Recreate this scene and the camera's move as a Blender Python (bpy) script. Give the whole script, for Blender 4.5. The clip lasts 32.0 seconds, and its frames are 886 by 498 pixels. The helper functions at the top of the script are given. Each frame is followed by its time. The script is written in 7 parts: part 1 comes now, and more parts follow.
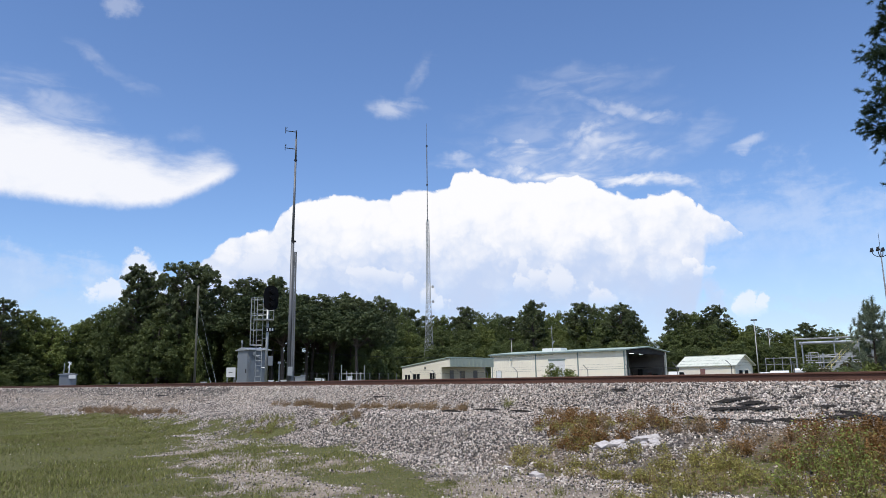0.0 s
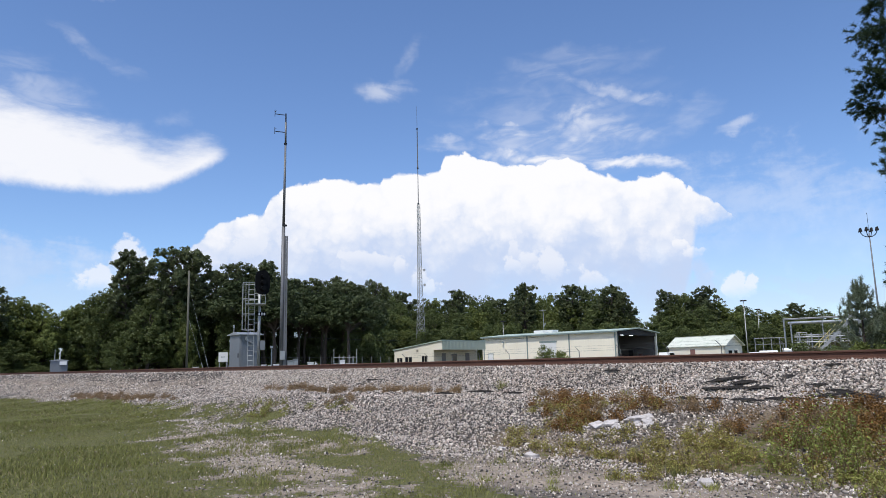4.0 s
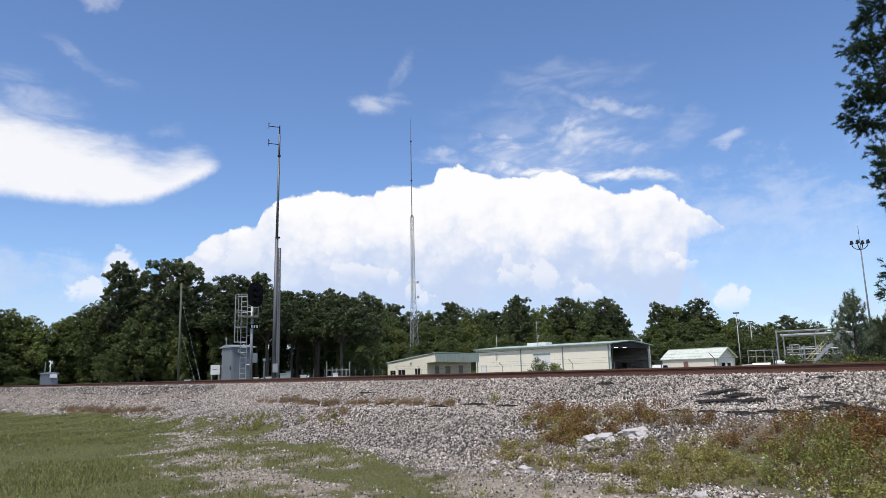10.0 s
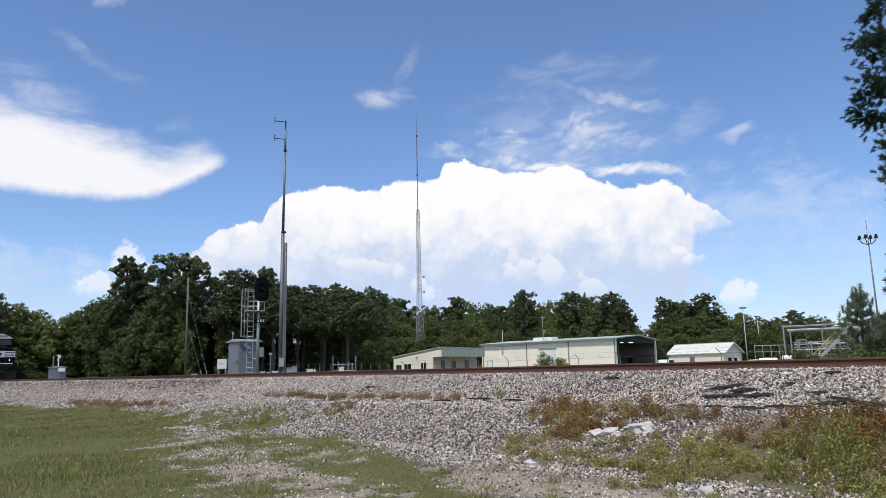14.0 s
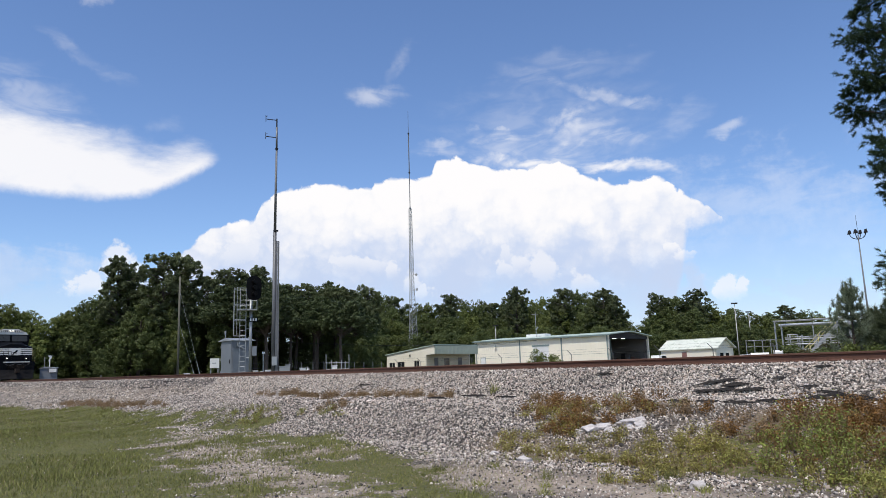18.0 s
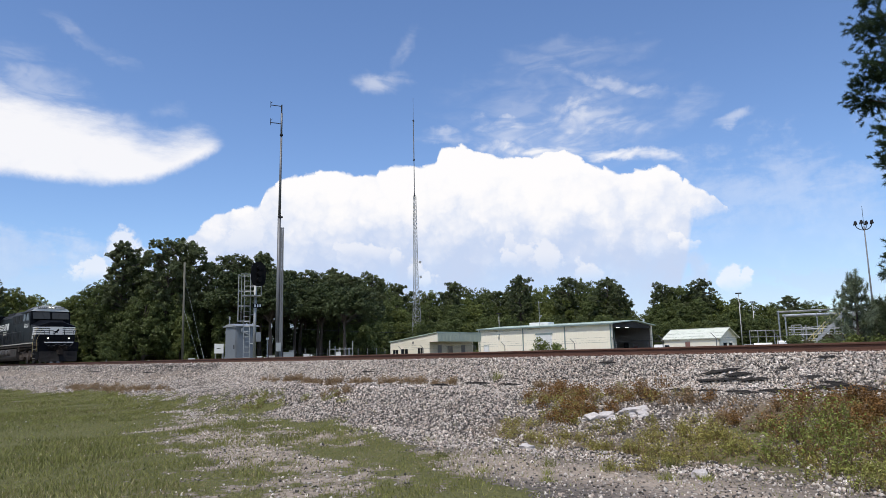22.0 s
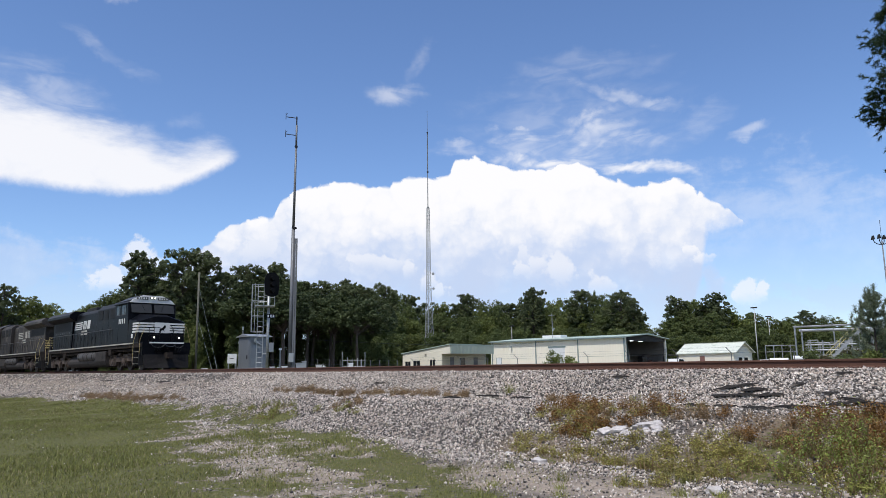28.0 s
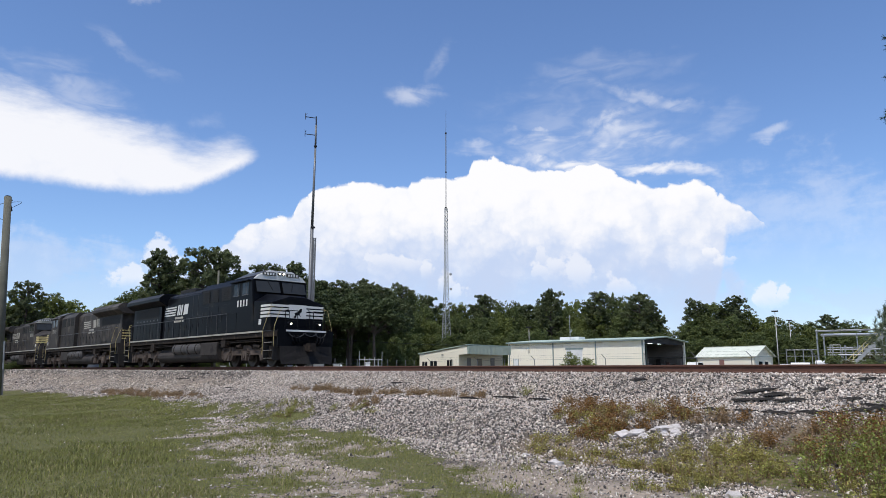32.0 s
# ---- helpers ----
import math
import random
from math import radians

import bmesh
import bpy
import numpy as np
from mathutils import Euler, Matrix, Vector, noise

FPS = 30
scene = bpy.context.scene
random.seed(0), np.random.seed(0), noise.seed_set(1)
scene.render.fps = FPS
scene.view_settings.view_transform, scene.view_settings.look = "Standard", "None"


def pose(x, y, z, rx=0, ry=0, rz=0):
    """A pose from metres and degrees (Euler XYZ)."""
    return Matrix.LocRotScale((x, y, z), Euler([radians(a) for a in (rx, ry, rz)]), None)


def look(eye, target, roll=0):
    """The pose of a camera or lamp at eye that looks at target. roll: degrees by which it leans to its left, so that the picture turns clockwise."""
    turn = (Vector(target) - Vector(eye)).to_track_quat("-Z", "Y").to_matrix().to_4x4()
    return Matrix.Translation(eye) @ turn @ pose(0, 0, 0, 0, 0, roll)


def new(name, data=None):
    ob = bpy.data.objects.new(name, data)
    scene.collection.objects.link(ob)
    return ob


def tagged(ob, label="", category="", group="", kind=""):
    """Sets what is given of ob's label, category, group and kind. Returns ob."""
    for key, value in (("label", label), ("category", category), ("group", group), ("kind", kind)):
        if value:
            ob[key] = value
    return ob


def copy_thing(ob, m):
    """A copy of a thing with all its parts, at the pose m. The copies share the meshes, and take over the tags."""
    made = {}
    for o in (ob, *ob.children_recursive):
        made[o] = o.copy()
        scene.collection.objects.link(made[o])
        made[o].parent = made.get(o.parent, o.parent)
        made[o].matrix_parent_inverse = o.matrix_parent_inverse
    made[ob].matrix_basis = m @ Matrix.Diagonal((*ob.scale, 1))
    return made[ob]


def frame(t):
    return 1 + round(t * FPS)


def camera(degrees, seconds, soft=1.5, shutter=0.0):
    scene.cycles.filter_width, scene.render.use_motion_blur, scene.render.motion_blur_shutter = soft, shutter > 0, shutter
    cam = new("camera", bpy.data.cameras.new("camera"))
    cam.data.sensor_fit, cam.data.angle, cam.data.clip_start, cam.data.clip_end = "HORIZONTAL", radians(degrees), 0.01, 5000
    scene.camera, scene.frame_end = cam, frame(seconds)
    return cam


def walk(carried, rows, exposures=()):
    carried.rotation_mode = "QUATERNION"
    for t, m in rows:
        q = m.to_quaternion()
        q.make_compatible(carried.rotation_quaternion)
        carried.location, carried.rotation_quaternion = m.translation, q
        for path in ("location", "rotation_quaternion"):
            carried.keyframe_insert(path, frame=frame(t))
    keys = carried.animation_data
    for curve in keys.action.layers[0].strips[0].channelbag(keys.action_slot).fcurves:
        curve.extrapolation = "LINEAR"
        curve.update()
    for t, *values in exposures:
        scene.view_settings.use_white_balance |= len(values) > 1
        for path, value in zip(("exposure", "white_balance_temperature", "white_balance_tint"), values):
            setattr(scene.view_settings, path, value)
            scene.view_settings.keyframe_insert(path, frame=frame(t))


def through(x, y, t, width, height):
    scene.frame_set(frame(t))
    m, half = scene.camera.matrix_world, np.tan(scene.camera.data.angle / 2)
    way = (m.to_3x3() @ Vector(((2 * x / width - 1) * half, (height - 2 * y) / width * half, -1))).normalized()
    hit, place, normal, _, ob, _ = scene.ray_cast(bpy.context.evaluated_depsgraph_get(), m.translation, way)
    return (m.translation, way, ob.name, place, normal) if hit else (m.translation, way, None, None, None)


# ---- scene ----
cam = camera(64.39, 32.0, soft=0.85)
# the eye is held about 1.55 m over the grass and sways with the arm that holds it
PATH = [
    (0.0, pose(0.040, -0.053, 1.562, 100.641, 0.781, 0.828)),
    (0.5, pose(0.038, -0.056, 1.562, 100.548, 0.788, 0.783)),
    (1.0, pose(0.040, -0.059, 1.563, 100.383, 0.940, 0.745)),
    (1.5, pose(0.045, -0.060, 1.564, 100.096, 1.105, 0.792)),
    (2.0, pose(0.043, -0.049, 1.563, 99.734, 1.015, 1.033)),
    (2.5, pose(0.028, -0.031, 1.559, 99.335, 0.835, 1.323)),
    (3.0, pose(0.012, -0.014, 1.554, 99.091, 0.853, 1.302)),
    (3.5, pose(0.003, -0.005, 1.552, 99.113, 1.080, 0.792)),
    (5.5, pose(-0.004, 0.005, 1.551, 100.088, 1.616, -0.837)),
    (6.0, pose(-0.004, 0.003, 1.553, 100.156, 1.673, -0.947)),
    (6.5, pose(-0.004, 0.001, 1.554, 100.123, 1.715, -0.965)),
    (7.0, pose(-0.003, -0.001, 1.555, 100.083, 1.756, -1.046)),
    (7.5, pose(-0.003, -0.002, 1.556, 100.085, 1.678, -1.117)),
    (8.0, pose(-0.003, 0.001, 1.557, 100.129, 1.486, -1.001)),
    (8.5, pose(-0.004, 0.006, 1.557, 100.209, 1.235, -0.683)),
    (9.0, pose(-0.005, 0.010, 1.556, 100.229, 1.126, -0.434)),
    (9.5, pose(-0.006, 0.010, 1.555, 100.218, 1.223, -0.367)),
    (10.0, pose(-0.005, 0.011, 1.556, 100.257, 1.350, -0.354)),
    (10.5, pose(-0.005, 0.010, 1.556, 100.418, 1.458, -0.332)),
    (11.0, pose(-0.004, 0.010, 1.556, 100.540, 1.527, -0.316)),
    (11.5, pose(-0.004, 0.008, 1.557, 100.530, 1.550, -0.329)),
    (12.0, pose(-0.004, 0.007, 1.556, 100.483, 1.465, -0.383)),
    (12.5, pose(-0.004, 0.007, 1.555, 100.379, 1.361, -0.457)),
    (13.0, pose(-0.005, 0.006, 1.556, 100.221, 1.257, -0.396)),
    (13.5, pose(-0.004, 0.004, 1.557, 99.956, 1.219, -0.147)),
    (14.0, pose(-0.003, 0.006, 1.556, 99.834, 1.255, 0.116)),
    (14.5, pose(-0.003, 0.005, 1.556, 99.918, 1.261, 0.132)),
    (16.5, pose(0.002, 0.001, 1.554, 99.972, 1.526, -0.292)),
    (17.0, pose(0.002, 0.003, 1.552, 99.857, 1.727, -0.223)),
    (17.5, pose(0.004, 0.003, 1.551, 99.699, 1.809, -0.307)),
    (18.0, pose(0.004, 0.002, 1.550, 99.622, 1.728, -0.415)),
    (18.5, pose(0.003, 0.005, 1.550, 99.539, 1.457, -0.341)),
    (19.0, pose(0.001, 0.009, 1.550, 99.296, 1.099, -0.064)),
    (19.5, pose(-0.000, 0.008, 1.550, 99.046, 0.803, 0.100)),
    (20.0, pose(-0.000, 0.006, 1.549, 98.882, 0.885, 0.138)),
    (20.5, pose(0.001, 0.008, 1.546, 98.751, 1.066, 0.082)),
    (21.0, pose(0.001, 0.009, 1.545, 98.660, 1.129, 0.025)),
    (21.5, pose(0.000, 0.008, 1.546, 98.614, 1.201, -0.028)),
    (22.0, pose(-0.001, 0.005, 1.547, 98.627, 1.235, -0.157)),
    (22.5, pose(-0.001, 0.005, 1.547, 98.685, 1.314, -0.343)),
    (23.0, pose(-0.002, 0.007, 1.547, 98.793, 1.341, -0.425)),
    (23.5, pose(-0.003, 0.008, 1.547, 98.874, 1.443, -0.424)),
    (24.0, pose(-0.002, 0.007, 1.547, 98.931, 1.606, -0.459)),
    (24.5, pose(-0.000, 0.008, 1.546, 98.988, 1.642, -0.564)),
    (25.0, pose(0.002, 0.009, 1.546, 99.078, 1.371, -0.638)),
    (25.5, pose(0.003, 0.011, 1.548, 99.243, 1.004, -0.517)),
    (27.5, pose(-0.001, 0.004, 1.550, 99.577, 0.820, 0.635)),
    (28.0, pose(-0.001, 0.003, 1.550, 99.602, 0.687, 0.832)),
    (28.5, pose(-0.001, 0.005, 1.551, 99.697, 0.688, 0.988)),
    (29.0, pose(-0.000, 0.006, 1.552, 99.813, 0.692, 1.117)),
    (29.5, pose(0.000, 0.002, 1.552, 99.894, 0.632, 1.171)),
    (30.0, pose(0.000, -0.000, 1.552, 99.862, 0.527, 1.099)),
    (30.5, pose(0.000, -0.001, 1.551, 99.826, 0.438, 1.067)),
    (31.0, pose(-0.001, 0.000, 1.551, 99.804, 0.332, 1.228)),
    (31.5, pose(-0.005, 0.004, 1.551, 99.760, 0.185, 1.640)),
    (32.0, pose(-0.008, 0.010, 1.551, 99.643, 0.000, 2.175)),
]
walk(cam, PATH, [(0.0, 0.0, 6350, 10), (9.0, 0.0, 6420, 10), (14.0, 0.0, 6470, 10), (20.0, 0.0, 6500, 10), (25.0, 0.0, 6450, 10), (28.0, 0.0, 6390, 10), (32.0, 0.0, 6380, 10)])

# ---- light ----
SUN_EL, SUN_AZ = 63.0, 205.0   # degrees; the azimuth is clockwise from +y


def build_world():
    world = bpy.data.worlds.new("sky")
    scene.world = world
    world.use_nodes = True
    nt = world.node_tree
    nt.nodes.clear()
    N, L = nt.nodes, nt.links

    def node(kind, **kw):
        n = N.new(kind)
        for k, v in kw.items():
            if k == "op":
                n.operation = v
            elif k == "inp":
                for i, val in v.items():
                    n.inputs[i].default_value = val
        return n

    def plug(v, sock):
        if isinstance(v, (int, float)):
            sock.default_value = v
        else:
            L.new(v, sock)

    def m(op, a, b=0.0, c=0.0):
        n = node("ShaderNodeMath", op=op)
        plug(a, n.inputs[0]), plug(b, n.inputs[1]), plug(c, n.inputs[2])
        return n.outputs[0]

    def step(lo, hi, v):
        n = N.new("ShaderNodeMapRange")
        n.interpolation_type = "SMOOTHSTEP"
        plug(v, n.inputs[0]), plug(lo, n.inputs[1]), plug(hi, n.inputs[2])
        return n.outputs[0]

    def curve(v, lo, hi, zlo, zhi, pts):
        """A smooth curve through (degrees, degrees) points."""
        n = N.new("ShaderNodeFloatCurve")
        cv = n.mapping.curves[0]
        pts = [((a - lo) / (hi - lo), (z - zlo) / (zhi - zlo)) for a, z in pts]
        cv.points[0].location, cv.points[1].location = pts[0], pts[-1]
        for p in pts[1:-1]:
            cv.points.new(*p)
        n.mapping.update()
        u = N.new("ShaderNodeMapRange")
        plug(v, u.inputs[0]), plug(lo, u.inputs[1]), plug(hi, u.inputs[2])
        L.new(u.outputs[0], n.inputs["Value"])
        return m("MULTIPLY_ADD", n.outputs[0], zhi - zlo, zlo)

    tc = N.new("ShaderNodeTexCoord")
    sep = N.new("ShaderNodeSeparateXYZ")
    L.new(tc.outputs["Generated"], sep.inputs[0])
    az = m("MULTIPLY", m("ARCTAN2", sep.outputs[0], sep.outputs[1]), 57.29578)
    el = m("MULTIPLY", m("ARCSINE", sep.outputs[2]), 57.29578)
    flat = N.new("ShaderNodeCombineXYZ")
    L.new(az, flat.inputs[0]), L.new(el, flat.inputs[1])

    def noise_at(scale, detail, rough, sx=1.0, sy=1.0, rot=0.0, bend=0.0):
        mp = N.new("ShaderNodeMapping")
        mp.inputs["Scale"].default_value = (sx, sy, 1)
        mp.inputs["Rotation"].default_value = (0, 0, radians(rot))
        L.new(flat.outputs[0], mp.inputs[0])
        n = N.new("ShaderNodeTexNoise")
        n.noise_dimensions = "2D"
        n.inputs["Scale"].default_value, n.inputs["Detail"].default_value, n.inputs["Roughness"].default_value = scale, detail, rough
        n.inputs["Distortion"].default_value = bend
        L.new(mp.outputs[0], n.inputs[0])
        return m("SUBTRACT", n.outputs[0], 0.5)

    big, fine = noise_at(0.28, 5, 0.6), noise_at(1.1, 5, 0.62)
    puff = m("ADD", m("MULTIPLY", big, 2.6), m("MULTIPLY", fine, 1.2))

    def billow_at(scale):
        """Rounded heads with sharp creases between them, as on a growing cloud."""
        warp = N.new("ShaderNodeVectorMath")
        warp.operation = "ADD"
        lift = N.new("ShaderNodeCombineXYZ")
        L.new(m("MULTIPLY", fine, 1.6), lift.inputs[0]), L.new(m("MULTIPLY", big, 1.6), lift.inputs[1])
        L.new(flat.outputs[0], warp.inputs[0]), L.new(lift.outputs[0], warp.inputs[1])
        v = N.new("ShaderNodeTexVoronoi")
        v.voronoi_dimensions, v.feature = "2D", "F1"
        v.inputs["Scale"].default_value = scale
        L.new(warp.outputs[0], v.inputs["Vector"])
        return m("SUBTRACT", 0.45, v.outputs["Distance"])

    billow = m("ADD", m("MULTIPLY", billow_at(0.42), 0.65), m("MULTIPLY", billow_at(1.2), 0.35))

    # the thunderhead: outline from below and above
    top = curve(az, -26, 26, 0, 20, [(-26, 4.0), (-24.6, 5.5), (-19.7, 9.6), (-17.2, 11.5), (-14.7, 12.0), (-14.0, 13.5), (-12.0, 14.4), (-7.9, 15.0), (-5.6, 14.9), (-3.2, 15.4), (-0.3, 15.6), (0.5, 16.8), (2.0, 17.2), (3.6, 16.5), (7.7, 16.0),
                                      (11.0, 16.1), (12.9, 15.0), (15.4, 14.3), (18.8, 14.1), (19.7, 13.1), (22.2, 11.7), (22.9, 10.6), (26, 4)])
    bot = curve(az, -26, 26, -4, 16, [(-26, 2), (-10, -2), (0, -3), (14, -3), (17.8, 0.0), (19.2, 4.6), (19.9, 7.8), (20.4, 9.7), (22.8, 10.6), (26, 11)])
    rim = m("ADD", m("SUBTRACT", top, el), m("ADD", m("MULTIPLY", billow, 0.95), m("MULTIPLY", fine, 0.45)))
    above = step(0.0, 0.28, rim)
    lower = step(-1.4, 1.8, m("ADD", m("SUBTRACT", el, bot), m("MULTIPLY", puff, 1.2)))
    melt = step(m("ADD", 1.0, m("MULTIPLY", big, 4.0)), m("ADD", 9.0, m("MULTIPLY", big, 9.0)), el)
    body = m("MULTIPLY", m("MULTIPLY", above, lower), m("MULTIPLY_ADD", melt, 0.5, 0.5))

    # the lens-shaped cloud
    ltop = curve(az, -70, -16, 8, 26, [(-70, 21), (-45, 20.4), (-34, 18.8), (-29.2, 18.1), (-25.4, 17.3), (-21.8, 16.5), (-19.4, 17.0), (-17.8, 16.3), (-16, 12)])
    lbot = curve(az, -70, -16, 8, 26, [(-70, 11), (-45, 12.6), (-32.4, 13.1), (-28.8, 12.95), (-23.9, 13.2), (-21.2, 14.15), (-17.8, 16.2), (-16, 18)])
    wisp = noise_at(0.16, 6, 0.62, 1.0, 3.2, 14)
    lens = m("MULTIPLY", step(-1.3, 1.5, m("ADD", m("SUBTRACT", ltop, el), m("MULTIPLY", wisp, 3.0))), step(-0.25, 0.7, m("ADD", m("SUBTRACT", el, lbot), m("MULTIPLY", fine, 0.5))))

    # thin high cloud, small puffs
    az2 = m("ADD", az, m("ADD", m("MULTIPLY", noise_at(0.17, 3, 0.55), 3.4), m("MULTIPLY", noise_at(0.9, 3, 0.6), 0.9)))
    el2 = m("ADD", el, m("ADD", m("MULTIPLY", noise_at(0.2, 3, 0.55, 1, 1, 70), 2.6), m("MULTIPLY", noise_at(1.0, 3, 0.6, 1, 1, 40), 0.8)))

    def oval(a, e, ra, re, tilt=0.0):
        c, s = math.cos(radians(tilt)), math.sin(radians(tilt))
        da, de = m("SUBTRACT", az2, a), m("SUBTRACT", el2, e)
        x = m("DIVIDE", m("ADD", m("MULTIPLY", da, c), m("MULTIPLY", de, s)), ra)
        y = m("DIVIDE", m("SUBTRACT", m("MULTIPLY", de, c), m("MULTIPLY", da, s)), re)
        return m("SUBTRACT", 1.0, m("SQRT", m("ADD", m("MULTIPLY", x, x), m("MULTIPLY", y, y))))

    streak = noise_at(0.22, 4, 0.55, 0.7, 2.2, -14, 0.8)
    fibre = noise_at(0.5, 4, 0.55, 0.6, 1.8, 20, 0.8)
    rough = m("ADD", m("MULTIPLY", streak, 1.7), m("MULTIPLY", fibre, 0.9))
    cover = m("MAXIMUM", body, m("MULTIPLY", lens, 0.91))
    # thin high streaks, each from one bearing and height to another
    veil = m("MULTIPLY", rough, 0.5)
    thread = m("MULTIPLY_ADD", step(-0.26, 0.24, m("ADD", noise_at(0.36, 3, 0.5, 0.5, 1.5, -14, 1.6), m("MULTIPLY", noise_at(0.7, 3, 0.5, 0.6, 1.5, 16, 1.2), 0.4))), 0.75, 0.25)
    for a1, e1, a2, e2, re, k in ((6.1, 23.7, 10.2, 22.4, 0.8, 0.12), (7.0, 24.0, 17.6, 23.2, 0.8, 0.11), (10.2, 22.3, 20.0, 19.4, 0.55, 0.30), (2.4, 19.8, 5.0, 18.6, 0.5, 0.26), (2.8, 18.5, 8.2, 18.8, 0.55, 0.40), (8.4, 18.9, 14.6, 20.0, 0.5, 0.44),
                                  (8.6, 17.7, 15.6, 18.9, 0.85, 0.50), (13.4, 18.3, 17.8, 17.2, 0.6, 0.32), (-1.2, 18.0, 2.6, 17.3, 0.6, 0.36), (2.6, 16.5, 13.0, 16.2, 0.7, 0.7), (10.6, 16.1, 18.8, 14.6, 0.5, 0.7), (3.0, 17.3, 16.0, 17.0, 1.5, 0.34),
                                  (18.8, 17.5, 22.4, 19.4, 0.8, 0.15), (22.6, 17.0, 25.6, 17.3, 0.4, 0.28), (2.0, 19.0, 18.0, 18.2, 3.2, 0.16), (-6.4, 22.2, -2.7, 22.0, 0.9, 0.34), (-5.4, 21.6, -4.0, 22.9, 0.6, 0.3), (-3.7, 23.2, -1.3, 25.5, 0.6, 0.15),
                                  (-30.8, 24.4, -24.6, 21.7, 0.42, 0.12), (-36.0, 20.4, -25.0, 17.5, 1.6, 0.22), (-31.0, 18.4, -23.0, 17.0, 0.8, 0.4), (-22.6, 18.8, -20.6, 18.8, 0.6, 0.1)):
        half = 0.5 * math.hypot(a2 - a1, e2 - e1)
        cover = m("MAXIMUM", cover, m("MULTIPLY", m("MULTIPLY", step(-0.1, 0.9, m("ADD", oval((a1 + a2) / 2, (e1 + e2) / 2, half * 1.3, re * 1.5, math.degrees(math.atan2(e2 - e1, a2 - a1))), veil)), thread), k * 1.25))
    for a, e, ra, re, tilt, k in ((-27.4, 27.5, 1.6, 1.2, 0, 0.25),
                                  (19.9, 6.6, 1.5, 2.4, 0, 0.7), (19.0, 4.6, 2.0, 3.0, 0, 0.5), (25, 7, 17, 9, 0, 0.26), (-33, 7.2, 8, 3.4, 0, 0.5), (-28, 5.0, 12, 4.0, 0, 0.4), (20, 3.5, 16, 4.5, 0, 0.4), (29, 4.6, 7, 1.6, -14, 0.45)):
        cover = m("MAXIMUM", cover, m("MULTIPLY", step(0.0, 0.7, m("ADD", oval(a, e, ra, re, tilt), m("ADD", m("MULTIPLY", puff, 0.36), m("MULTIPLY", rough, 0.5)))), k))
    bright = 0.0

    def head(a, e, ra, re, tilt):
        """A rounded cloud head: sharp above, melting away below."""
        return m("MULTIPLY", step(-0.1, 0.34, m("ADD", oval(a, e, ra, re, tilt), m("ADD", m("MULTIPLY", billow, 0.5), m("MULTIPLY", fine, 1.1)))), step(-re * 1.25, re * 0.35, m("ADD", m("SUBTRACT", el, e), m("MULTIPLY", big, 1.5))))

    for a, e, ra, re, tilt in ((-25.0, 7.9, 1.3, 1.7, 0), (-26.4, 6.5, 1.2, 1.0, 0), (-23.5, 7.4, 1.5, 1.3, 0), (22.6, 5.0, 1.2, 1.2, 0), (23.7, 5.0, 0.9, 0.8, 0), (20.0, 8.3, 0.9, 0.8, -20), (19.4, 8.8, 0.9, 0.7, -20)):
        one = head(a, e, ra, re, tilt)
        cover = m("MAXIMUM", cover, m("MULTIPLY", one, 0.74))
        bright = m("MAXIMUM", bright, m("MULTIPLY", one, 0.9))
    for a, e, ra, re, tilt in ((5.9, 9.1, 0.9, 1.2, 0), (6.8, 8.2, 1.1, 1.0, 0), (5.3, 8.0, 0.7, 0.9, 0), (8.6, 7.6, 1.6, 1.6, -20), (-6.0, 8.5, 2.6, 0.8, -14), (-3.9, 8.0, 1.0, 0.8, -20), (-1.9, 7.0, 1.1, 1.0, -30), (-0.9, 6.2, 0.9, 0.8, -30), (12.4, 6.6, 1.4, 0.9, 0), (-16.0, 9.4, 2.4, 1.4, 25)):
        bright = m("MAXIMUM", bright, m("MULTIPLY", head(a, e, ra, re, tilt), 0.62))
    # scattered cloud over the rest of the sky
    n3 = N.new("ShaderNodeTexNoise")
    n3.inputs["Scale"].default_value, n3.inputs["Detail"].default_value = 2.6, 6
    L.new(tc.outputs["Generated"], n3.inputs[0])
    round_about = m("MULTIPLY", step(0.52, 0.68, n3.outputs[0]), step(40, 60, m("ABSOLUTE", az)))
    cover = m("MAXIMUM", cover, m("MULTIPLY", round_about, 0.8))

    sky = N.new("ShaderNodeTexSky")
    sky.sky_type, sky.sun_disc = "NISHITA", False
    sky.sun_elevation, sky.sun_rotation = radians(SUN_EL), radians(SUN_AZ)
    sky.air_density, sky.dust_density, sky.ozone_density = 1.0, SKY_DUST, 3.0
    bg = N.new("ShaderNodeBackground")
    bg.inputs[1].default_value = SKY_STRENGTH
    hue = N.new("ShaderNodeMix")
    hue.data_type, hue.blend_type = "RGBA", "MULTIPLY"
    hue.inputs[0].default_value, hue.inputs[7].default_value = 1.0, SKY_TINT
    L.new(sky.outputs[0], hue.inputs[6])
    L.new(hue.outputs[2], bg.inputs[0])
    shade = N.new("ShaderNodeMix")
    shade.data_type = "RGBA"
    shade.inputs[6].default_value, shade.inputs[7].default_value = (0.58, 0.68, 0.89, 1), (1.0, 0.985, 0.99, 1)
    L.new(m("MAXIMUM", m("MULTIPLY", bright, 0.9), step(-0.5, 0.45, m("ADD", m("ADD", m("MULTIPLY", big, 0.8), m("MULTIPLY", billow, 0.55)), m("MULTIPLY", m("SUBTRACT", el, 10.4), 0.13)))), shade.inputs[0])
    white = N.new("ShaderNodeBackground")
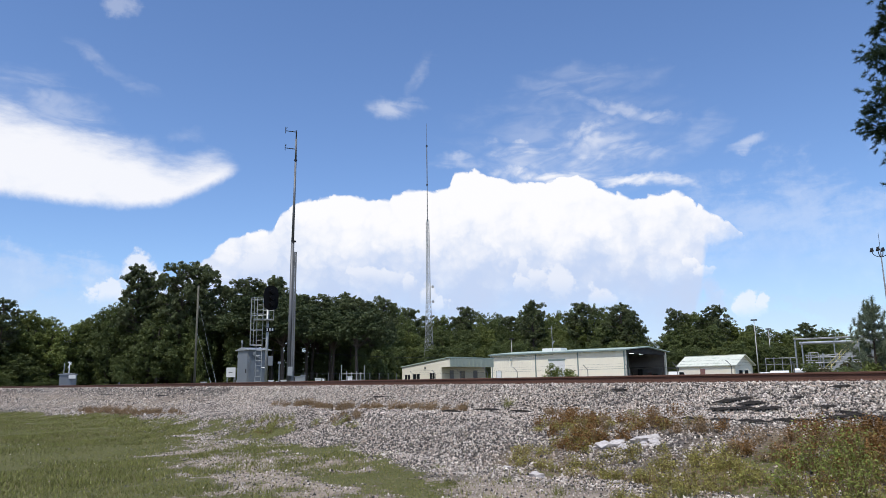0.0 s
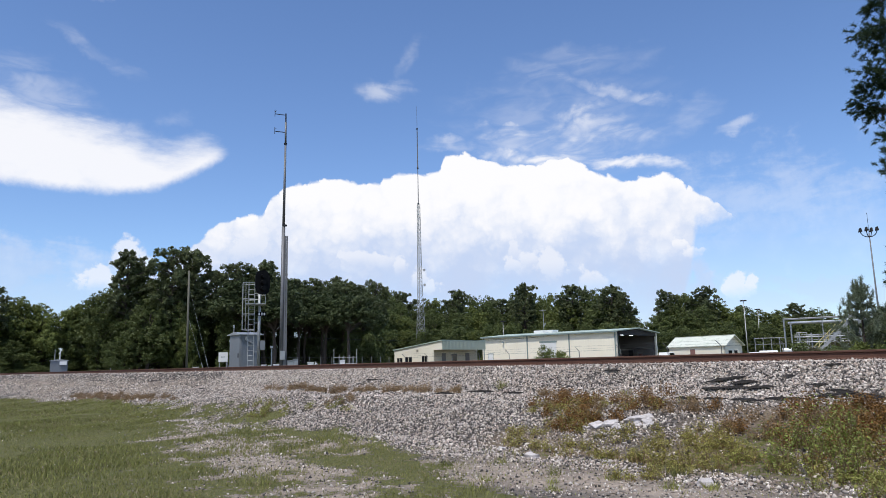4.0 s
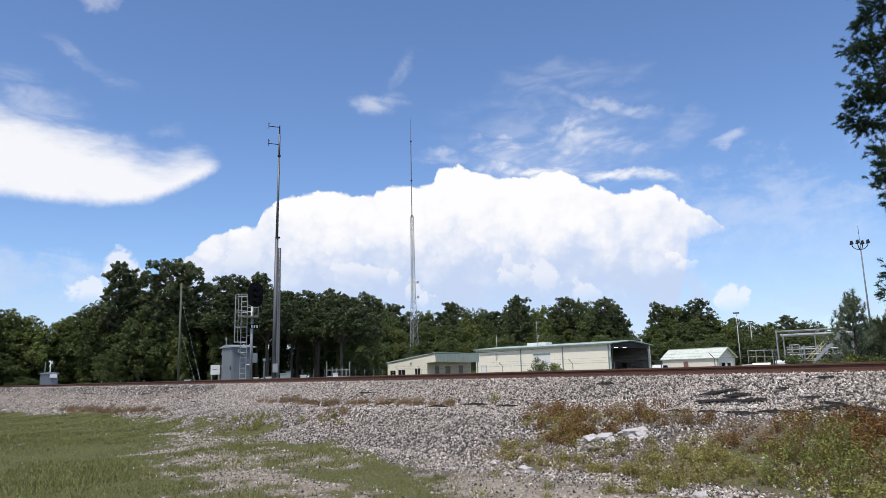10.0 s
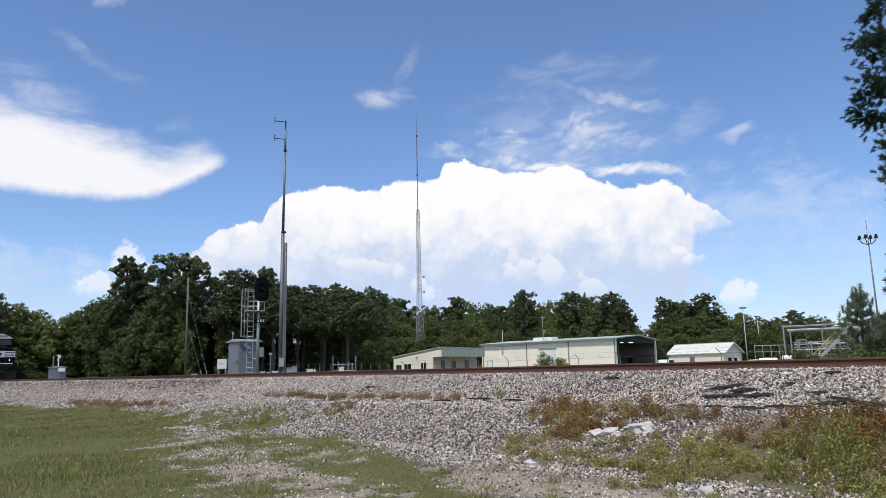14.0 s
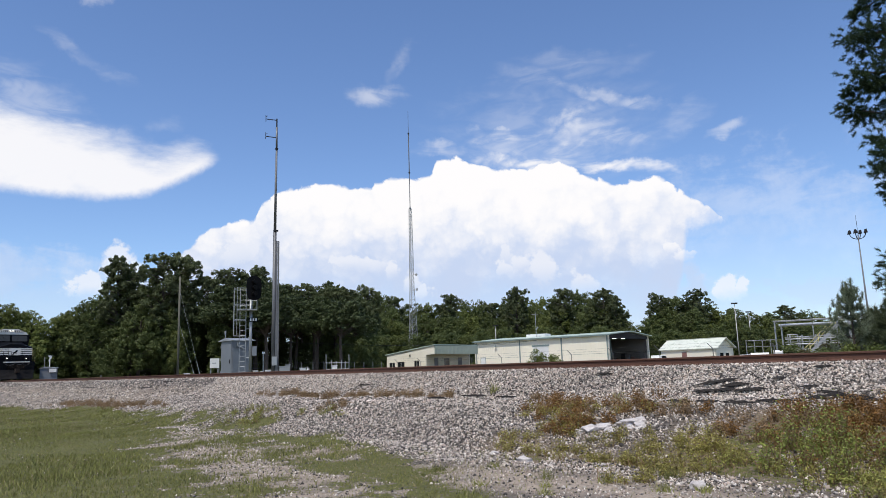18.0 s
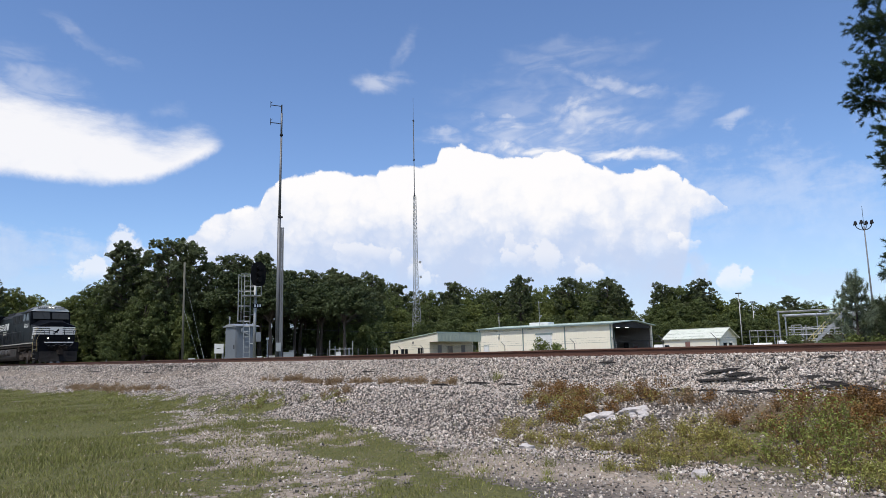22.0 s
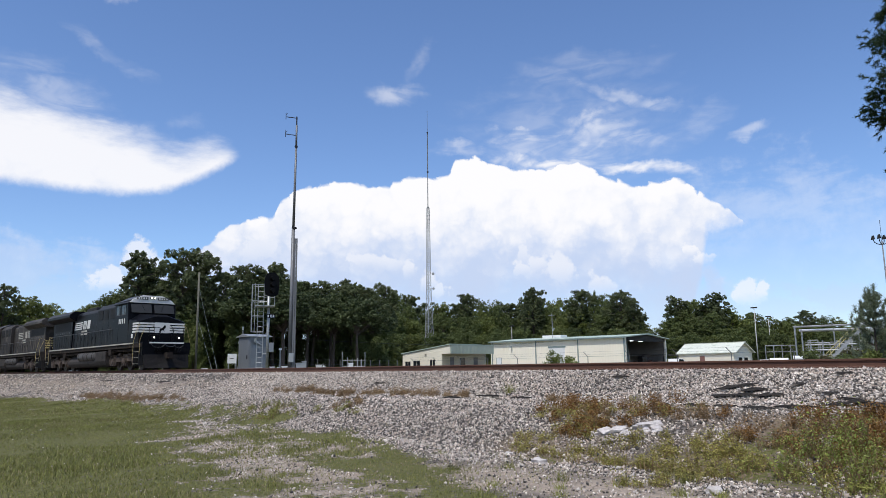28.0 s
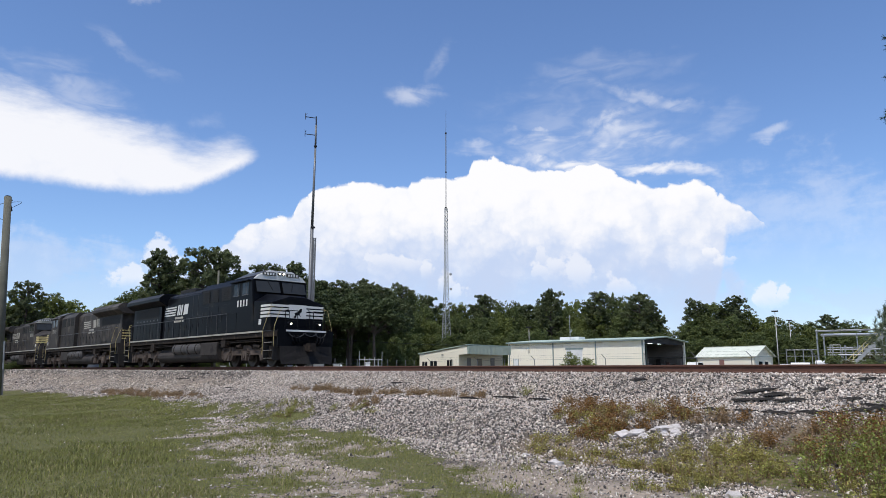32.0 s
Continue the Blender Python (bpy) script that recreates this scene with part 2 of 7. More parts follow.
    white.inputs[1].default_value = CLOUD_STRENGTH
    L.new(shade.outputs[2], white.inputs[0])
    mix = N.new("ShaderNodeMixShader")
    L.new(cover, mix.inputs[0]), L.new(bg.outputs[0], mix.inputs[1]), L.new(white.outputs[0], mix.inputs[2])
    out = N.new("ShaderNodeOutputWorld")
    L.new(mix.outputs[0], out.inputs[0])


SKY_TINT = (0.88, 0.96, 1.12, 1)
SKY_STRENGTH, SKY_DUST, CLOUD_STRENGTH = 0.14, 0.25, 1.0
build_world()
sun = new("sun", bpy.data.lights.new("sun", "SUN"))
sun.data.energy, sun.data.angle, sun.data.color = 3.6, radians(0.6), (1.0, 0.96, 0.89)
_a, _e = radians(SUN_AZ), radians(SUN_EL)
sun.matrix_basis = look((math.sin(_a) * math.cos(_e) * 60, math.cos(_a) * math.cos(_e) * 60, math.sin(_e) * 60), (0, 0, 0))
scene.view_settings.exposure = 0.0


# ---- materials ----
def mat(name, base, rough=0.7, metal=0.0, var=0.18, big=0.6, fine=14.0, bump=0.15, stain=None, stain_at=0.62, spread=0.0, island=0.0):
    """A worn surface: two sizes of noise in the colour, fine relief, optional stains, and a spread from object to object."""
    mt = bpy.data.materials.new(name)
    mt.use_nodes = True
    N, L = mt.node_tree.nodes, mt.node_tree.links
    bs = N["Principled BSDF"]
    bs.inputs["Roughness"].default_value, bs.inputs["Metallic"].default_value = rough, metal
    tc = N.new("ShaderNodeTexCoord")

    def noi(scale, detail=4):
        n = N.new("ShaderNodeTexNoise")
        n.inputs["Scale"].default_value, n.inputs["Detail"].default_value = scale, detail
        L.new(tc.outputs["Object"], n.inputs[0])
        return n.outputs[0]

    def mth(op, a, b):
        n = N.new("ShaderNodeMath")
        n.operation = op
        for v, s in ((a, n.inputs[0]), (b, n.inputs[1])):
            if isinstance(v, (int, float)):
                s.default_value = v
            else:
                L.new(v, s)
        return n.outputs[0]

    f = noi(fine)
    k = mth("ADD", mth("MULTIPLY", mth("SUBTRACT", noi(big), 0.5), 2.4 * var), mth("MULTIPLY", mth("SUBTRACT", f, 0.5), 1.6 * var))
    if spread:
        oi = N.new("ShaderNodeObjectInfo")
        k = mth("ADD", k, mth("MULTIPLY", mth("SUBTRACT", oi.outputs["Random"], 0.5), spread))
    if island:
        ge = N.new("ShaderNodeNewGeometry")
        k = mth("ADD", k, mth("MULTIPLY", mth("SUBTRACT", ge.outputs["Random Per Island"], 0.5), island))
    k = mth("ADD", k, 1.0)
    vm = N.new("ShaderNodeVectorMath")
    vm.operation = "SCALE"
    vm.inputs[0].default_value = base
    L.new(k, vm.inputs["Scale"])
    colour = vm.outputs[0]
    if stain:
        mx = N.new("ShaderNodeMix")
        mx.data_type = "RGBA"
        L.new(colour, mx.inputs[6])
        mx.inputs[7].default_value = (*stain, 1)
        mr = N.new("ShaderNodeMapRange")
        mr.inputs[1].default_value, mr.inputs[2].default_value = stain_at, stain_at + 0.14
        L.new(noi(big * 2.3, 8), mr.inputs[0])
        L.new(mr.outputs[0], mx.inputs[0])
        colour = mx.outputs[2]
    L.new(colour, bs.inputs["Base Color"])
    if bump:
        b = N.new("ShaderNodeBump")
        b.inputs["Strength"].default_value, b.inputs["Distance"].default_value = bump, 0.02
        L.new(f, b.inputs["Height"])
        L.new(b.outputs[0], bs.inputs["Normal"])
    return mt


def leaf_mat(name, base, var=0.5, through=0.35):
    mt = mat(name, base, rough=0.55, var=0.25, big=0.5, fine=5.0, bump=0, island=var, spread=0.25)
    bs = mt.node_tree.nodes["Principled BSDF"]
    bs.inputs["Specular IOR Level"].default_value = 0.25
    tr = mt.node_tree.nodes.new("ShaderNodeBsdfTranslucent")
    mx = mt.node_tree.nodes.new("ShaderNodeMixShader")
    mx.inputs[0].default_value = through
    L = mt.node_tree.links
    L.new(bs.inputs["Base Color"].links[0].from_socket, tr.inputs[0])
    L.new(bs.outputs[0], mx.inputs[1]), L.new(tr.outputs[0], mx.inputs[2])
    L.new(mx.outputs[0], mt.node_tree.nodes["Material Output"].inputs[0])
    return mt


def glow(name, colour, strength):
    mt = bpy.data.materials.new(name)
    mt.use_nodes = True
    bs = mt.node_tree.nodes["Principled BSDF"]
    bs.inputs["Base Color"].default_value = (*colour, 1)
    bs.inputs["Emission Color"].default_value = (*colour, 1)
    bs.inputs["Emission Strength"].default_value = strength
    return mt




def stone_mat(name, shades):
    """Crushed stone: every chip takes one of several colours, over a slow drift of dust."""
    mt = mat(name, (1.0, 1.0, 1.0), 0.9, var=0.22, big=0.35, fine=30, bump=0, island=0.35)
    N, L = mt.node_tree.nodes, mt.node_tree.links
    bs = N["Principled BSDF"]
    ge, ramp, mx = N.new("ShaderNodeNewGeometry"), N.new("ShaderNodeValToRGB"), N.new("ShaderNodeMix")
    ramp.color_ramp.interpolation = "CONSTANT"
    for i, (at, c) in enumerate(shades):
        e = ramp.color_ramp.elements[i] if i < 2 else ramp.color_ramp.elements.new(at)
        e.position, e.color = at, (*c, 1)
    mul = N.new("ShaderNodeMath")
    mul.operation = "MULTIPLY"
    mul.inputs[1].default_value = 37.0
    fr = N.new("ShaderNodeMath")
    fr.operation = "FRACT"
    L.new(ge.outputs["Random Per Island"], mul.inputs[0]), L.new(mul.outputs[0], fr.inputs[0]), L.new(fr.outputs[0], ramp.inputs[0])
    mx.data_type, mx.blend_type = "RGBA", "MULTIPLY"
    mx.inputs[0].default_value = 1.0
    L.new(bs.inputs["Base Color"].links[0].from_socket, mx.inputs[6]), L.new(ramp.outputs[0], mx.inputs[7])
    L.new(mx.outputs[2], bs.inputs["Base Color"])
    return mt


STONE = stone_mat("ballast_stone", ((0.0, (0.058, 0.051, 0.046)), (0.21, (0.20, 0.172, 0.150)), (0.39, (0.40, 0.322, 0.262)), (0.62, (0.455, 0.404, 0.356)), (0.84, (0.59, 0.517, 0.44)), (0.955, (0.72, 0.65, 0.575))))
RUST = mat("rusty_rail", (0.115, 0.054, 0.036), 0.85, 0.2, var=0.3, big=1.2, fine=25)
TIE = mat("creosote_wood", (0.07, 0.055, 0.045), 0.9, var=0.35, big=2, fine=30, bump=0.5, spread=0.4)
OLD_TIE = mat("weathered_wood", (0.034, 0.029, 0.026), 0.92, var=0.45, big=3, fine=40, bump=0.8, spread=0.5)
GALV = mat("galvanised_steel", (0.36, 0.37, 0.37), 0.5, 0.5, var=0.15, big=1.5, fine=20)
ALU = mat("aluminium_cabinet", (0.20, 0.215, 0.235), 0.5, 0.35, var=0.12, big=1.0, fine=12)
DARKSTEEL = mat("dark_steel", (0.03, 0.03, 0.032), 0.6, 0.3, var=0.3, big=3, fine=25)
WHITE = mat("white_paint", (0.75, 0.75, 0.73), 0.6, var=0.06, big=2, fine=20, bump=0.05)
CREAM = mat("cream_sheet_metal", (0.86, 0.80, 0.66), 0.55, 0.0, var=0.05, big=0.25, fine=6, bump=0.05)
GREYGREEN = mat("grey_green_trim", (0.20, 0.25, 0.24), 0.55, 0.1, var=0.12, big=0.5, fine=8)
GREENROOF = mat("pale_green_roof", (0.38, 0.46, 0.39), 0.65, 0.0, var=0.2, big=0.3, fine=5)
DARKIN = mat("dark_interior", (0.035, 0.033, 0.033), 0.9, var=0.4, big=0.5, fine=4)
CONCRETE = mat("concrete", (0.42, 0.41, 0.39), 0.9, var=0.15, big=0.6, fine=12)
WOODPOLE = mat("weathered_pole", (0.11, 0.106, 0.082), 0.9, var=0.3, big=2.0, fine=25, bump=0.5)
BLACK = mat("black_signal", (0.005, 0.005, 0.0055), 0.5, var=0.2, big=3, fine=20)
GLASS_DARK = mat("dark_window", (0.02, 0.023, 0.027), 0.08, var=0.1, big=1, fine=4, bump=0)
BARK = mat("bark", (0.075, 0.06, 0.048), 0.95, var=0.35, big=2, fine=18, bump=0.7)
LEAF_OAK = leaf_mat("oak_leaf", (0.112, 0.138, 0.046), 0.6, 0.3)
# leaves of the tall trees: the hollow's shade is put into their green
LEAF_SHADED = leaf_mat("dark_evergreen_leaf", (0.066, 0.086, 0.034), 0.5, 0.2)
LEAF_LIGHT = leaf_mat("light_leaf", (0.155, 0.182, 0.050), 0.6, 0.3)
LEAF_MID = leaf_mat("mid_leaf", (0.135, 0.158, 0.046), 0.6, 0.3)
LEAF_PINE = leaf_mat("pine_needles", (0.112, 0.132, 0.060), 0.6, 0.3)
LEAF_PINE_NEAR = leaf_mat("loblolly_needles", (0.040, 0.068, 0.030), 0.6)
GRASS = leaf_mat("grass_blade", (0.190, 0.192, 0.056), 0.9, 0.2)
DRY = leaf_mat("dry_weed", (0.235, 0.155, 0.082), 0.8, 0.2)
RED_WEED = leaf_mat("rusty_weed", (0.19, 0.098, 0.030), 1.0, 0.2)
WEED = leaf_mat("green_weed", (0.25, 0.255, 0.064), 1.0, 0.25)
LEAF_DULL = leaf_mat("dull_scrub_leaf", (0.085, 0.075, 0.035))
WEED_YELLOW = leaf_mat("yellow_green_weed", (0.275, 0.245, 0.066), 1.0, 0.2)
WEED_TALL = leaf_mat("bright_green_weed", (0.23, 0.27, 0.062), 0.8, 0.3)


# ---- building helpers ----
def part(name, bm, material, parent=None, label="", smooth=False, bevel=0.0):
    me = bpy.data.meshes.new(name)
    bmesh.ops.recalc_face_normals(bm, faces=bm.faces)
    if bevel:
        bmesh.ops.bevel(bm, geom=[e for e in bm.edges if len(e.link_faces) == 2 and e.calc_face_angle(0) > 0.5], offset=bevel, segments=1, affect="EDGES")
    bm.to_mesh(me)
    bm.free()
    me.materials.append(material)
    if smooth:
        for p in me.polygons:
            p.use_smooth = True
    ob = new(name, me)
    ob.parent = parent
    if label:
        tagged(ob, label)
    return ob


def thing(name, m, label, category, group="", kind=""):
    ob = new(name)
    ob.empty_display_size = 0.2
    ob.matrix_basis = m
    return tagged(ob, label, category, group, kind)


def BM():
    return bmesh.new()


def box(bm, x0, x1, y0, y1, z0, z1):
    v = [bm.verts.new(p) for p in ((x0, y0, z0), (x1, y0, z0), (x1, y1, z0), (x0, y1, z0), (x0, y0, z1), (x1, y0, z1), (x1, y1, z1), (x0, y1, z1))]
    for f in ((0, 3, 2, 1), (4, 5, 6, 7), (0, 1, 5, 4), (1, 2, 6, 5), (2, 3, 7, 6), (3, 0, 4, 7)):
        bm.faces.new([v[i] for i in f])
    return bm


def rod(bm, a, b, r, seg=8, r2=None):
    a, b = Vector(a), Vector(b)
    d = (b - a).normalized()
    x = d.orthogonal().normalized()
    y = d.cross(x)
    r2 = r if r2 is None else r2
    rings = []
    for p, rr in ((a, r), (b, r2)):
        rings.append([bm.verts.new(p + (x * math.cos(6.28318 * i / seg) + y * math.sin(6.28318 * i / seg)) * rr) for i in range(seg)])
    for i in range(seg):
        bm.faces.new((rings[0][i], rings[0][(i + 1) % seg], rings[1][(i + 1) % seg], rings[1][i]))
    bm.faces.new(rings[0][::-1]), bm.faces.new(rings[1])
    return bm


def bar(bm, pts, r, seg=6):
    for a, b in zip(pts, pts[1:]):
        rod(bm, a, b, r, seg)
    return bm


def prism(bm, prof, axis, lo, hi):
    """A closed outline of (a, b) points pushed along an axis: x takes (y, z), y takes (x, z), z takes (x, y)."""
    def at(a, b, c):
        return {"x": (c, a, b), "y": (a, c, b), "z": (a, b, c)}[axis]
    r0 = [bm.verts.new(at(a, b, lo)) for a, b in prof]
    r1 = [bm.verts.new(at(a, b, hi)) for a, b in prof]
    n = len(prof)
    for i in range(n):
        bm.faces.new((r0[i], r0[(i + 1) % n], r1[(i + 1) % n], r1[i]))
    bm.faces.new(r0[::-1]), bm.faces.new(r1)
    return bm


def soup(name, verts, per_face, material, parent=None, smooth=False):
    """A mesh of loose polygons with per_face corners each, from an array of corners."""
    verts = np.asarray(verts, dtype=np.float32).reshape(-1, 3)
    n = len(verts) // per_face
    me = bpy.data.meshes.new(name)
    me.vertices.add(len(verts))
    me.vertices.foreach_set("co", verts.ravel())
    me.loops.add(len(verts))
    me.loops.foreach_set("vertex_index", np.arange(len(verts), dtype=np.int32))
    me.polygons.add(n)
    me.polygons.foreach_set("loop_start", np.arange(0, len(verts), per_face, dtype=np.int32))
    me.update(calc_edges=True)
    me.materials.append(material)
    ob = new(name, me)
    ob.parent = parent
    return ob


# the track's own axes: s runs along it (the way the train goes), q is the distance from its centre line towards the eye
UX, UY = 0.69, -0.7238
RAIL_TOP = 1.64
TRACK_TURN = math.degrees(math.atan2(UY, UX))


def tw(s, q, z=0.0):
    return Vector((UX * s - UY * (17.0 - q), UY * s + UX * (17.0 - q), z))


def polar(az, d, z=0.0):
    return Vector((math.sin(radians(az)) * d, math.cos(radians(az)) * d, z))


# ---- ground ----
rng = np.random.default_rng(7)


def fnoise(s, q, scale, seed):
    """Smooth value noise on arrays."""
    def hashed(i, j):
        h = np.sin(i * 127.1 + j * 311.7 + seed * 74.7) * 43758.5453
        return h - np.floor(h)
    x, y = np.asarray(s) / scale, np.asarray(q) / scale
    i, j = np.floor(x), np.floor(y)
    fx, fy = x - i, y - j
    fx, fy = fx * fx * (3 - 2 * fx), fy * fy * (3 - 2 * fy)
    a = hashed(i, j) * (1 - fx) + hashed(i + 1, j) * fx
    b = hashed(i, j + 1) * (1 - fx) + hashed(i + 1, j + 1) * fx
    return a * (1 - fy) + b * fy - 0.5


def sstep(lo, hi, v):
    t = np.clip((v - lo) / (hi - lo), 0, 1)
    return t * t * (3 - 2 * t)


PROFILE_Q = [-3000, -60, -5, -3.9, -2.0, 1.95, 3.5, 5.0, 7.3, 9, 3000]
PROFILE_BENCH = [1.05, 1.05, 1.05, 1.0, 1.42, 1.42, 0.80, 0.72, 0.07, 0.0, 0.0]
PROFILE_SLOPE = [1.05, 1.05, 1.05, 1.0, 1.42, 1.42, 0.74, 0.36, 0.04, 0.0, 0.0]


def ground_z(s, q):
    left = sstep(-19, -30, s)
    z = np.interp(q, PROFILE_Q, PROFILE_BENCH) * (1 - left) + np.interp(q, PROFILE_Q, PROFILE_SLOPE) * left
    loose = sstep(1.9, 3.0, q) * sstep(11, 8, q)
    z = z + loose * (0.16 * fnoise(s, q, 2.3, 1) + 0.09 * fnoise(s, q, 0.8, 2)) + 0.05 * sstep(7, 9, q) * fnoise(s, q, 1.7, 3)
    return z


def masks(s, q):
    """How much of the ground is grass and how much is pale dirt; the rest is stone."""
    edge = np.interp(s, [-60, -45, -34, -21, -18, -14.2, -10.6, -8.0, -5.5, 0], [6.6, 6.5, 5.6, 6.2, 6.4, 7.6, 8.3, 9.4, 10.4, 11.0])
    n = 1.3 * fnoise(s, q, 1.4, 11) + 0.8 * fnoise(s, q, 0.5, 12)
    grass = sstep(-0.5, 0.6, q - edge + n)
    worn = np.exp(-((q - 7.1 - (s + 23) * 0.30) / 1.45) ** 2) * sstep(-25, -18, s) * sstep(-6.0, -8.0, s)
    bare = sstep(-0.35, 0.75, 0.75 * fnoise(s, q, 1.1, 21) + 0.8 * fnoise(s, q, 0.4, 22) + 0.9 * fnoise(s, q, 0.2, 24) + 1.0 * worn - 0.50)
    grass = grass * (1 - bare)
    dirt = np.exp(-((q - 9.25 - 0.05 * (s + 6) + 0.5 * fnoise(s, q, 0.9, 26)) / 0.85) ** 2) * sstep(-9.6, -7.4, s) * sstep(6, 0, s)
    dirt = np.maximum(dirt, 0.75 * sstep(-26, -34, s) * sstep(2.2, 3.2, q) * sstep(7.5, 6, q) * (0.6 + 0.8 * np.clip(fnoise(s, q, 2.2, 25) + 0.4, 0, 1)))
    dirt = np.clip(0.85 * dirt + 0.9 * bare * sstep(6.5, 8.5, q), 0, 1)
    tuft = sstep(0.02, 0.3, fnoise(s, q, 1.1, 31) + 0.4 * fnoise(s, q, 0.4, 32)) * sstep(-10, -6, s) * sstep(4.6, 6.0, q) * sstep(9, 7.5, q)
    return np.clip(np.maximum(grass, 0.6 * tuft), 0, 1), dirt


def litter_at(s, q):
    """How much dead brown plant litter hides the stones."""
    n = fnoise(s, q, 1.2, 51) + 0.7 * fnoise(s, q, 0.45, 52)
    bank = sstep(-10.2, -8.2, s) * sstep(4.3, 5.3, q) * sstep(8.9, 7.6, q)
    ledge = sstep(-23, -20, s) * sstep(-3, -6, s) * np.exp(-((q - 3.95) / 0.42) ** 2)
    return np.clip(np.maximum(bank, 0.8 * ledge) * (0.55 + 1.5 * n), 0, 1)


def axis_lines(fine_lo, fine_hi, fine, far):
    near = list(np.arange(fine_lo, fine_hi + fine / 2, fine))
    out_hi, out_lo, d = [], [], fine
    a, b = near[-1], near[0]
    while a < far:
        d *= 1.35
        a, b = a + d, b - d
        out_hi.append(a), out_lo.append(b)
    return np.array(out_lo[::-1] + near + out_hi)


def ground_material():
    mt = bpy.data.materials.new("ground")
    mt.use_nodes = True
    N, L = mt.node_tree.nodes, mt.node_tree.links
    bs = N["Principled BSDF"]
    bs.inputs["Roughness"].default_value = 0.95
    bs.inputs["Specular IOR Level"].default_value = 0.2
    tc = N.new("ShaderNodeTexCoord")

    def noi(scale, detail=5, kind="ShaderNodeTexNoise"):
        n = N.new(kind)
        n.inputs["Scale"].default_value = scale
        if kind == "ShaderNodeTexNoise":
            n.inputs["Detail"].default_value = detail
        L.new(tc.outputs["Object"], n.inputs[0])
        return n

    def mix(f, a, b):
        n = N.new("ShaderNodeMix")
        n.data_type = "RGBA"
        for v, s in ((f, n.inputs[0]), (a, n.inputs[6]), (b, n.inputs[7])):
            if isinstance(v, tuple):
                s.default_value = (*v, 1)
            else:
                L.new(v, s)
        return n.outputs[2]

    vor = noi(16, kind="ShaderNodeTexVoronoi")
    bw = N.new("ShaderNodeRGBToBW")
    L.new(vor.outputs["Color"], bw.inputs[0])
    # dark tone under the chips: brown soil, with the gaps' shade put in
    stone = mix(bw.outputs[0], (0.03, 0.026, 0.024), (0.17, 0.15, 0.135))
    stone = mix(noi(0.5).outputs[0], stone, mix(bw.outputs[0], (0.05, 0.043, 0.038), (0.15, 0.13, 0.117)))
    grass = mix(noi(1.2).outputs[0], (0.105, 0.112, 0.036), (0.20, 0.185, 0.072))
    grass = mix(noi(22).outputs[0], grass, (0.09, 0.088, 0.033))
    dirt = mix(noi(34, 8).outputs[0], (0.21, 0.165, 0.125), (0.53, 0.44, 0.35))
    ag, ad = N.new("ShaderNodeAttribute"), N.new("ShaderNodeAttribute")
    ag.attribute_name, ad.attribute_name = "grass", "dirt"
    al = N.new("ShaderNodeAttribute")
    al.attribute_name = "litter"
    dead = mix(noi(40, 6).outputs[0], (0.085, 0.062, 0.042), (0.29, 0.225, 0.155))
    col = mix(al.outputs["Fac"], mix(ad.outputs["Fac"], stone, dirt), dead)
    patch = N.new("ShaderNodeMath")
    patch.operation = "ADD"
    L.new(ag.outputs["Fac"], patch.inputs[0])
    speck = N.new("ShaderNodeMapRange")
    speck.inputs[1].default_value, speck.inputs[2].default_value, speck.inputs[4].default_value = 0.3, 0.7, 1.0
    L.new(noi(11, 4).outputs[0], speck.inputs[0])
    L.new(speck.outputs[0], patch.inputs[1])
    cut = N.new("ShaderNodeMapRange")
    cut.inputs[1].default_value, cut.inputs[2].default_value = 0.96, 1.10
    L.new(patch.outputs[0], cut.inputs[0])
    col = mix(cut.outputs[0], col, grass)
    L.new(col, bs.inputs["Base Color"])
    b = N.new("ShaderNodeBump")
    b.inputs["Strength"].default_value, b.inputs["Distance"].default_value = 1.0, 0.05
    L.new(vor.outputs["Distance"], b.inputs["Height"])
    L.new(b.outputs[0], bs.inputs["Normal"])
    return mt


def build_ground():
    S, Q = axis_lines(-50, 8, 0.14, 2500), axis_lines(1.0, 16, 0.14, 2500)
    gs, gq = np.meshgrid(S, Q, indexing="ij")
    z = ground_z(gs, gq)
    # far off the land lies flat, a little under the rails
    g, d = masks(gs, gq)
    beyond = gq < -2.6
    g = np.where(beyond, np.clip(0.55 + 1.2 * fnoise(gs, gq, 9, 5), 0, 1), g)
    d = np.where(beyond, 0.2, d)
    X = UX * gs - UY * (17.0 - gq)
    Y = UY * gs + UX * (17.0 - gq)
    n, k = gs.shape
    idx = np.arange(n * k).reshape(n, k)
    faces = np.stack([idx[:-1, :-1], idx[1:, :-1], idx[1:, 1:], idx[:-1, 1:]], -1).reshape(-1, 4)
    me = bpy.data.meshes.new("ground")
    me.from_pydata(np.stack([X, Y, z], -1).reshape(-1, 3).tolist(), [], faces.tolist())
    for nm, v in (("grass", g), ("dirt", d), ("litter", np.where(beyond, 0, litter_at(gs, gq)))):
        me.attributes.new(nm, "FLOAT", "POINT").data.foreach_set("value", v.ravel().astype(np.float32))
    for p in me.polygons:
        p.use_smooth = True
    me.materials.append(ground_material())
    me.update()
    if me.polygons[0].normal.z < 0:
        me.flip_normals()
    return tagged(new("ground", me), "grass, pale dirt and crushed grey stone beside a railway", "ground", kind="structure")


build_ground()


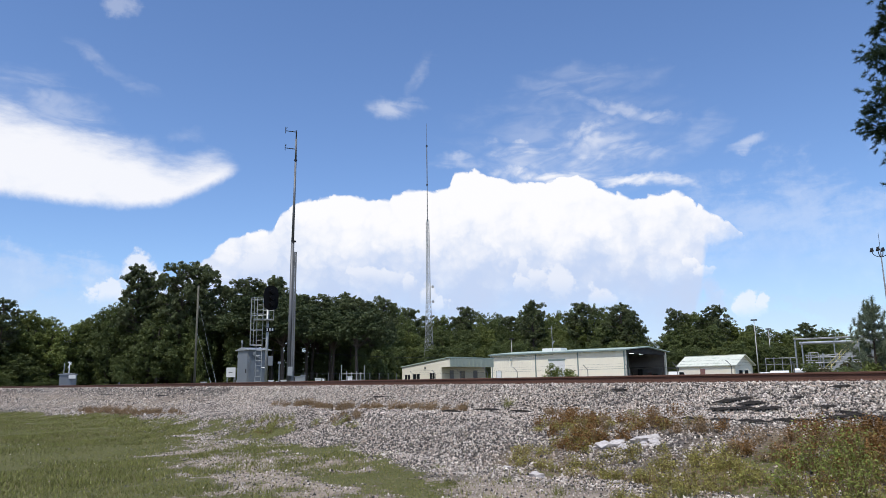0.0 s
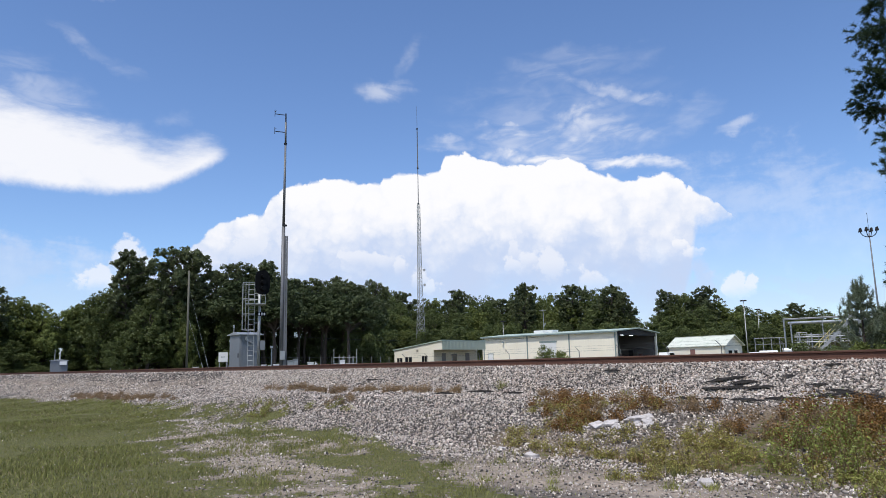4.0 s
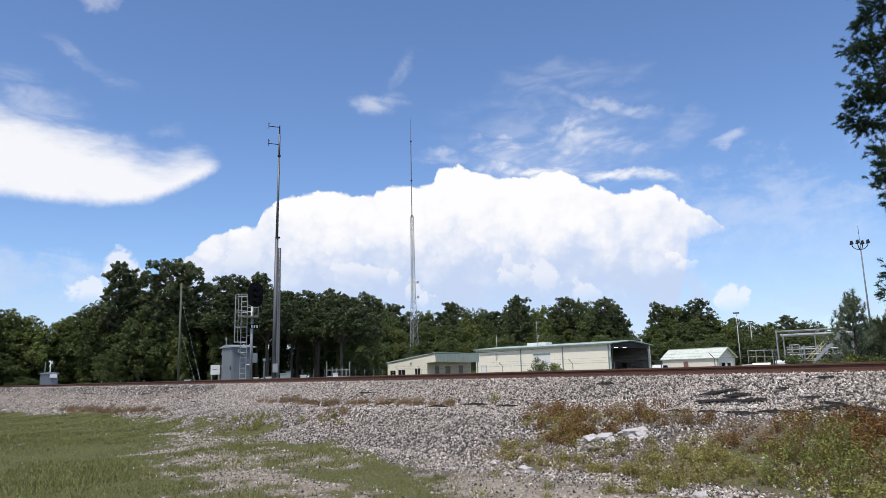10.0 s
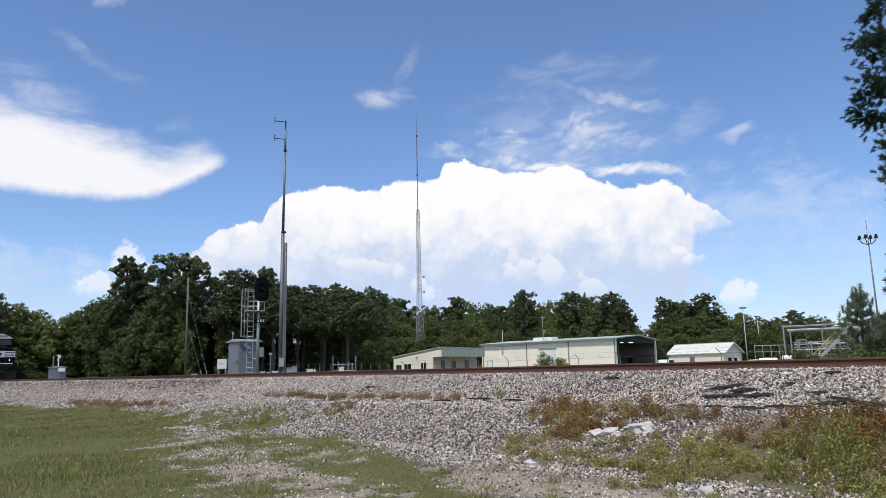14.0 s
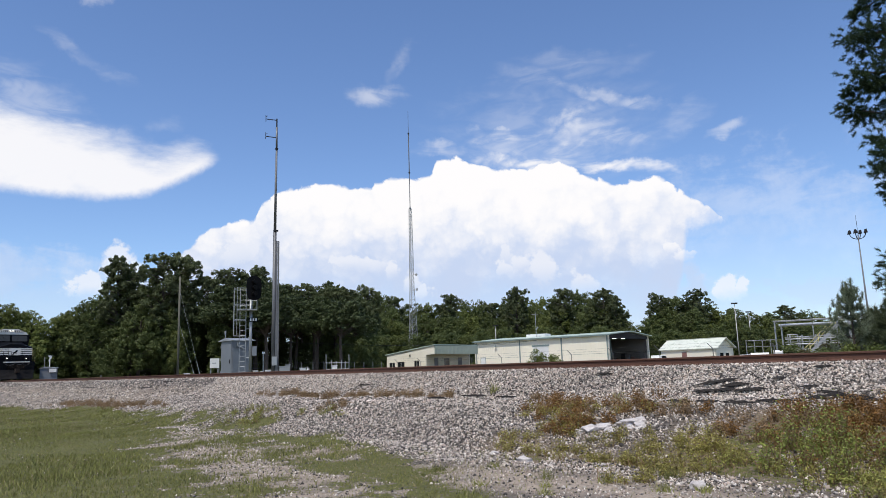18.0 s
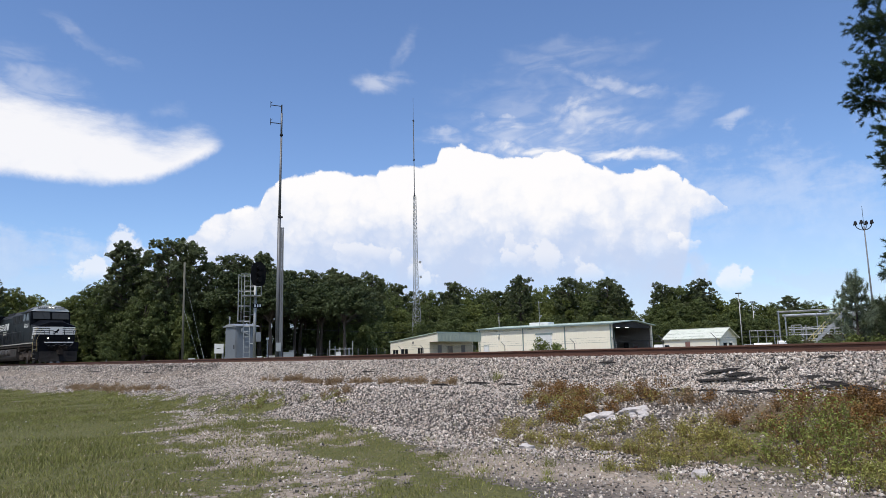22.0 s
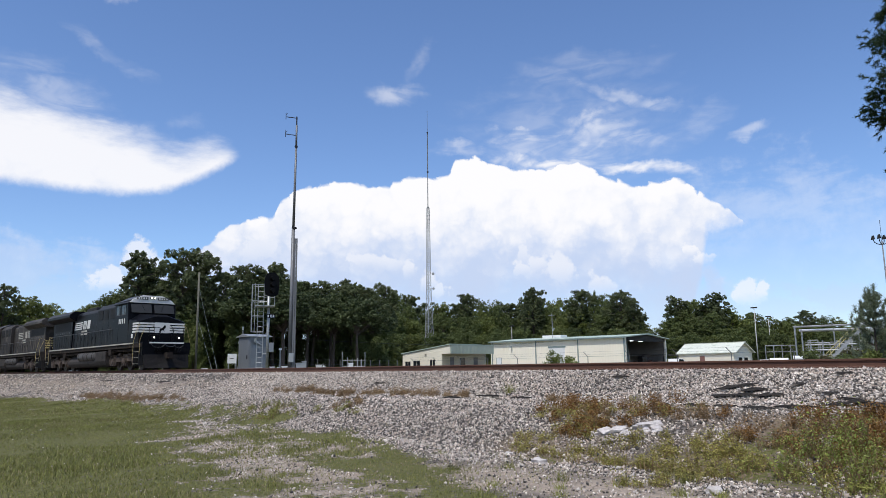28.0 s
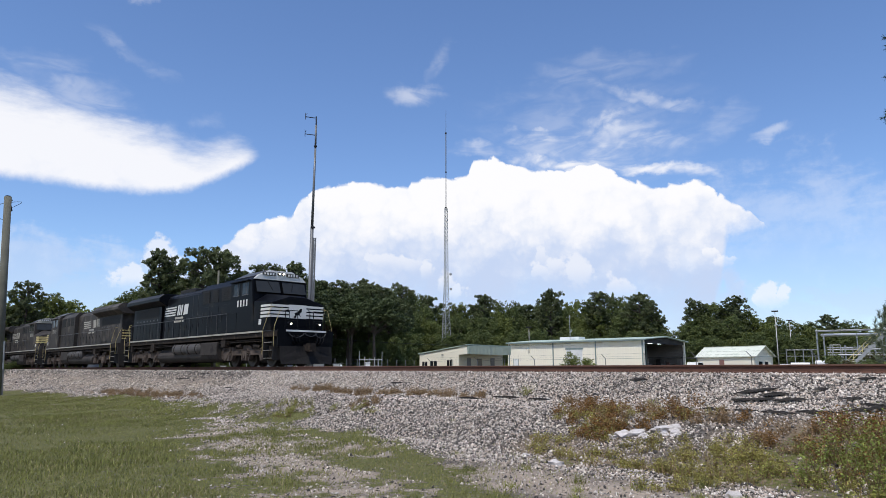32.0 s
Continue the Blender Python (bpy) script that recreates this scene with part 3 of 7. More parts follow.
# ---- railway track ----
def rail_profile():
    return [(-0.075, 0), (0.075, 0), (0.075, 0.012), (0.015, 0.03), (0.010, 0.05), (0.010, 0.13), (0.036, 0.145), (0.037, 0.176), (0.030, 0.185), (-0.030, 0.185), (-0.037, 0.176), (-0.036, 0.145), (-0.010, 0.13), (-0.010, 0.05), (-0.015, 0.03), (-0.075, 0.012)]


def build_track():
    root = thing("railway_track", Matrix.Translation(tw(0, 0, 0)) @ pose(0, 0, 0, 0, 0, TRACK_TURN), "single railway track of rusty steel rails on dark wooden ties", "railway track", kind="structure")
    z0 = RAIL_TOP - 0.185
    # local x runs along the track, local -y points to the eye
    for y in (-0.755, 0.755):
        bm = BM()
        prism(bm, [(y + a, z0 + b) for a, b in rail_profile()], "x", -420, 160)
        part("rail", bm, RUST, root, "rusty steel rail with a dark head")
    bm = BM()
    box(bm, -0.115, 0.115, -1.3, 1.3, -0.17, 0)
    tie = part("tie", bm, TIE, root, bevel=0.015)
    tie.location = (-80, 0, z0 - 0.012)
    bm = BM()
    box(bm, -0.1, 0.1, -0.18, 0.18, 0, 0.012)
    box(bm, -0.14, -0.11, -0.09, 0.09, -0.02, 0.05)
    box(bm, 0.115, 0.145, -0.09, 0.09, -0.02, 0.05)
    for x, y in ((-0.06, -0.1), (0.06, -0.1), (-0.06, 0.1), (0.06, 0.1)):
        box(bm, x - 0.012, x + 0.012, y - 0.012, y + 0.012, 0, 0.04)
    plate = part("tie_plate", bm, RUST, root)
    plate.location = (-80, -0.755, z0 - 0.012)
    r = random.Random(3)
    for i in range(1, 185):
        x = -80 + i * 0.5
        for src, y, zz in ((tie, 0, z0 - 0.013), (plate, -0.755, z0 - 0.012)):
            o = new(src.name.split(".")[0], src.data)
            o.parent = root
            o.location = (x, y + (r.uniform(-0.04, 0.04) if src is tie else 0), zz - (r.uniform(0, 0.012) if src is tie else 0))
            if src is tie:
                o.rotation_euler = (0, 0, r.uniform(-0.02, 0.02))
    return root


build_track()


def stone_cloud(name, s, q, z, r, material, label, category):
    """Angular stones: squashed, jittered eight-sided chips, turned at random."""
    n = len(s)
    octa = np.array([[1.25, 0, 0], [0, 1.25, 0], [-1.25, 0, 0], [0, -1.25, 0], [0.1, 0, 1.1], [0, 0.1, -1.1]], dtype=float)
    v = (octa[None] * (1 + rng.uniform(-0.3, 0.25, (n, 6, 3))) + rng.uniform(-0.35, 0.35, (n, 6, 3))) * r[:, None, None] * rng.uniform(0.35, 1.35, (n, 1, 3))
    ang = rng.uniform(0, 6.283, (n, 2))
    c, si = np.cos(ang), np.sin(ang)
    x, y, w = v[..., 0], v[..., 1], v[..., 2]
    y, w = y * c[:, :1] - w * si[:, :1], y * si[:, :1] + w * c[:, :1]
    x, y = x * c[:, 1:] - y * si[:, 1:], x * si[:, 1:] + y * c[:, 1:]
    X = UX * s - UY * (17.0 - q)
    Y = UY * s + UX * (17.0 - q)
    v = np.stack([x + X[:, None], y + Y[:, None], w + (z + r * 0.35)[:, None]], -1).astype(np.float32)
    tri = np.array([[0, 1, 4], [1, 2, 4], [2, 3, 4], [3, 0, 4], [1, 0, 5], [2, 1, 5], [3, 2, 5], [0, 3, 5]], dtype=np.int32)
    loops = (tri[None] + (np.arange(n, dtype=np.int32) * 6)[:, None, None]).ravel()
    me = bpy.data.meshes.new(name)
    me.vertices.add(n * 6)
    me.vertices.foreach_set("co", v.ravel())
    me.loops.add(len(loops))
    me.loops.foreach_set("vertex_index", loops)
    me.polygons.add(n * 8)
    me.polygons.foreach_set("loop_start", np.arange(0, len(loops), 3, dtype=np.int32))
    me.update(calc_edges=True)
    me.materials.append(material)
    return tagged(new(name, me), label, category, kind="stuff")


def build_stones():
    def lay(n, s0, s1, q0, q1, r0, r1):
        s, q = rng.uniform(s0, s1, n), rng.uniform(q0, q1, n)
        g, d = masks(s, q)
        keep = rng.random(n) > np.clip(g * 1.15 + 0.5 * d + 0.5 * litter_at(s, q), 0, 0.995)
        s, q = s[keep], q[keep]
        return s, q, ground_z(s, q), rng.uniform(r0, r1, len(s)) * rng.uniform(0.7, 1.15, len(s))
    sets = [lay(120000, -30, 12, 1.2, 3.6, 0.014, 0.029), lay(24000, -60, -30, 1.2, 6.8, 0.02, 0.04), lay(9000, -100, -58, 1.2, 6, 0.03, 0.055), lay(140000, -30, 8, 3.4, 8.6, 0.011, 0.027), lay(60000, -26, 3, 7.4, 13.5, 0.007, 0.023)]
    stone_cloud("ballast", *[np.concatenate(a) for a in zip(*sets)], STONE, "loose crushed grey and pinkish stones of the track bed", "gravel")


build_stones()
# ---- the train ----
LOCO_BLACK = mat("glossy_black_paint", (0.0045, 0.005, 0.007), 0.38, var=0.35, big=0.5, fine=6, bump=0.05, stain=(0.017, 0.015, 0.0135), stain_at=0.56)
LOCO_DUSTY = mat("dusty_black_paint", (0.036, 0.031, 0.028), 0.6, var=0.4, big=0.5, fine=6, bump=0.05, stain=(0.085, 0.072, 0.06), stain_at=0.5)
LOCO_BOGIE = mat("dusty_bogie_steel", (0.095, 0.074, 0.062), 0.85, var=0.5, big=1.8, fine=12, bump=0.4, stain=(0.04, 0.03, 0.025), stain_at=0.5)
HANDRAIL = mat("dull_yellow_paint", (0.52, 0.42, 0.18), 0.6, var=0.2, big=3, fine=20)
LOCO_UNDER = mat("grimy_running_gear", (0.024, 0.019, 0.016), 0.85, var=0.4, big=1.5, fine=12, bump=0.4, stain=(0.085, 0.06, 0.045), stain_at=0.56)
LOCO_TANK = mat("grimy_fuel_tank", (0.040, 0.034, 0.031), 0.75, var=0.35, big=0.8, fine=9, bump=0.2, stain=(0.018, 0.016, 0.015), stain_at=0.55)
LOCO_RESERVOIR = mat("dusty_reservoir_steel", (0.055, 0.050, 0.048), 0.7, var=0.25, big=1.2, fine=9, bump=0.1)
LOCO_WHITE = mat("dusty_white_paint", (0.62, 0.61, 0.58), 0.5, var=0.12, big=1.5, fine=12, bump=0.03)
LOCO_CREAM = mat("dull_white_stripe", (0.33, 0.31, 0.265), 0.6, var=0.35, big=1.5, fine=12, bump=0.03)
LOCO_GLASS = mat("cab_glass", (0.03, 0.033, 0.036), 0.12, var=0.15, big=1, fine=3, bump=0)
LOCO_SHADE = mat("radiator_screen", (0.008, 0.008, 0.009), 0.8, var=0.3, big=2, fine=30)
LOCO_PLOUGH = mat("scuffed_plough", (0.017, 0.016, 0.016), 0.75, var=0.35, big=1.2, fine=9, stain=(0.026, 0.023, 0.021), stain_at=0.6)
RAIL_GREY = mat("handrail_grey", (0.045, 0.045, 0.048), 0.5, var=0.2, big=2, fine=12)
HEADLIGHT = glow("lit_lamp", (1.0, 0.93, 0.75), 4.0)
NUMBER_DARK = mat("number_board", (0.05, 0.048, 0.04), 0.4, var=0.1, big=3, fine=20, bump=0)
STEEL_BRIGHT = mat("wheel_steel", (0.055, 0.045, 0.04), 0.6, 0.3, var=0.2, big=3, fine=20)


for _m, _s in ((LOCO_BLACK, 0.06), (LOCO_DUSTY, 0.2), (LOCO_UNDER, 0.15), (LOCO_TANK, 0.2), (LOCO_BOGIE, 0.15), (LOCO_PLOUGH, 0.08), (LOCO_GLASS, 0.16), (BLACK, 0.1), (DARKSTEEL, 0.2)):
    _m.node_tree.nodes["Principled BSDF"].inputs["Specular IOR Level"].default_value = _s


def curve_rail(bm, pts, r=0.011):
    return bar(bm, pts, r, 6)


def locomotive(m, label, skin, stripe, front_detail=True):
    """A six-axle wide-cab freight locomotive: x runs to its nose, y to its left, z up from the rail's top."""
    ob = thing("locomotive", m, label, "locomotive", "locomotives of the train")
    wheels = []
    # underframe
    bm = BM()
    box(bm, -10.55, 10.55, -1.48, 1.48, 1.36, 1.60)
    box(bm, -10.6, 10.6, -0.7, 0.7, 0.95, 1.36)
    part("underframe", bm, LOCO_UNDER, ob)
    for y in (-1.52, 1.52):
        bm = BM()
        prism(bm, [(-9.2, 1.58), (9.2, 1.58), (9.2, 1.66), (-9.2, 1.66)], "y", y - 0.02, y + 0.02)
        part("sill_stripe", bm, stripe, ob, "dull white stripe along the frame")
    bm = BM()
    box(bm, -9.9, 10.0, -1.5, 1.5, 1.605, 1.655)
    part("walkway", bm, DARKSTEEL, ob)
    # fuel tank and air reservoirs
    bm = BM()
    prism(bm, [(-1.35, 0.38), (-1.15, 0.26), (1.15, 0.26), (1.35, 0.38), (1.48, 0.62), (1.48, 1.25), (0.9, 1.34), (-0.9, 1.34), (-1.48, 1.25), (-1.48, 0.62)], "x", 2.15, 4.2)
    prism(bm, [(-1.30, 0.38), (-1.15, 0.26), (1.15, 0.26), (1.30, 0.38), (1.38, 0.5), (1.38, 0.68), (0.8, 1.34), (-0.8, 1.34), (-1.38, 0.68), (-1.38, 0.5)], "x", -4.45, 2.15)
    part("fuel_tank", bm, LOCO_TANK, ob, "grimy brown-grey fuel tank", bevel=0.03)
    for y in (-1.22, 1.22):
        for x0, x1 in ((-1.75, -0.1), (0.2, 1.85)):
            bm = BM()
            rod(bm, (x0, y, 0.98), (x1, y, 0.98), 0.33, 18)
            rod(bm, (x0 - 0.1, y, 0.98), (x0, y, 0.98), 0.18, 18, 0.33)
            rod(bm, (x1, y, 0.98), (x1 + 0.1, y, 0.98), 0.33, 18, 0.18)
            part("air_reservoir", bm, LOCO_RESERVOIR, ob, "dusty grey air reservoir")
            for x in (x0 + 0.3, x1 - 0.3):
                bm = BM()
                rod(bm, (x - 0.04, y, 0.98), (x + 0.04, y, 0.98), 0.345, 18)
                part("strap", bm, LOCO_UNDER, ob)
    # bogies and wheels
    for cx in (7.0, -7.0):
        for y in (-1.12, 1.12):
            o = math.copysign(0.09, y)
            bm = BM()
            top = [(-2.75, 0.72), (-2.6, 0.95), (-1.5, 1.0), (-1.2, 0.86), (-0.7, 0.86), (-0.4, 1.02), (0.4, 1.02), (0.7, 0.86), (1.2, 0.86), (1.5, 1.0), (2.6, 0.95), (2.75, 0.72)]
            low = [(2.7, 0.42), (2.35, 0.30), (1.55, 0.30), (1.40, 0.56), (0.45, 0.56), (0.36, 0.30), (-0.36, 0.30), (-0.45, 0.56), (-1.40, 0.56), (-1.55, 0.30), (-2.35, 0.30), (-2.7, 0.42)]
            prism(bm, [(cx + a, b) for a, b in top + low], "y", y - 0.1, y + 0.1)
            part("bogie_frame", bm, LOCO_BOGIE, ob, "cast steel bogie frame coated in brown grime")
            for dx in (-1.95, 0.0, 1.95):
                bm = BM()
                box(bm, cx + dx - 0.26, cx + dx + 0.26, y + o - 0.1, y + o + 0.12, 0.30, 0.76)
                rod(bm, (cx + dx, y + o, 0.53), (cx + dx, y + o * 2.6, 0.53), 0.15, 10)
                part("journal_box", bm, LOCO_BOGIE, ob)
                for k in (-0.33, 0.33):
                    bm = BM()
                    for j in range(4):
                        rod(bm, (cx + dx + k, y + o, 0.56 + j * 0.085), (cx + dx + k, y + o, 0.615 + j * 0.085), 0.09, 8)
                    part("spring", bm, LOCO_BOGIE, ob)
            bm = BM()
            rod(bm, (cx - 0.8, y + o * 1.6, 0.98), (cx - 0.3, y + o * 1.6, 0.98), 0.11, 10)
            part("brake_cylinder", bm, LOCO_UNDER, ob)
            bm = BM()
            rod(bm, (cx + 1.0, y + o * 1.6, 0.98), (cx + 1.6, y + o * 1.6, 0.90), 0.10, 10)
            part("brake_cylinder", bm, LOCO_UNDER, ob)
        bm = BM()
        box(bm, cx - 2.3, cx + 2.3, -1.0, 1.0, 0.75, 1.0)
        part("bogie_bolster", bm, LOCO_UNDER, ob)
        for dx in (-1.35, 0.6, 2.4):
            bm = BM()
            box(bm, cx + dx - 0.5, cx + dx + 0.5, -0.62, 0.62, 0.16, 0.8)
            part("traction_motor", bm, LOCO_UNDER, ob, bevel=0.05)
        for dx in (-1.95, 0.0, 1.95):
            bm = BM()
            rod(bm, (0, -0.86, 0), (0, 0.86, 0), 0.09, 10)
            for y in (-1, 1):
                rod(bm, (0, y * 0.72, 0), (0, y * 0.84, 0), 0.53, 24)
                rod(bm, (0, y * 0.68, 0), (0, y * 0.72, 0), 0.565, 24)
                for k in range(6):
                    a = k * math.pi / 3
                    rod(bm, (0.3 * math.cos(a), y * 0.84, 0.3 * math.sin(a)), (0.3 * math.cos(a), y * 0.862, 0.3 * math.sin(a)), 0.06, 6)
            w = part("wheelset", bm, STEEL_BRIGHT, ob, "steel wheels worn bright on the tread")
            w.location = (cx + dx, 0, 0.53)
            wheels.append(w)
    # pipes and boxes hung under the walkway
    for y in (-1, 1):
        for z in (1.26, 1.18):
            bm = BM()
            rod(bm, (-9.0, y * 1.38, z), (9.0, y * 1.38, z), 0.028, 6)
            part("brake_pipe", bm, LOCO_UNDER, ob)
        for x, w in ((4.9, 0.5), (-5.2, 0.6), (-9.0, 0.3)):
            bm = BM()
            box(bm, x - w / 2, x + w / 2, *sorted((y * 1.2, y * 1.46)), 0.98, 1.34)
            part("valve_box", bm, LOCO_UNDER, ob)
    # steps, corner rails
    for sx in (1, -1):
        for y in (-1, 1):
            bm = BM()
            x0, x1 = sorted((sx * 9.35, sx * 10.25))
            for x in (x0, x1):
                bm = BM()
                box(bm, x - 0.015, x + 0.015, *sorted((y * 1.1, y * 1.5)), 0.3, 1.6)
                part("step_side", bm, DARKSTEEL, ob)
            for z, d in ((0.36, 0.0), (0.72, 0.06), (1.08, 0.12), (1.42, 0.18)):
                bm = BM()
                box(bm, x0 + 0.06, x1 - 0.06, *sorted((y * (1.12 - d), y * (1.50 - d * 0.3))), z, z + 0.03)
                part("step", bm, DARKSTEEL, ob)
            for z in (0.36, 0.72, 1.08):
                bm = BM()
                box(bm, x0 + 0.07, x1 - 0.07, *sorted((y * 1.51, y * 1.525)), z + 0.01, z + 0.03)
                part("step_edge", bm, LOCO_CREAM, ob)
            bm = BM()
            curve_rail(bm, [(sx * 9.3, y * 1.53, 0.55), (sx * 9.3, y * 1.53, 1.7), (sx * 9.82, y * 1.46, 2.7), (sx * 9.78, y * 1.3, 2.76)])
            part("corner_handrail", bm, HANDRAIL, ob, "dull yellow handrail at the steps")
            bm = BM()
            curve_rail(bm, [(sx * 10.3, y * 1.5, 0.9), (sx * 10.35, y * 1.52, 1.8), (sx * 10.4, y * 1.25, 2.62), (sx * 10.3, y * 1.1, 2.7)])
            part("corner_handrail", bm, HANDRAIL, ob, "dull yellow handrail at the steps")
        # end plate, plough, coupler, hoses
        bm = BM()
        box(bm, *sorted((sx * 10.5, sx * 10.6)), -1.45, 1.45, 0.9, 1.66)
        part("end_plate", bm, skin, ob)
        bm = BM()
        for y in (-1, 1):
            v = [bm.verts.new((sx * a, y * b, c)) for a, b, c in ((10.72, 0, 0.92), (10.64, 1.34, 0.92), (10.72, 1.36, 0.42), (10.78, 1.32, 0.12), (11.02, 0, 0.12), (10.86, 0, 0.5))]
            w = [bm.verts.new((p.co.x - sx * 0.06, p.co.y, p.co.z)) for p in v]
            for f in ((0, 1, 2, 5), (5, 2, 3, 4)):
                bm.faces.new([v[i] for i in f]), bm.faces.new([w[i] for i in f][::-1])
            for i in range(6):
                bm.faces.new((v[i], v[(i + 1) % 6], w[(i + 1) % 6], w[i]))
        bmesh.ops.recalc_face_normals(bm, faces=bm.faces)
        part("snow_plough", bm, LOCO_PLOUGH, ob, "black V-shaped snow plough plate")
        bm = BM()
        box(bm, *sorted((sx * 10.6, sx * 11.05)), -0.14, 0.14, 0.72, 1.0)
        box(bm, *sorted((sx * 10.98, sx * 11.28)), -0.2, 0.12, 0.68, 1.04)
        rod(bm, (sx * 11.12, 0.12, 0.66), (sx * 11.12, 0.12, 1.06), 0.08, 8)
        part("coupler", bm, LOCO_UNDER, ob, "rusty knuckle coupler")
        for y in (-0.5, -0.68, -0.86, 0.5, 0.68, 0.86):
            bm = BM()
            curve_rail(bm, [(sx * 10.62, y, 1.42), (sx * 10.78, y * 0.98, 1.36), (sx * 10.84, y * 0.92, 1.15), (sx * 10.8, y * 0.8, 1.02)], 0.022)
            part("air_hose", bm, BLACK, ob)
        n = 14
        for a, b, drop in ((-0.95, -0.15, 0.20), (-0.1, 0.5, 0.14), (0.45, 1.0, 0.2)):
            bm = BM()
            curve_rail(bm, [(sx * 10.68, a + (b - a) * i / n, 1.52 - drop * math.sin(math.pi * i / n) ** 0.7) for i in range(n + 1)], 0.02)
            part("jumper_cable", bm, RAIL_GREY, ob)
        bm = BM()
        box(bm, *sorted((sx * 10.61, sx * 10.64)), -1.05, 1.05, 1.58, 1.66)
        part("end_stripe", bm, LOCO_WHITE if sx > 0 else stripe, ob, "white painted edge of the end platform")
        # railing across the end
        for a, b in ((-1.05, -0.42), (0.42, 1.05)):
            bm = BM()
            for y in (a, b):
                rod(bm, (sx * 10.5, y, 1.66), (sx * 10.5, y, 2.55), 0.018, 6)
            rod(bm, (sx * 10.5, a, 2.55), (sx * 10.5, b, 2.55), 0.018, 6)
            rod(bm, (sx * 10.5, a, 2.1), (sx * 10.5, b, 2.1), 0.018, 6)
            part("end_railing", bm, BLACK, ob)
        for y in (-0.76, 0.76):
            bm = BM()
            rod(bm, (sx * 10.3, y, 1.94), (sx * 10.52, y, 1.94), 0.10, 14)
            box(bm, *sorted((sx * 10.28, sx * 10.5)), y - 0.05, y + 0.05, 1.66, 1.9)
            lamp = part("ditch_light", bm, skin, ob)
            bm = BM()
            rod(bm, (sx * 10.522, y, 1.94), (sx * 10.535, y, 1.94), 0.048, 14)
            part("lens", bm, HEADLIGHT if (sx > 0 and front_detail) else LOCO_GLASS, lamp, "lit ditch light" if (sx > 0 and front_detail) else "")
    # side railings along the walkway
    for y in (-1.5, 1.5):
        bm = BM()
        rod(bm, (-9.1, y, 2.66), (5.3, y, 2.66), 0.02, 6)
        part("handrail", bm, RAIL_GREY, ob)
        for i in range(13):
            bm = BM()
            x = -9.1 + i * 1.2
            rod(bm, (x, y, 1.62), (x, y, 2.66), 0.02, 6)
            part("stanchion", bm, RAIL_GREY, ob)
    # long hood
    bm = BM()
    prism(bm, [(-0.98, 1.655), (0.98, 1.655), (0.98, 4.08), (0.72, 4.35), (-0.72, 4.35), (-0.98, 4.08)], "x", -5.0, 1.4)
    part("engine_hood", bm, skin, ob, bevel=0.02)
    bm = BM()
    prism(bm, [(-1.28, 1.655), (1.28, 1.655), (1.28, 4.12), (1.0, 4.44), (-1.0, 4.44), (-1.28, 4.12)], "x", 1.4, 5.6)
    part("blower_cabin", bm, skin, ob, bevel=0.02)
    for y in (-1, 1):
        for x0, x1 in ((1.7, 2.6), (2.9, 3.7), (4.1, 5.3)):
            bm = BM()
            box(bm, x0, x1, *sorted((y * 1.275, y * 1.295)), 3.38, 4.06)
            for k in range(6):
                box(bm, x0 + 0.03, x1 - 0.03, *sorted((y * 1.29, y * 1.31)), 3.41 + k * 0.11, 3.46 + k * 0.11)
            part("louvre", bm, LOCO_SHADE, ob)
            bm = BM()
            box(bm, x0 - 0.05, x1 + 0.05, *sorted((y * 1.27, y * 1.288)), 1.78, 3.2)
            cab_door = part("equipment_door", bm, skin, ob, bevel=0.008)
            bm = BM()
            rod(bm, (x0 + 0.05, y * 1.3, 2.3), (x0 + 0.05, y * 1.3, 2.9), 0.015, 5)
            part("door_handle", bm, RAIL_GREY, cab_door)
        for i in range(7):
            bm = BM()
            x = -4.7 + i * 0.86
            box(bm, x, x + 0.68, *sorted((y * 0.975, y * 0.995)), 1.75, 2.85)
            door = part("hood_door", bm, skin, ob, bevel=0.008)
            bm = BM()
            rod(bm, (x + 0.08, y * 1.01, 2.2), (x + 0.08, y * 1.01, 2.4), 0.018, 5)
            part("latch", bm, DARKSTEEL, door)
    for y in (-1, 1):
        for x in (-4.2, -0.4, 0.3, 0.9):
            bm = BM()
            box(bm, x - 0.012, x + 0.012, *sorted((y * 0.982, y * 0.99)), 2.9, 4.05)
            part("hood_seam", bm, RAIL_GREY, ob)
        bm = BM()
        rod(bm, (-4.9, y * 0.9, 4.21), (1.3, y * 0.9, 4.21), 0.014, 5)
        part("hood_rail", bm, RAIL_GREY, ob)
    bm = BM()
    prism(bm, [(-1.1, 1.655), (1.1, 1.655), (1.1, 3.72), (-1.1, 3.72)], "x", -10.0, -5.0)
    part("radiator_cabin", bm, skin, ob, bevel=0.02)
    for y in (-1, 1):
        for i in range(8):
            bm = BM()
            x = -9.7 + i * 0.58
            box(bm, x, x + 0.46, *sorted((y * 1.095, y * 1.11)), 1.8, 3.0)
            part("cabin_door", bm, skin, ob)
        for k in range(7):
            bm = BM()
            box(bm, -9.3 + k * 0.6, -9.1 + k * 0.6, *sorted((y * 1.1, y * 1.125)), 2.86, 2.96)
            part("door_latch", bm, RAIL_GREY, ob)
        bm = BM()
        box(bm, -9.6, -5.4, *sorted((y * 1.09, y * 1.105)), 3.05, 3.66)
        part("radiator_screen", bm, LOCO_SHADE, ob)
    bm = BM()
    prism(bm, [(-1.1, 3.72), (1.1, 3.72), (1.54, 4.0), (1.54, 4.2), (1.25, 4.46), (-1.25, 4.46), (-1.54, 4.2), (-1.54, 4.0)], "x", -10.35, -4.3)
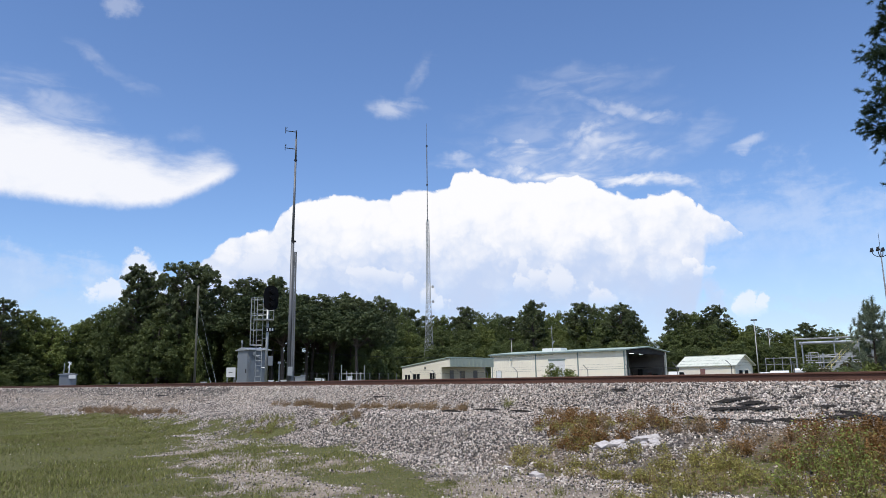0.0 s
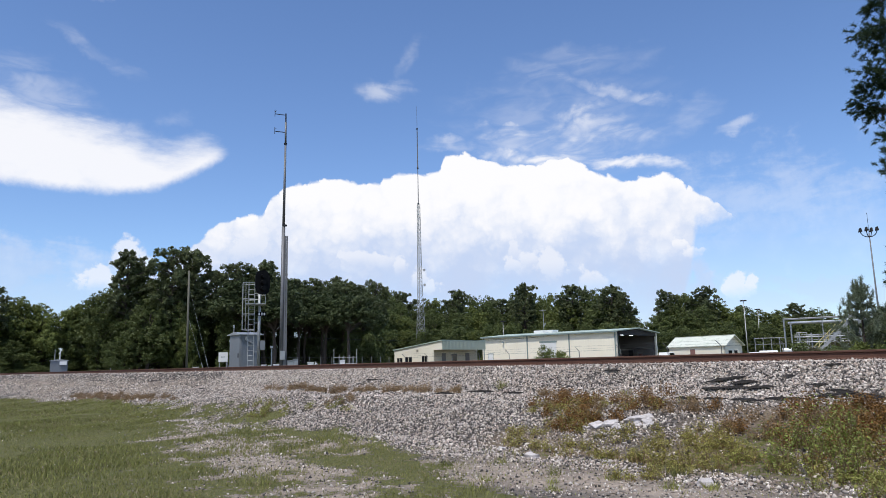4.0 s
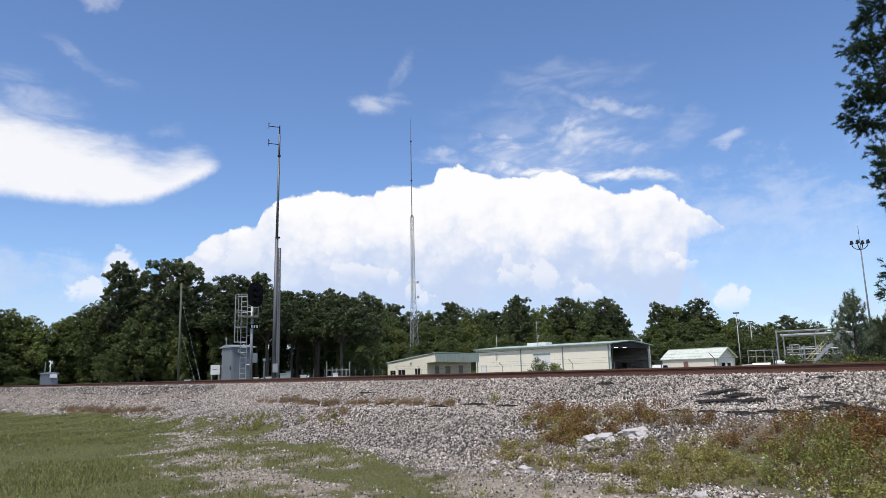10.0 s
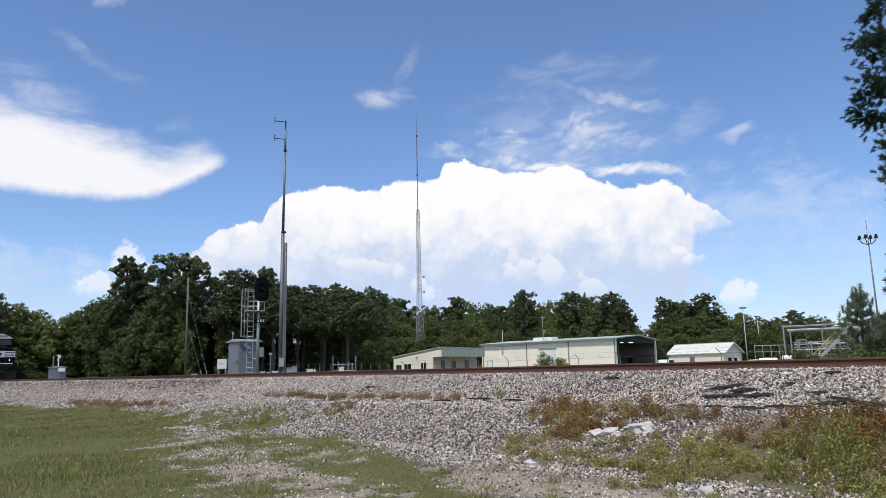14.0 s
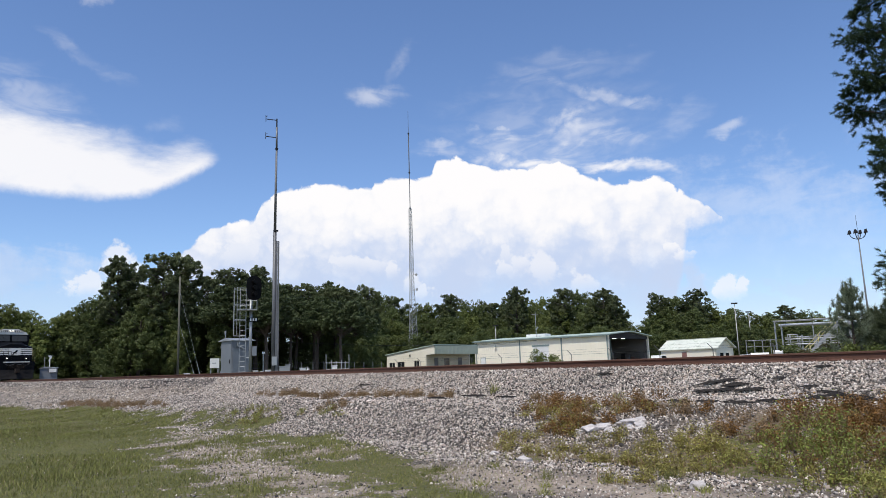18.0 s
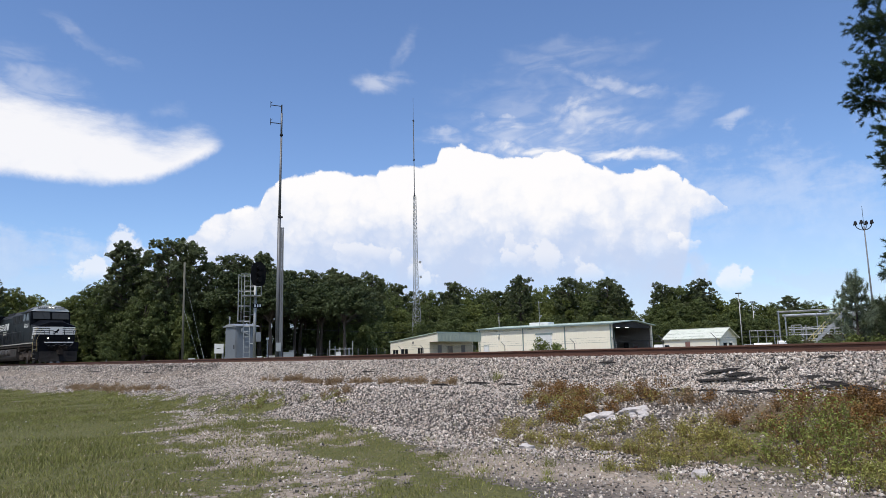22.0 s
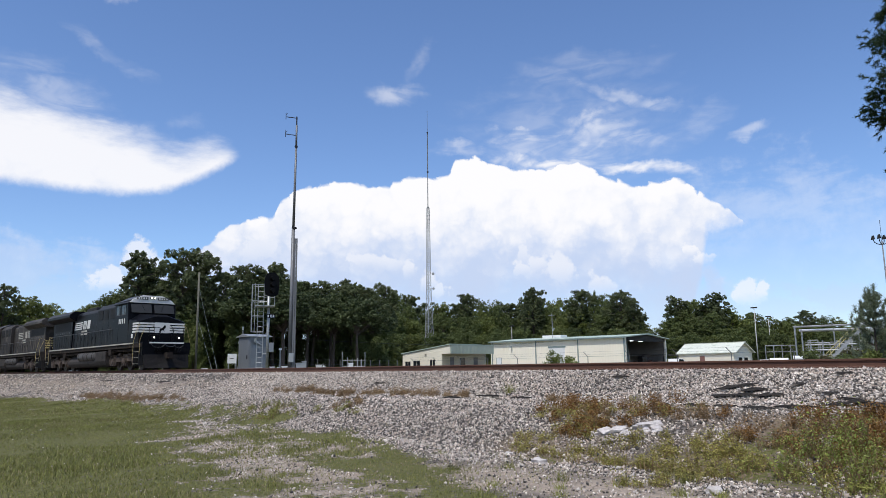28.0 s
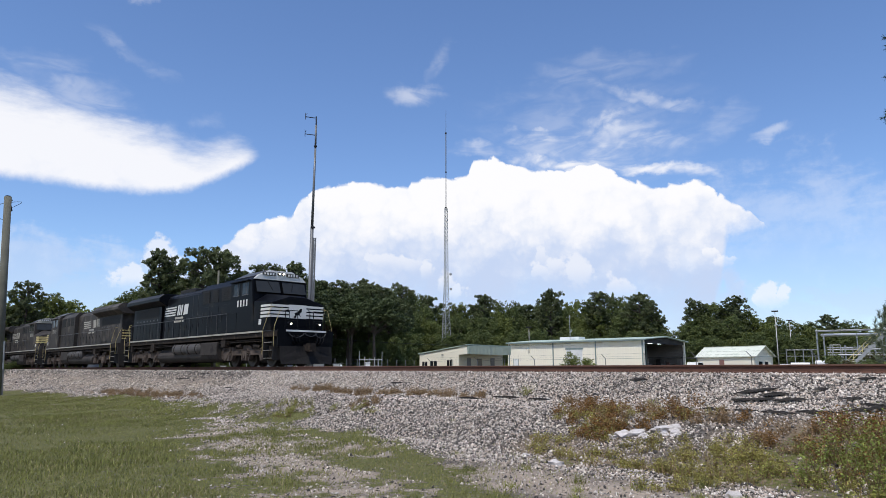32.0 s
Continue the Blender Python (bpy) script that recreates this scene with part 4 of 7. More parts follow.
    part("radiator_wing", bm, skin, ob, "wide flared radiator housing", bevel=0.02)
    for x in (-9.2, -7.4, -5.6):
        bm = BM()
        rod(bm, (x, 0, 4.45), (x, 0, 4.52), 0.72, 20)
        part("fan_grille", bm, LOCO_SHADE, ob)
    bm = BM()
    box(bm, -3.4, -1.2, -0.6, 0.6, 4.33, 4.6)
    part("exhaust_housing", bm, LOCO_SHADE, ob, bevel=0.03)
    bm = BM()
    box(bm, -0.4, 1.3, -0.5, 0.5, 4.33, 4.49)
    box(bm, 3.0, 4.6, -0.7, 0.7, 4.42, 4.56)
    part("roof_hatch", bm, skin, ob, bevel=0.02)
    # cab
    bm = BM()
    outer = [(-1.5, 1.655), (1.5, 1.655), (1.5, 4.19), (1.28, 4.39), (0.62, 4.68), (-0.62, 4.68), (-1.28, 4.39), (-1.5, 4.19)]
    rear = [bm.verts.new((5.6, a, b)) for a, b in outer]
    front = [bm.verts.new((8.28 - max(0, b - 3.35) * 0.42, a, b)) for a, b in outer]
    for i in range(8):
        bm.faces.new((rear[i], rear[(i + 1) % 8], front[(i + 1) % 8], front[i]))
    bm.faces.new(rear[::-1])
    bm.faces.new(front)
    part("cab", bm, skin, ob, bevel=0.03)
    bm = BM()
    prism(bm, [(-1.34, 4.38), (1.34, 4.38), (0.66, 4.72), (-0.66, 4.72)], "x", 5.5, 7.86)
    part("cab_roof", bm, mat_roof, ob, "light grey cab roof", bevel=0.02)
    bm = BM()
    prism(bm, [(-1.44, 4.22), (1.44, 4.22), (1.22, 4.43), (0.62, 4.70), (-0.62, 4.70), (-1.22, 4.43)], "x", 7.86, 7.98)
    part("cab_brow", bm, LOCO_WHITE if front_detail else LOCO_CREAM, ob, "white band over the windscreen", bevel=0.01)
    for y in (-1, 1):
        bm = BM()
        box(bm, 7.97, 8.01, *sorted((y * 0.30, y * 1.0)), 4.43, 4.60)
        nb = part("number_board", bm, NUMBER_DARK, ob)
        for k in range(4):
            bm = BM()
            box(bm, 8.01, 8.014, *sorted((y * (0.38 + k * 0.15), y * (0.47 + k * 0.15))), 4.46, 4.57)
            part("digit_bar", bm, LOCO_WHITE, nb)
        bm = BM()
        rod(bm, (7.97, y * 0.11, 4.55), (8.05, y * 0.11, 4.55), 0.085, 14)
        hl = part("headlight", bm, DARKSTEEL, ob)
        bm = BM()
        rod(bm, (8.05, y * 0.11, 4.55), (8.06, y * 0.11, 4.55), 0.05, 14)
        part("lens", bm, HEADLIGHT if front_detail else LOCO_GLASS, hl, "lit headlight" if front_detail else "")
        # windscreen panes lie on the raked front
        bm = BM()
        lo, hi = 3.58, 4.16
        for off in (0.012,):
            v = [bm.verts.new((8.28 - (z - 3.35) * 0.42 + off, y * a, z)) for a, z in ((0.08, lo), (1.34, lo), (1.34, hi - 0.04), (0.08, hi))]
            w = [bm.verts.new((p.co.x - 0.03, p.co.y, p.co.z)) for p in v]
            bm.faces.new(v), bm.faces.new(w[::-1])
            for i in range(4):
                bm.faces.new((v[i], v[(i + 1) % 4], w[(i + 1) % 4], w[i]))
        pane = part("windscreen", bm, LOCO_GLASS, ob)
        bm = BM()
        rod(bm, (7.98, y * 0.7, 4.14), (8.16, y * 0.5, 3.7), 0.012, 5)
        part("wiper", bm, BLACK, pane)
        # side windows, cab number as bars, door, mirror
        for x0, x1 in ((6.0, 6.6), (6.95, 7.6)):
            bm = BM()
            box(bm, x0, x1, *sorted((y * 1.49, y * 1.512)), 3.5, 4.06)
            win = part("side_window", bm, LOCO_GLASS, ob)
            bm = BM()
            box(bm, x0 + 0.42, x0 + 0.47, *sorted((y * 1.51, y * 1.52)), 3.5, 4.06)
            box(bm, x0 - 0.03, x1 + 0.03, *sorted((y * 1.508, y * 1.52)), 3.45, 3.5)
            part("window_frame", bm, RAIL_GREY, win)
        bm = BM()
        prism(bm, [(5.8, 4.14), (7.8, 4.14), (7.8, 4.18), (5.8, 4.18)], "y", *sorted((y * 1.5, y * 1.66)))
        part("window_awning", bm, skin, ob)
        for k in range(4):
            bm = BM()
            x = 7.45 - k * 0.32 if y < 0 else 6.4 + k * 0.32
            box(bm, x - 0.07, x + 0.07, *sorted((y * 1.5, y * 1.506)), 2.92, 3.24)
            part("digit_bar", bm, LOCO_WHITE if front_detail else LOCO_CREAM, ob)
        bm = BM()
        box(bm, 8.75, 9.0, *sorted((y * 1.478, y * 1.492)), 1.95, 2.2)
        part("notice_plate", bm, LOCO_WHITE, ob)
        bm = BM()
        box(bm, 5.75, 6.4, *sorted((y * 1.495, y * 1.51)), 1.8, 2.65)
        part("side_panel", bm, skin, ob, bevel=0.01)
    # nose
    bm = BM()
    ring0 = [(-1.5, 1.655), (1.5, 1.655), (1.5, 3.08), (0.85, 3.5), (-0.85, 3.5), (-1.5, 3.08)]
    ring1 = [(-1.46, 1.655), (1.46, 1.655), (1.46, 3.0), (0.45, 3.34), (-0.45, 3.34), (-1.46, 3.0)]
    r0 = [bm.verts.new((8.2, a, b)) for a, b in ring0]
    r1 = [bm.verts.new((9.45, a, b)) for a, b in ring1]
    r2 = [bm.verts.new((9.75, a * 0.96, 1.655 + (b - 1.655) * 0.955)) for a, b in ring1]
    for p, q in ((r0, r1), (r1, r2)):
        for i in range(6):
            bm.faces.new((p[i], p[(i + 1) % 6], q[(i + 1) % 6], q[i]))
    bm.faces.new(r0[::-1]), bm.faces.new(r2)
    part("nose", bm, skin, ob, bevel=0.03)
    # the nose markings: a pale centre panel with a dark shape, stripes to both sides
    bm = BM()
    box(bm, 9.752, 9.765, -0.46, 0.46, 2.25, 2.89)
    panel = part("nose_panel", bm, LOCO_WHITE, ob, "white square with a dark emblem")
    bm = BM()
    prism(bm, [(-0.22, 2.3), (-0.12, 2.42), (-0.2, 2.5), (0.0, 2.56), (0.12, 2.72), (0.22, 2.72), (0.2, 2.56), (0.1, 2.48), (0.16, 2.34), (0.06, 2.42), (-0.06, 2.4), (-0.1, 2.26)], "x", 9.765, 9.772)
    part("emblem", bm, BLACK, panel)
    for y in (-1, 1):
        for k in range(4):
            z = 2.27 + k * 0.165
            bm = BM()
            box(bm, 9.752, 9.762, *sorted((y * 0.46, y * 1.385)), z, z + 0.105)
            part("nose_stripe", bm, LOCO_WHITE if front_detail else HANDRAIL, ob)
            bm = BM()
            xa, xb, ya, yb = 8.9, 9.44, 1.480, 1.462
            v = [bm.verts.new(p) for p in ((xa, y * ya, z), (xb, y * yb, z), (9.74, y * 1.405, z), (9.74, y * 1.405, z + 0.105), (xb, y * yb, z + 0.105), (xa, y * ya, z + 0.105))]
            w = [bm.verts.new((p.co.x + 0.01, p.co.y + y * 0.012, p.co.z)) for p in v]
            for f in ((0, 1, 4, 5), (1, 2, 3, 4)):
                bm.faces.new([w[i] for i in f]), bm.faces.new([v[i] for i in f][::-1])
            for i in range(6):
                bm.faces.new((v[i], v[(i + 1) % 6], w[(i + 1) % 6], w[i]))
            part("corner_stripe", bm, LOCO_WHITE if front_detail else HANDRAIL, ob)
        bm = BM()
        rod(bm, (9.95, y * 0.55, 1.66), (9.95, y * 0.55, 2.6), 0.018, 6)
        rod(bm, (9.95, y * 0.55, 2.6), (9.78, y * 0.55, 2.66), 0.018, 6)
        part("grab_rail", bm, BLACK, ob)
    bm = BM()
    box(bm, 9.752, 9.77, 0.5, 1.0, 1.75, 2.05)
    part("nose_door", bm, skin, ob)
    # maker's mark on the hood as plain shapes: four bars, two blocks, two lines
    for y in (-1, 1):
        yy = sorted((y * 0.985, y * 0.992))
        for k in range(4):
            bm = BM()
            z = 3.05 + k * 0.15
            c = -3.9 if y < 0 else -1.2
            prism(bm, [(c - 0.9 + k * 0.05, z), (c + 0.85 + k * 0.06, z), (c + 0.90 + k * 0.06, z + 0.085), (c - 0.87 + k * 0.05, z + 0.085)], "y", *yy)
            part("mark_bar", bm, LOCO_WHITE if front_detail else LOCO_CREAM, ob)
        for dx, w in ((0.0, 0.2), (0.3, 0.14), (0.54, 0.2), (0.95, 0.62)):
            bm = BM()
            x = (-2.75 if y < 0 else -4.4) + dx
            prism(bm, [(x, 3.04), (x + w, 3.04), (x + w + 0.14, 3.64), (x + 0.14, 3.64)], "y", *yy)
            part("mark_block", bm, LOCO_WHITE if front_detail else LOCO_CREAM, ob)
        for z, w in ((2.82, 0.62), (2.62, 0.74)):
            bm = BM()
            box(bm, -2.4 - w, -2.4 + w, *sorted((y * 0.995, y * 1.003)), z, z + 0.12)
            part("lettering_bar", bm, LOCO_CREAM, ob)
    # end stripes behind
    for y in (-1, 1):
        for k in range(4):
            bm = BM()
            z = 1.95 + k * 0.19
            box(bm, -10.025, -10.01, *sorted((y * 0.45, y * 1.05)), z, z + 0.085)
            part("tail_stripe", bm, HANDRAIL, ob)
    # roof fittings
    bm = BM()
    for k, (l, r) in enumerate(((0.34, 0.07), (0.28, 0.06), (0.4, 0.08))):
        rod(bm, (3.6, -0.3 + k * 0.3, 4.63), (3.6 + l, -0.3 + k * 0.3, 4.63), 0.025, 8, r)
    part("horn", bm, DARKSTEEL, ob)
    bm = BM()
    rod(bm, (6.6, 0, 4.7), (6.6, 0, 4.9), 0.02, 6)
    box(bm, 6.2, 6.5, -0.15, 0.15, 4.71, 4.78)
    part("antenna", bm, DARKSTEEL, ob)
    return ob, wheels


mat_roof = mat("cab_roof_grey", (0.05, 0.05, 0.05), 0.5, var=0.2, big=1, fine=8, bump=0.05)
LOCO_STEP = 22.55


def nose_s(t):
    """Where the leading nose stands along the track."""
    k = 32.0 - t
    return -29.7 - 3.72 * k + 0.0425 * k * k


def loco_pose(t, i, turned):
    s = nose_s(t) - 9.75 - i * LOCO_STEP
    return Matrix.Translation(tw(s, 0, RAIL_TOP)) @ pose(0, 0, 0, 0, 0, TRACK_TURN + (180 if turned else 0))


TRAIN = []
for i, (turned, skin, stripe, lit, words) in enumerate(((False, LOCO_BLACK, LOCO_CREAM, True, "glossy black freight locomotive with white nose stripes and lit lamps"),
                                                       (True, LOCO_DUSTY, LOCO_CREAM, False, "dusty dark grey freight locomotive running hood first, second in the train"),
                                                       (False, LOCO_DUSTY, LOCO_CREAM, False, "dusty dark freight locomotive with pale stripes, last of three"))):
    ob, wheels = locomotive(loco_pose(0, i, turned), words, skin, stripe, lit)
    TRAIN.append((ob, wheels, i, turned))
# ---- beside the track ----
def at_track(s, q, z=1.0, turn=0.0):
    """A pose beside the track, its x along the track and its -y towards the eye."""
    return Matrix.Translation(tw(s, q, z)) @ pose(0, 0, 0, 0, 0, TRACK_TURN + turn)


def at_bearing(az, d, z=1.05, turn=0.0):
    """A pose at a bearing from the eye, its -y towards the eye."""
    return Matrix.Translation(polar(az, d, z)) @ pose(0, 0, 0, 0, 0, turn - az)


MAST_GREY = mat("weathered_mast_steel", (0.15, 0.152, 0.158), 0.55, 0.4, var=0.15, big=1.5, fine=15)


def radio_mast():
    ob = thing("radio_mast", at_bearing(-12.9, 42.1, 1.0), "tall grey steel tilting radio mast beside the track", "radio mast")
    bm = BM()
    box(bm, -0.30, 0.30, -0.30, 0.30, -0.3, 0.06)
    part("foundation", bm, CONCRETE, ob)
    bm = BM()
    box(bm, -0.24, 0.24, -0.24, 0.24, 0.06, 0.1)
    part("base_plate", bm, GALV, ob)
    for x in (-0.17, 0.17):
        for y in (-0.17, 0.17):
            bm = BM()
            rod(bm, (x, y, 0.06), (x, y, 0.2), 0.025, 6)
            part("anchor_bolt", bm, GALV, ob)
    for x in (0.10, 0.20):
        bm = BM()
        prism(bm, [(x - 0.04, -0.1), (x + 0.045, -0.1), (x + 0.045, 0.1), (x - 0.045, 0.1)], "z", 0.1, 8.25)
        part("channel", bm, MAST_GREY, ob)
    bm = BM()
    rod(bm, (-0.06, 0, 0.1), (-0.02, 0, 8.9), 0.12, 14, 0.10)
    part("lower_tube", bm, MAST_GREY, ob, smooth=True)
    bm = BM()
    rod(bm, (-0.02, 0, 8.9), (0.03, 0, 13.9), 0.085, 12, 0.06)
    rod(bm, (0.03, 0, 13.9), (0.03, 0, 15.3), 0.06, 12, 0.06)
    part("upper_tube", bm, MAST_GREY, ob, smooth=True)
    for z, r in ((8.85, 0.15), (13.9, 0.1)):
        bm = BM()
        rod(bm, (0.03, 0, z), (0.03, 0, z + 0.08), r, 12)
        part("collar", bm, DARKSTEEL, ob)
    bm = BM()
    rod(bm, (0.03, 0, 15.3), (0.03, 0, 15.85), 0.04, 8)
    part("tip", bm, DARKSTEEL, ob)
    for z in (14.65, 15.75):
        bm = BM()
        rod(bm, (0.03, 0, z), (-0.62, 0, z + 0.05), 0.025, 6)
        arm = part("antenna_arm", bm, DARKSTEEL, ob)
        bm = BM()
        rod(bm, (-0.62, 0, z - 0.12), (-0.62, 0, z + 0.30), 0.018, 6)
        rod(bm, (-0.62, 0, z + 0.18), (-0.52, 0, z + 0.26), 0.014, 6)
        part("dipole", bm, DARKSTEEL, arm)
    bm = BM()
    box(bm, -0.12, 0.16, -0.2, -0.12, 1.0, 1.5)
    part("junction_box", bm, GALV, ob)
    return ob


radio_mast()


def signal_mast():
    ob = thing("railway_signal", at_bearing(-14.7, 43.3, 1.0), "railway colour-light signal on a grey mast with ladder and platform", "railway signal")
    bm = BM()
    box(bm, -0.3, 0.3, -0.3, 0.3, -0.3, 0.08)
    part("foundation", bm, CONCRETE, ob)
    bm = BM()
    rod(bm, (0, 0, 0.08), (0, 0, 5.4), 0.085, 12)
    rod(bm, (0, 0, 0.08), (0, 0, 0.35), 0.14, 12)
    part("mast", bm, GALV, ob, smooth=True)
    # ladder
    for x in (-0.62, -0.28):
        bm = BM()
        rod(bm, (x, 0.05, 0.1), (x, 0.05, 5.6), 0.025, 6)
        part("ladder_rail", bm, GALV, ob)
    for i in range(17):
        bm = BM()
        rod(bm, (-0.62, 0.05, 0.4 + i * 0.3), (-0.28, 0.05, 0.4 + i * 0.3), 0.014, 5)
        part("rung", bm, GALV, ob)
    for z in (1.5, 3.2, 4.6):
        bm = BM()
        rod(bm, (-0.28, 0.05, z), (0, 0, z), 0.02, 5)
        part("ladder_bracket", bm, GALV, ob)
    # cage round the ladder and the stage beside it
    for x, y, lo in ((-0.95, -0.35, 2.8), (-0.78, -0.62, 2.8), (-0.80, 0.5, 2.8), (-0.98, 0.1, 2.8), (-0.95, -0.1, 2.8)):
        bm = BM()
        rod(bm, (x, y, lo), (x, y, 5.6), 0.017, 5)
        part("cage_bar", bm, GALV, ob)
    for z in (2.8, 3.7, 4.6, 5.55):
        bm = BM()
        bar(bm, [(-0.28, -0.55, z), (-0.78, -0.62, z), (-0.95, -0.35, z), (-0.98, 0.1, z), (-0.80, 0.5, z), (-0.28, 0.5, z)], 0.017, 5)
        part("cage_hoop", bm, GALV, ob)
    bm = BM()
    box(bm, -0.8, 0.36, -0.45, 0.45, 4.28, 4.33)
    part("stage", bm, GALV, ob)
    for x, y in ((-0.28, -0.45), (0.34, -0.45), (0.34, 0.45), (-0.28, 0.45)):
        bm = BM()
        rod(bm, (x, y, 4.33), (x, y, 5.5), 0.02, 6)
        part("stage_post", bm, GALV, ob)
    for z in (4.9, 5.5):
        bm = BM()
        bar(bm, [(-0.28, 0.45, z), (0.34, 0.45, z), (0.34, -0.45, z), (-0.28, -0.45, z)], 0.018, 5)
        part("stage_rail", bm, GALV, ob)
    # head: an oval backboard with hooded lamps, turned along the track
    head = new("signal_head")
    head.parent = ob
    head.matrix_basis = pose(0.17, -0.62, 5.55, 0, 0, 18)
    bm = BM()
    w, h = 0.45, 0.72
    prof = []
    for i in range(28):
        a = i / 28 * 2 * math.pi
        c, s = math.cos(a), math.sin(a)
        prof.append((w * math.copysign(abs(c) ** 0.75, c), h * math.copysign(abs(s) ** 0.62, s)))
    prism(bm, prof, "y", 0.02, 0.06)
    part("backboard", bm, BLACK, head)
    bm = BM()
    box(bm, -0.16, 0.16, 0.06, 0.34, -0.52, 0.52)
    part("lamp_case", bm, BLACK, head, bevel=0.02)
    for z in (-0.36, 0.0, 0.36):
        bm = BM()
        rod(bm, (0, -0.30, z), (0, 0.03, z), 0.13, 14, 0.14)
        part("hood", bm, BLACK, head)
    bm = BM()
    rod(bm, (0, 0, 5.2), (0.16, -0.3, 5.3), 0.05, 8)
    rod(bm, (0.16, -0.3, 5.1), (0.16, -0.3, 5.7), 0.05, 8)
    part("head_bracket", bm, GALV, ob)
    bm = BM()
    box(bm, -0.1, 0.42, -0.13, -0.11, 3.6, 3.84)
    plate = part("number_plate", bm, BLACK, ob)
    for k in range(3):
        bm = BM()
        box(bm, -0.05 + k * 0.15, 0.04 + k * 0.15, -0.135, -0.128, 3.64, 3.8)
        part("digit_bar", bm, WHITE, plate)
    bm = BM()
    box(bm, 0.08, 0.36, -0.2, 0.12, 1.6, 2.15)
    part("terminal_box", bm, ALU, ob, bevel=0.01)
    return ob


signal_mast()


def bungalow():
    ob = thing("signal_bungalow", at_track(-42.2, -5.3, 1.05), "grey aluminium signal equipment bungalow with a shallow roof", "equipment hut")
    bm = BM()
    box(bm, -0.72, 0.72, -0.65, 0.65, 0.18, 2.62)
    part("body", bm, ALU, ob, bevel=0.01)
    bm = BM()
    for x in (-0.62, 0.62):
        for y in (-0.55, 0.55):
            box(bm, x - 0.06, x + 0.06, y - 0.06, y + 0.06, -0.2, 0.2)
    part("stand", bm, GALV, ob)
    bm = BM()
    prism(bm, [(-0.88, 2.62), (0.88, 2.62), (0.88, 2.66), (0.0, 2.82), (-0.88, 2.66)], "y", -0.78, 0.9)
    part("roof", bm, GALV, ob)
    for x0, x1 in ((-0.66, 0.66),):
        bm = BM()
        box(bm, x0, x1, -0.685, -0.65, 0.3, 2.5)
        door = part("door", bm, ALU, ob, bevel=0.008)
        bm = BM()
        box(bm, 0.5, 0.56, -0.72, -0.685, 1.2, 1.45)
        part("handle", bm, DARKSTEEL, door)
        for z in (0.6, 1.4, 2.2):
            bm = BM()
            rod(bm, (-0.68, -0.69, z), (-0.68, -0.69, z + 0.15), 0.02, 6)
            part("hinge", bm, GALV, door)
    bm = BM()
    box(bm, 0.72, 0.755, -0.6, 0.6, 0.3, 2.45)
    part("side_door", bm, ALU, ob, bevel=0.008)
    bm = BM()
    bar(bm, [(0.9, -0.35, 2.5), (0.88, -0.35, 2.3), (0.88, 0.1, 2.1)], 0.05, 8)
    part("vent_pipe", bm, GALV, ob)
    bm = BM()
    rod(bm, (-0.3, -0.6, 2.7), (-0.3, -0.6, 3.25), 0.025, 6)
    rod(bm, (-0.3, -0.6, 3.1), (-0.3, -0.6, 3.3), 0.06, 8)
    part("roof_aerial", bm, GALV, ob)


bungalow()


def track_sign():
    ob = thing("white_sign", at_bearing(-17.33, 49.5, 1.05), "blank white metal sign on two thin posts", "sign")
    bm = BM()
    box(bm, -0.29, 0.29, -0.02, 0.0, 0.97, 1.60)
    part("board", bm, WHITE, ob)
    for x in (-0.22, 0.22):
        bm = BM()
        box(bm, x - 0.025, x + 0.025, 0, 0.04, -0.2, 1.5)
        part("post", bm, GALV, ob)
    bm = BM()
    box(bm, -0.14, 0.1, -0.024, -0.02, 1.27, 1.31)
    part("lettering_bar", bm, DARKSTEEL, ob)


track_sign()


def small_marker(az, d, h, label, capped=True):
    ob = thing("marker_post", at_bearing(az, d, 1.0), label, "post", "posts beside the track")
    bm = BM()
    rod(bm, (0, 0, -0.1), (0, 0, h), 0.035, 8)
    part("post", bm, GALV, ob)
    if capped:
        bm = BM()
        rod(bm, (0, 0, h), (0, 0, h + 0.12), 0.10, 10, 0.08)
        part("cap", bm, WHITE, ob)


small_marker(-13.71, 44.5, 1.75, "thin grey post with a white cap")
small_marker(-25.15, 69.4, 0.85, "short pale marker post", False)
small_marker(-10.2, 46, 0.55, "short pale marker post", False)
small_marker(-5.2, 60, 0.7, "short pale marker post", False)


def low_cabinet(az, d, w, h, z, label, material):
    ob = thing("low_cabinet", at_bearing(az, d, z), label, "cabinet", "low cabinets beside the track")
    bm = BM()
    box(bm, -w / 2, w / 2, -w * 0.3, w * 0.3, -0.2, h)
    part("body", bm, material, ob, bevel=0.015)
    bm = BM()
    box(bm, -w / 2 - 0.03, w / 2 + 0.03, -w * 0.3 - 0.03, w * 0.3 + 0.03, h, h + 0.04)
    part("lid", bm, material, ob)


low_cabinet(-12.25, 41.5, 0.34, 0.85, 1.05, "small grey metal cabinet at the foot of the mast", GALV)
low_cabinet(-11.85, 42.5, 0.26, 0.95, 1.05, "small grey metal cabinet at the foot of the mast", GALV)
low_cabinet(-13.35, 41.0, 0.3, 0.72, 1.0, "low white box on the ground", WHITE)
low_cabinet(-14.3, 40.5, 0.25, 0.7, 1.0, "low white box on the ground", WHITE)
low_cabinet(-10.7, 48, 0.38, 0.82, 1.0, "low white box on the ground", WHITE)
low_cabinet(-8.2, 52, 0.34, 0.95, 1.0, "low white box on the ground", WHITE)
low_cabinet(-19.3, 66, 0.5, 0.75, 1.0, "low white box on the ground", WHITE)


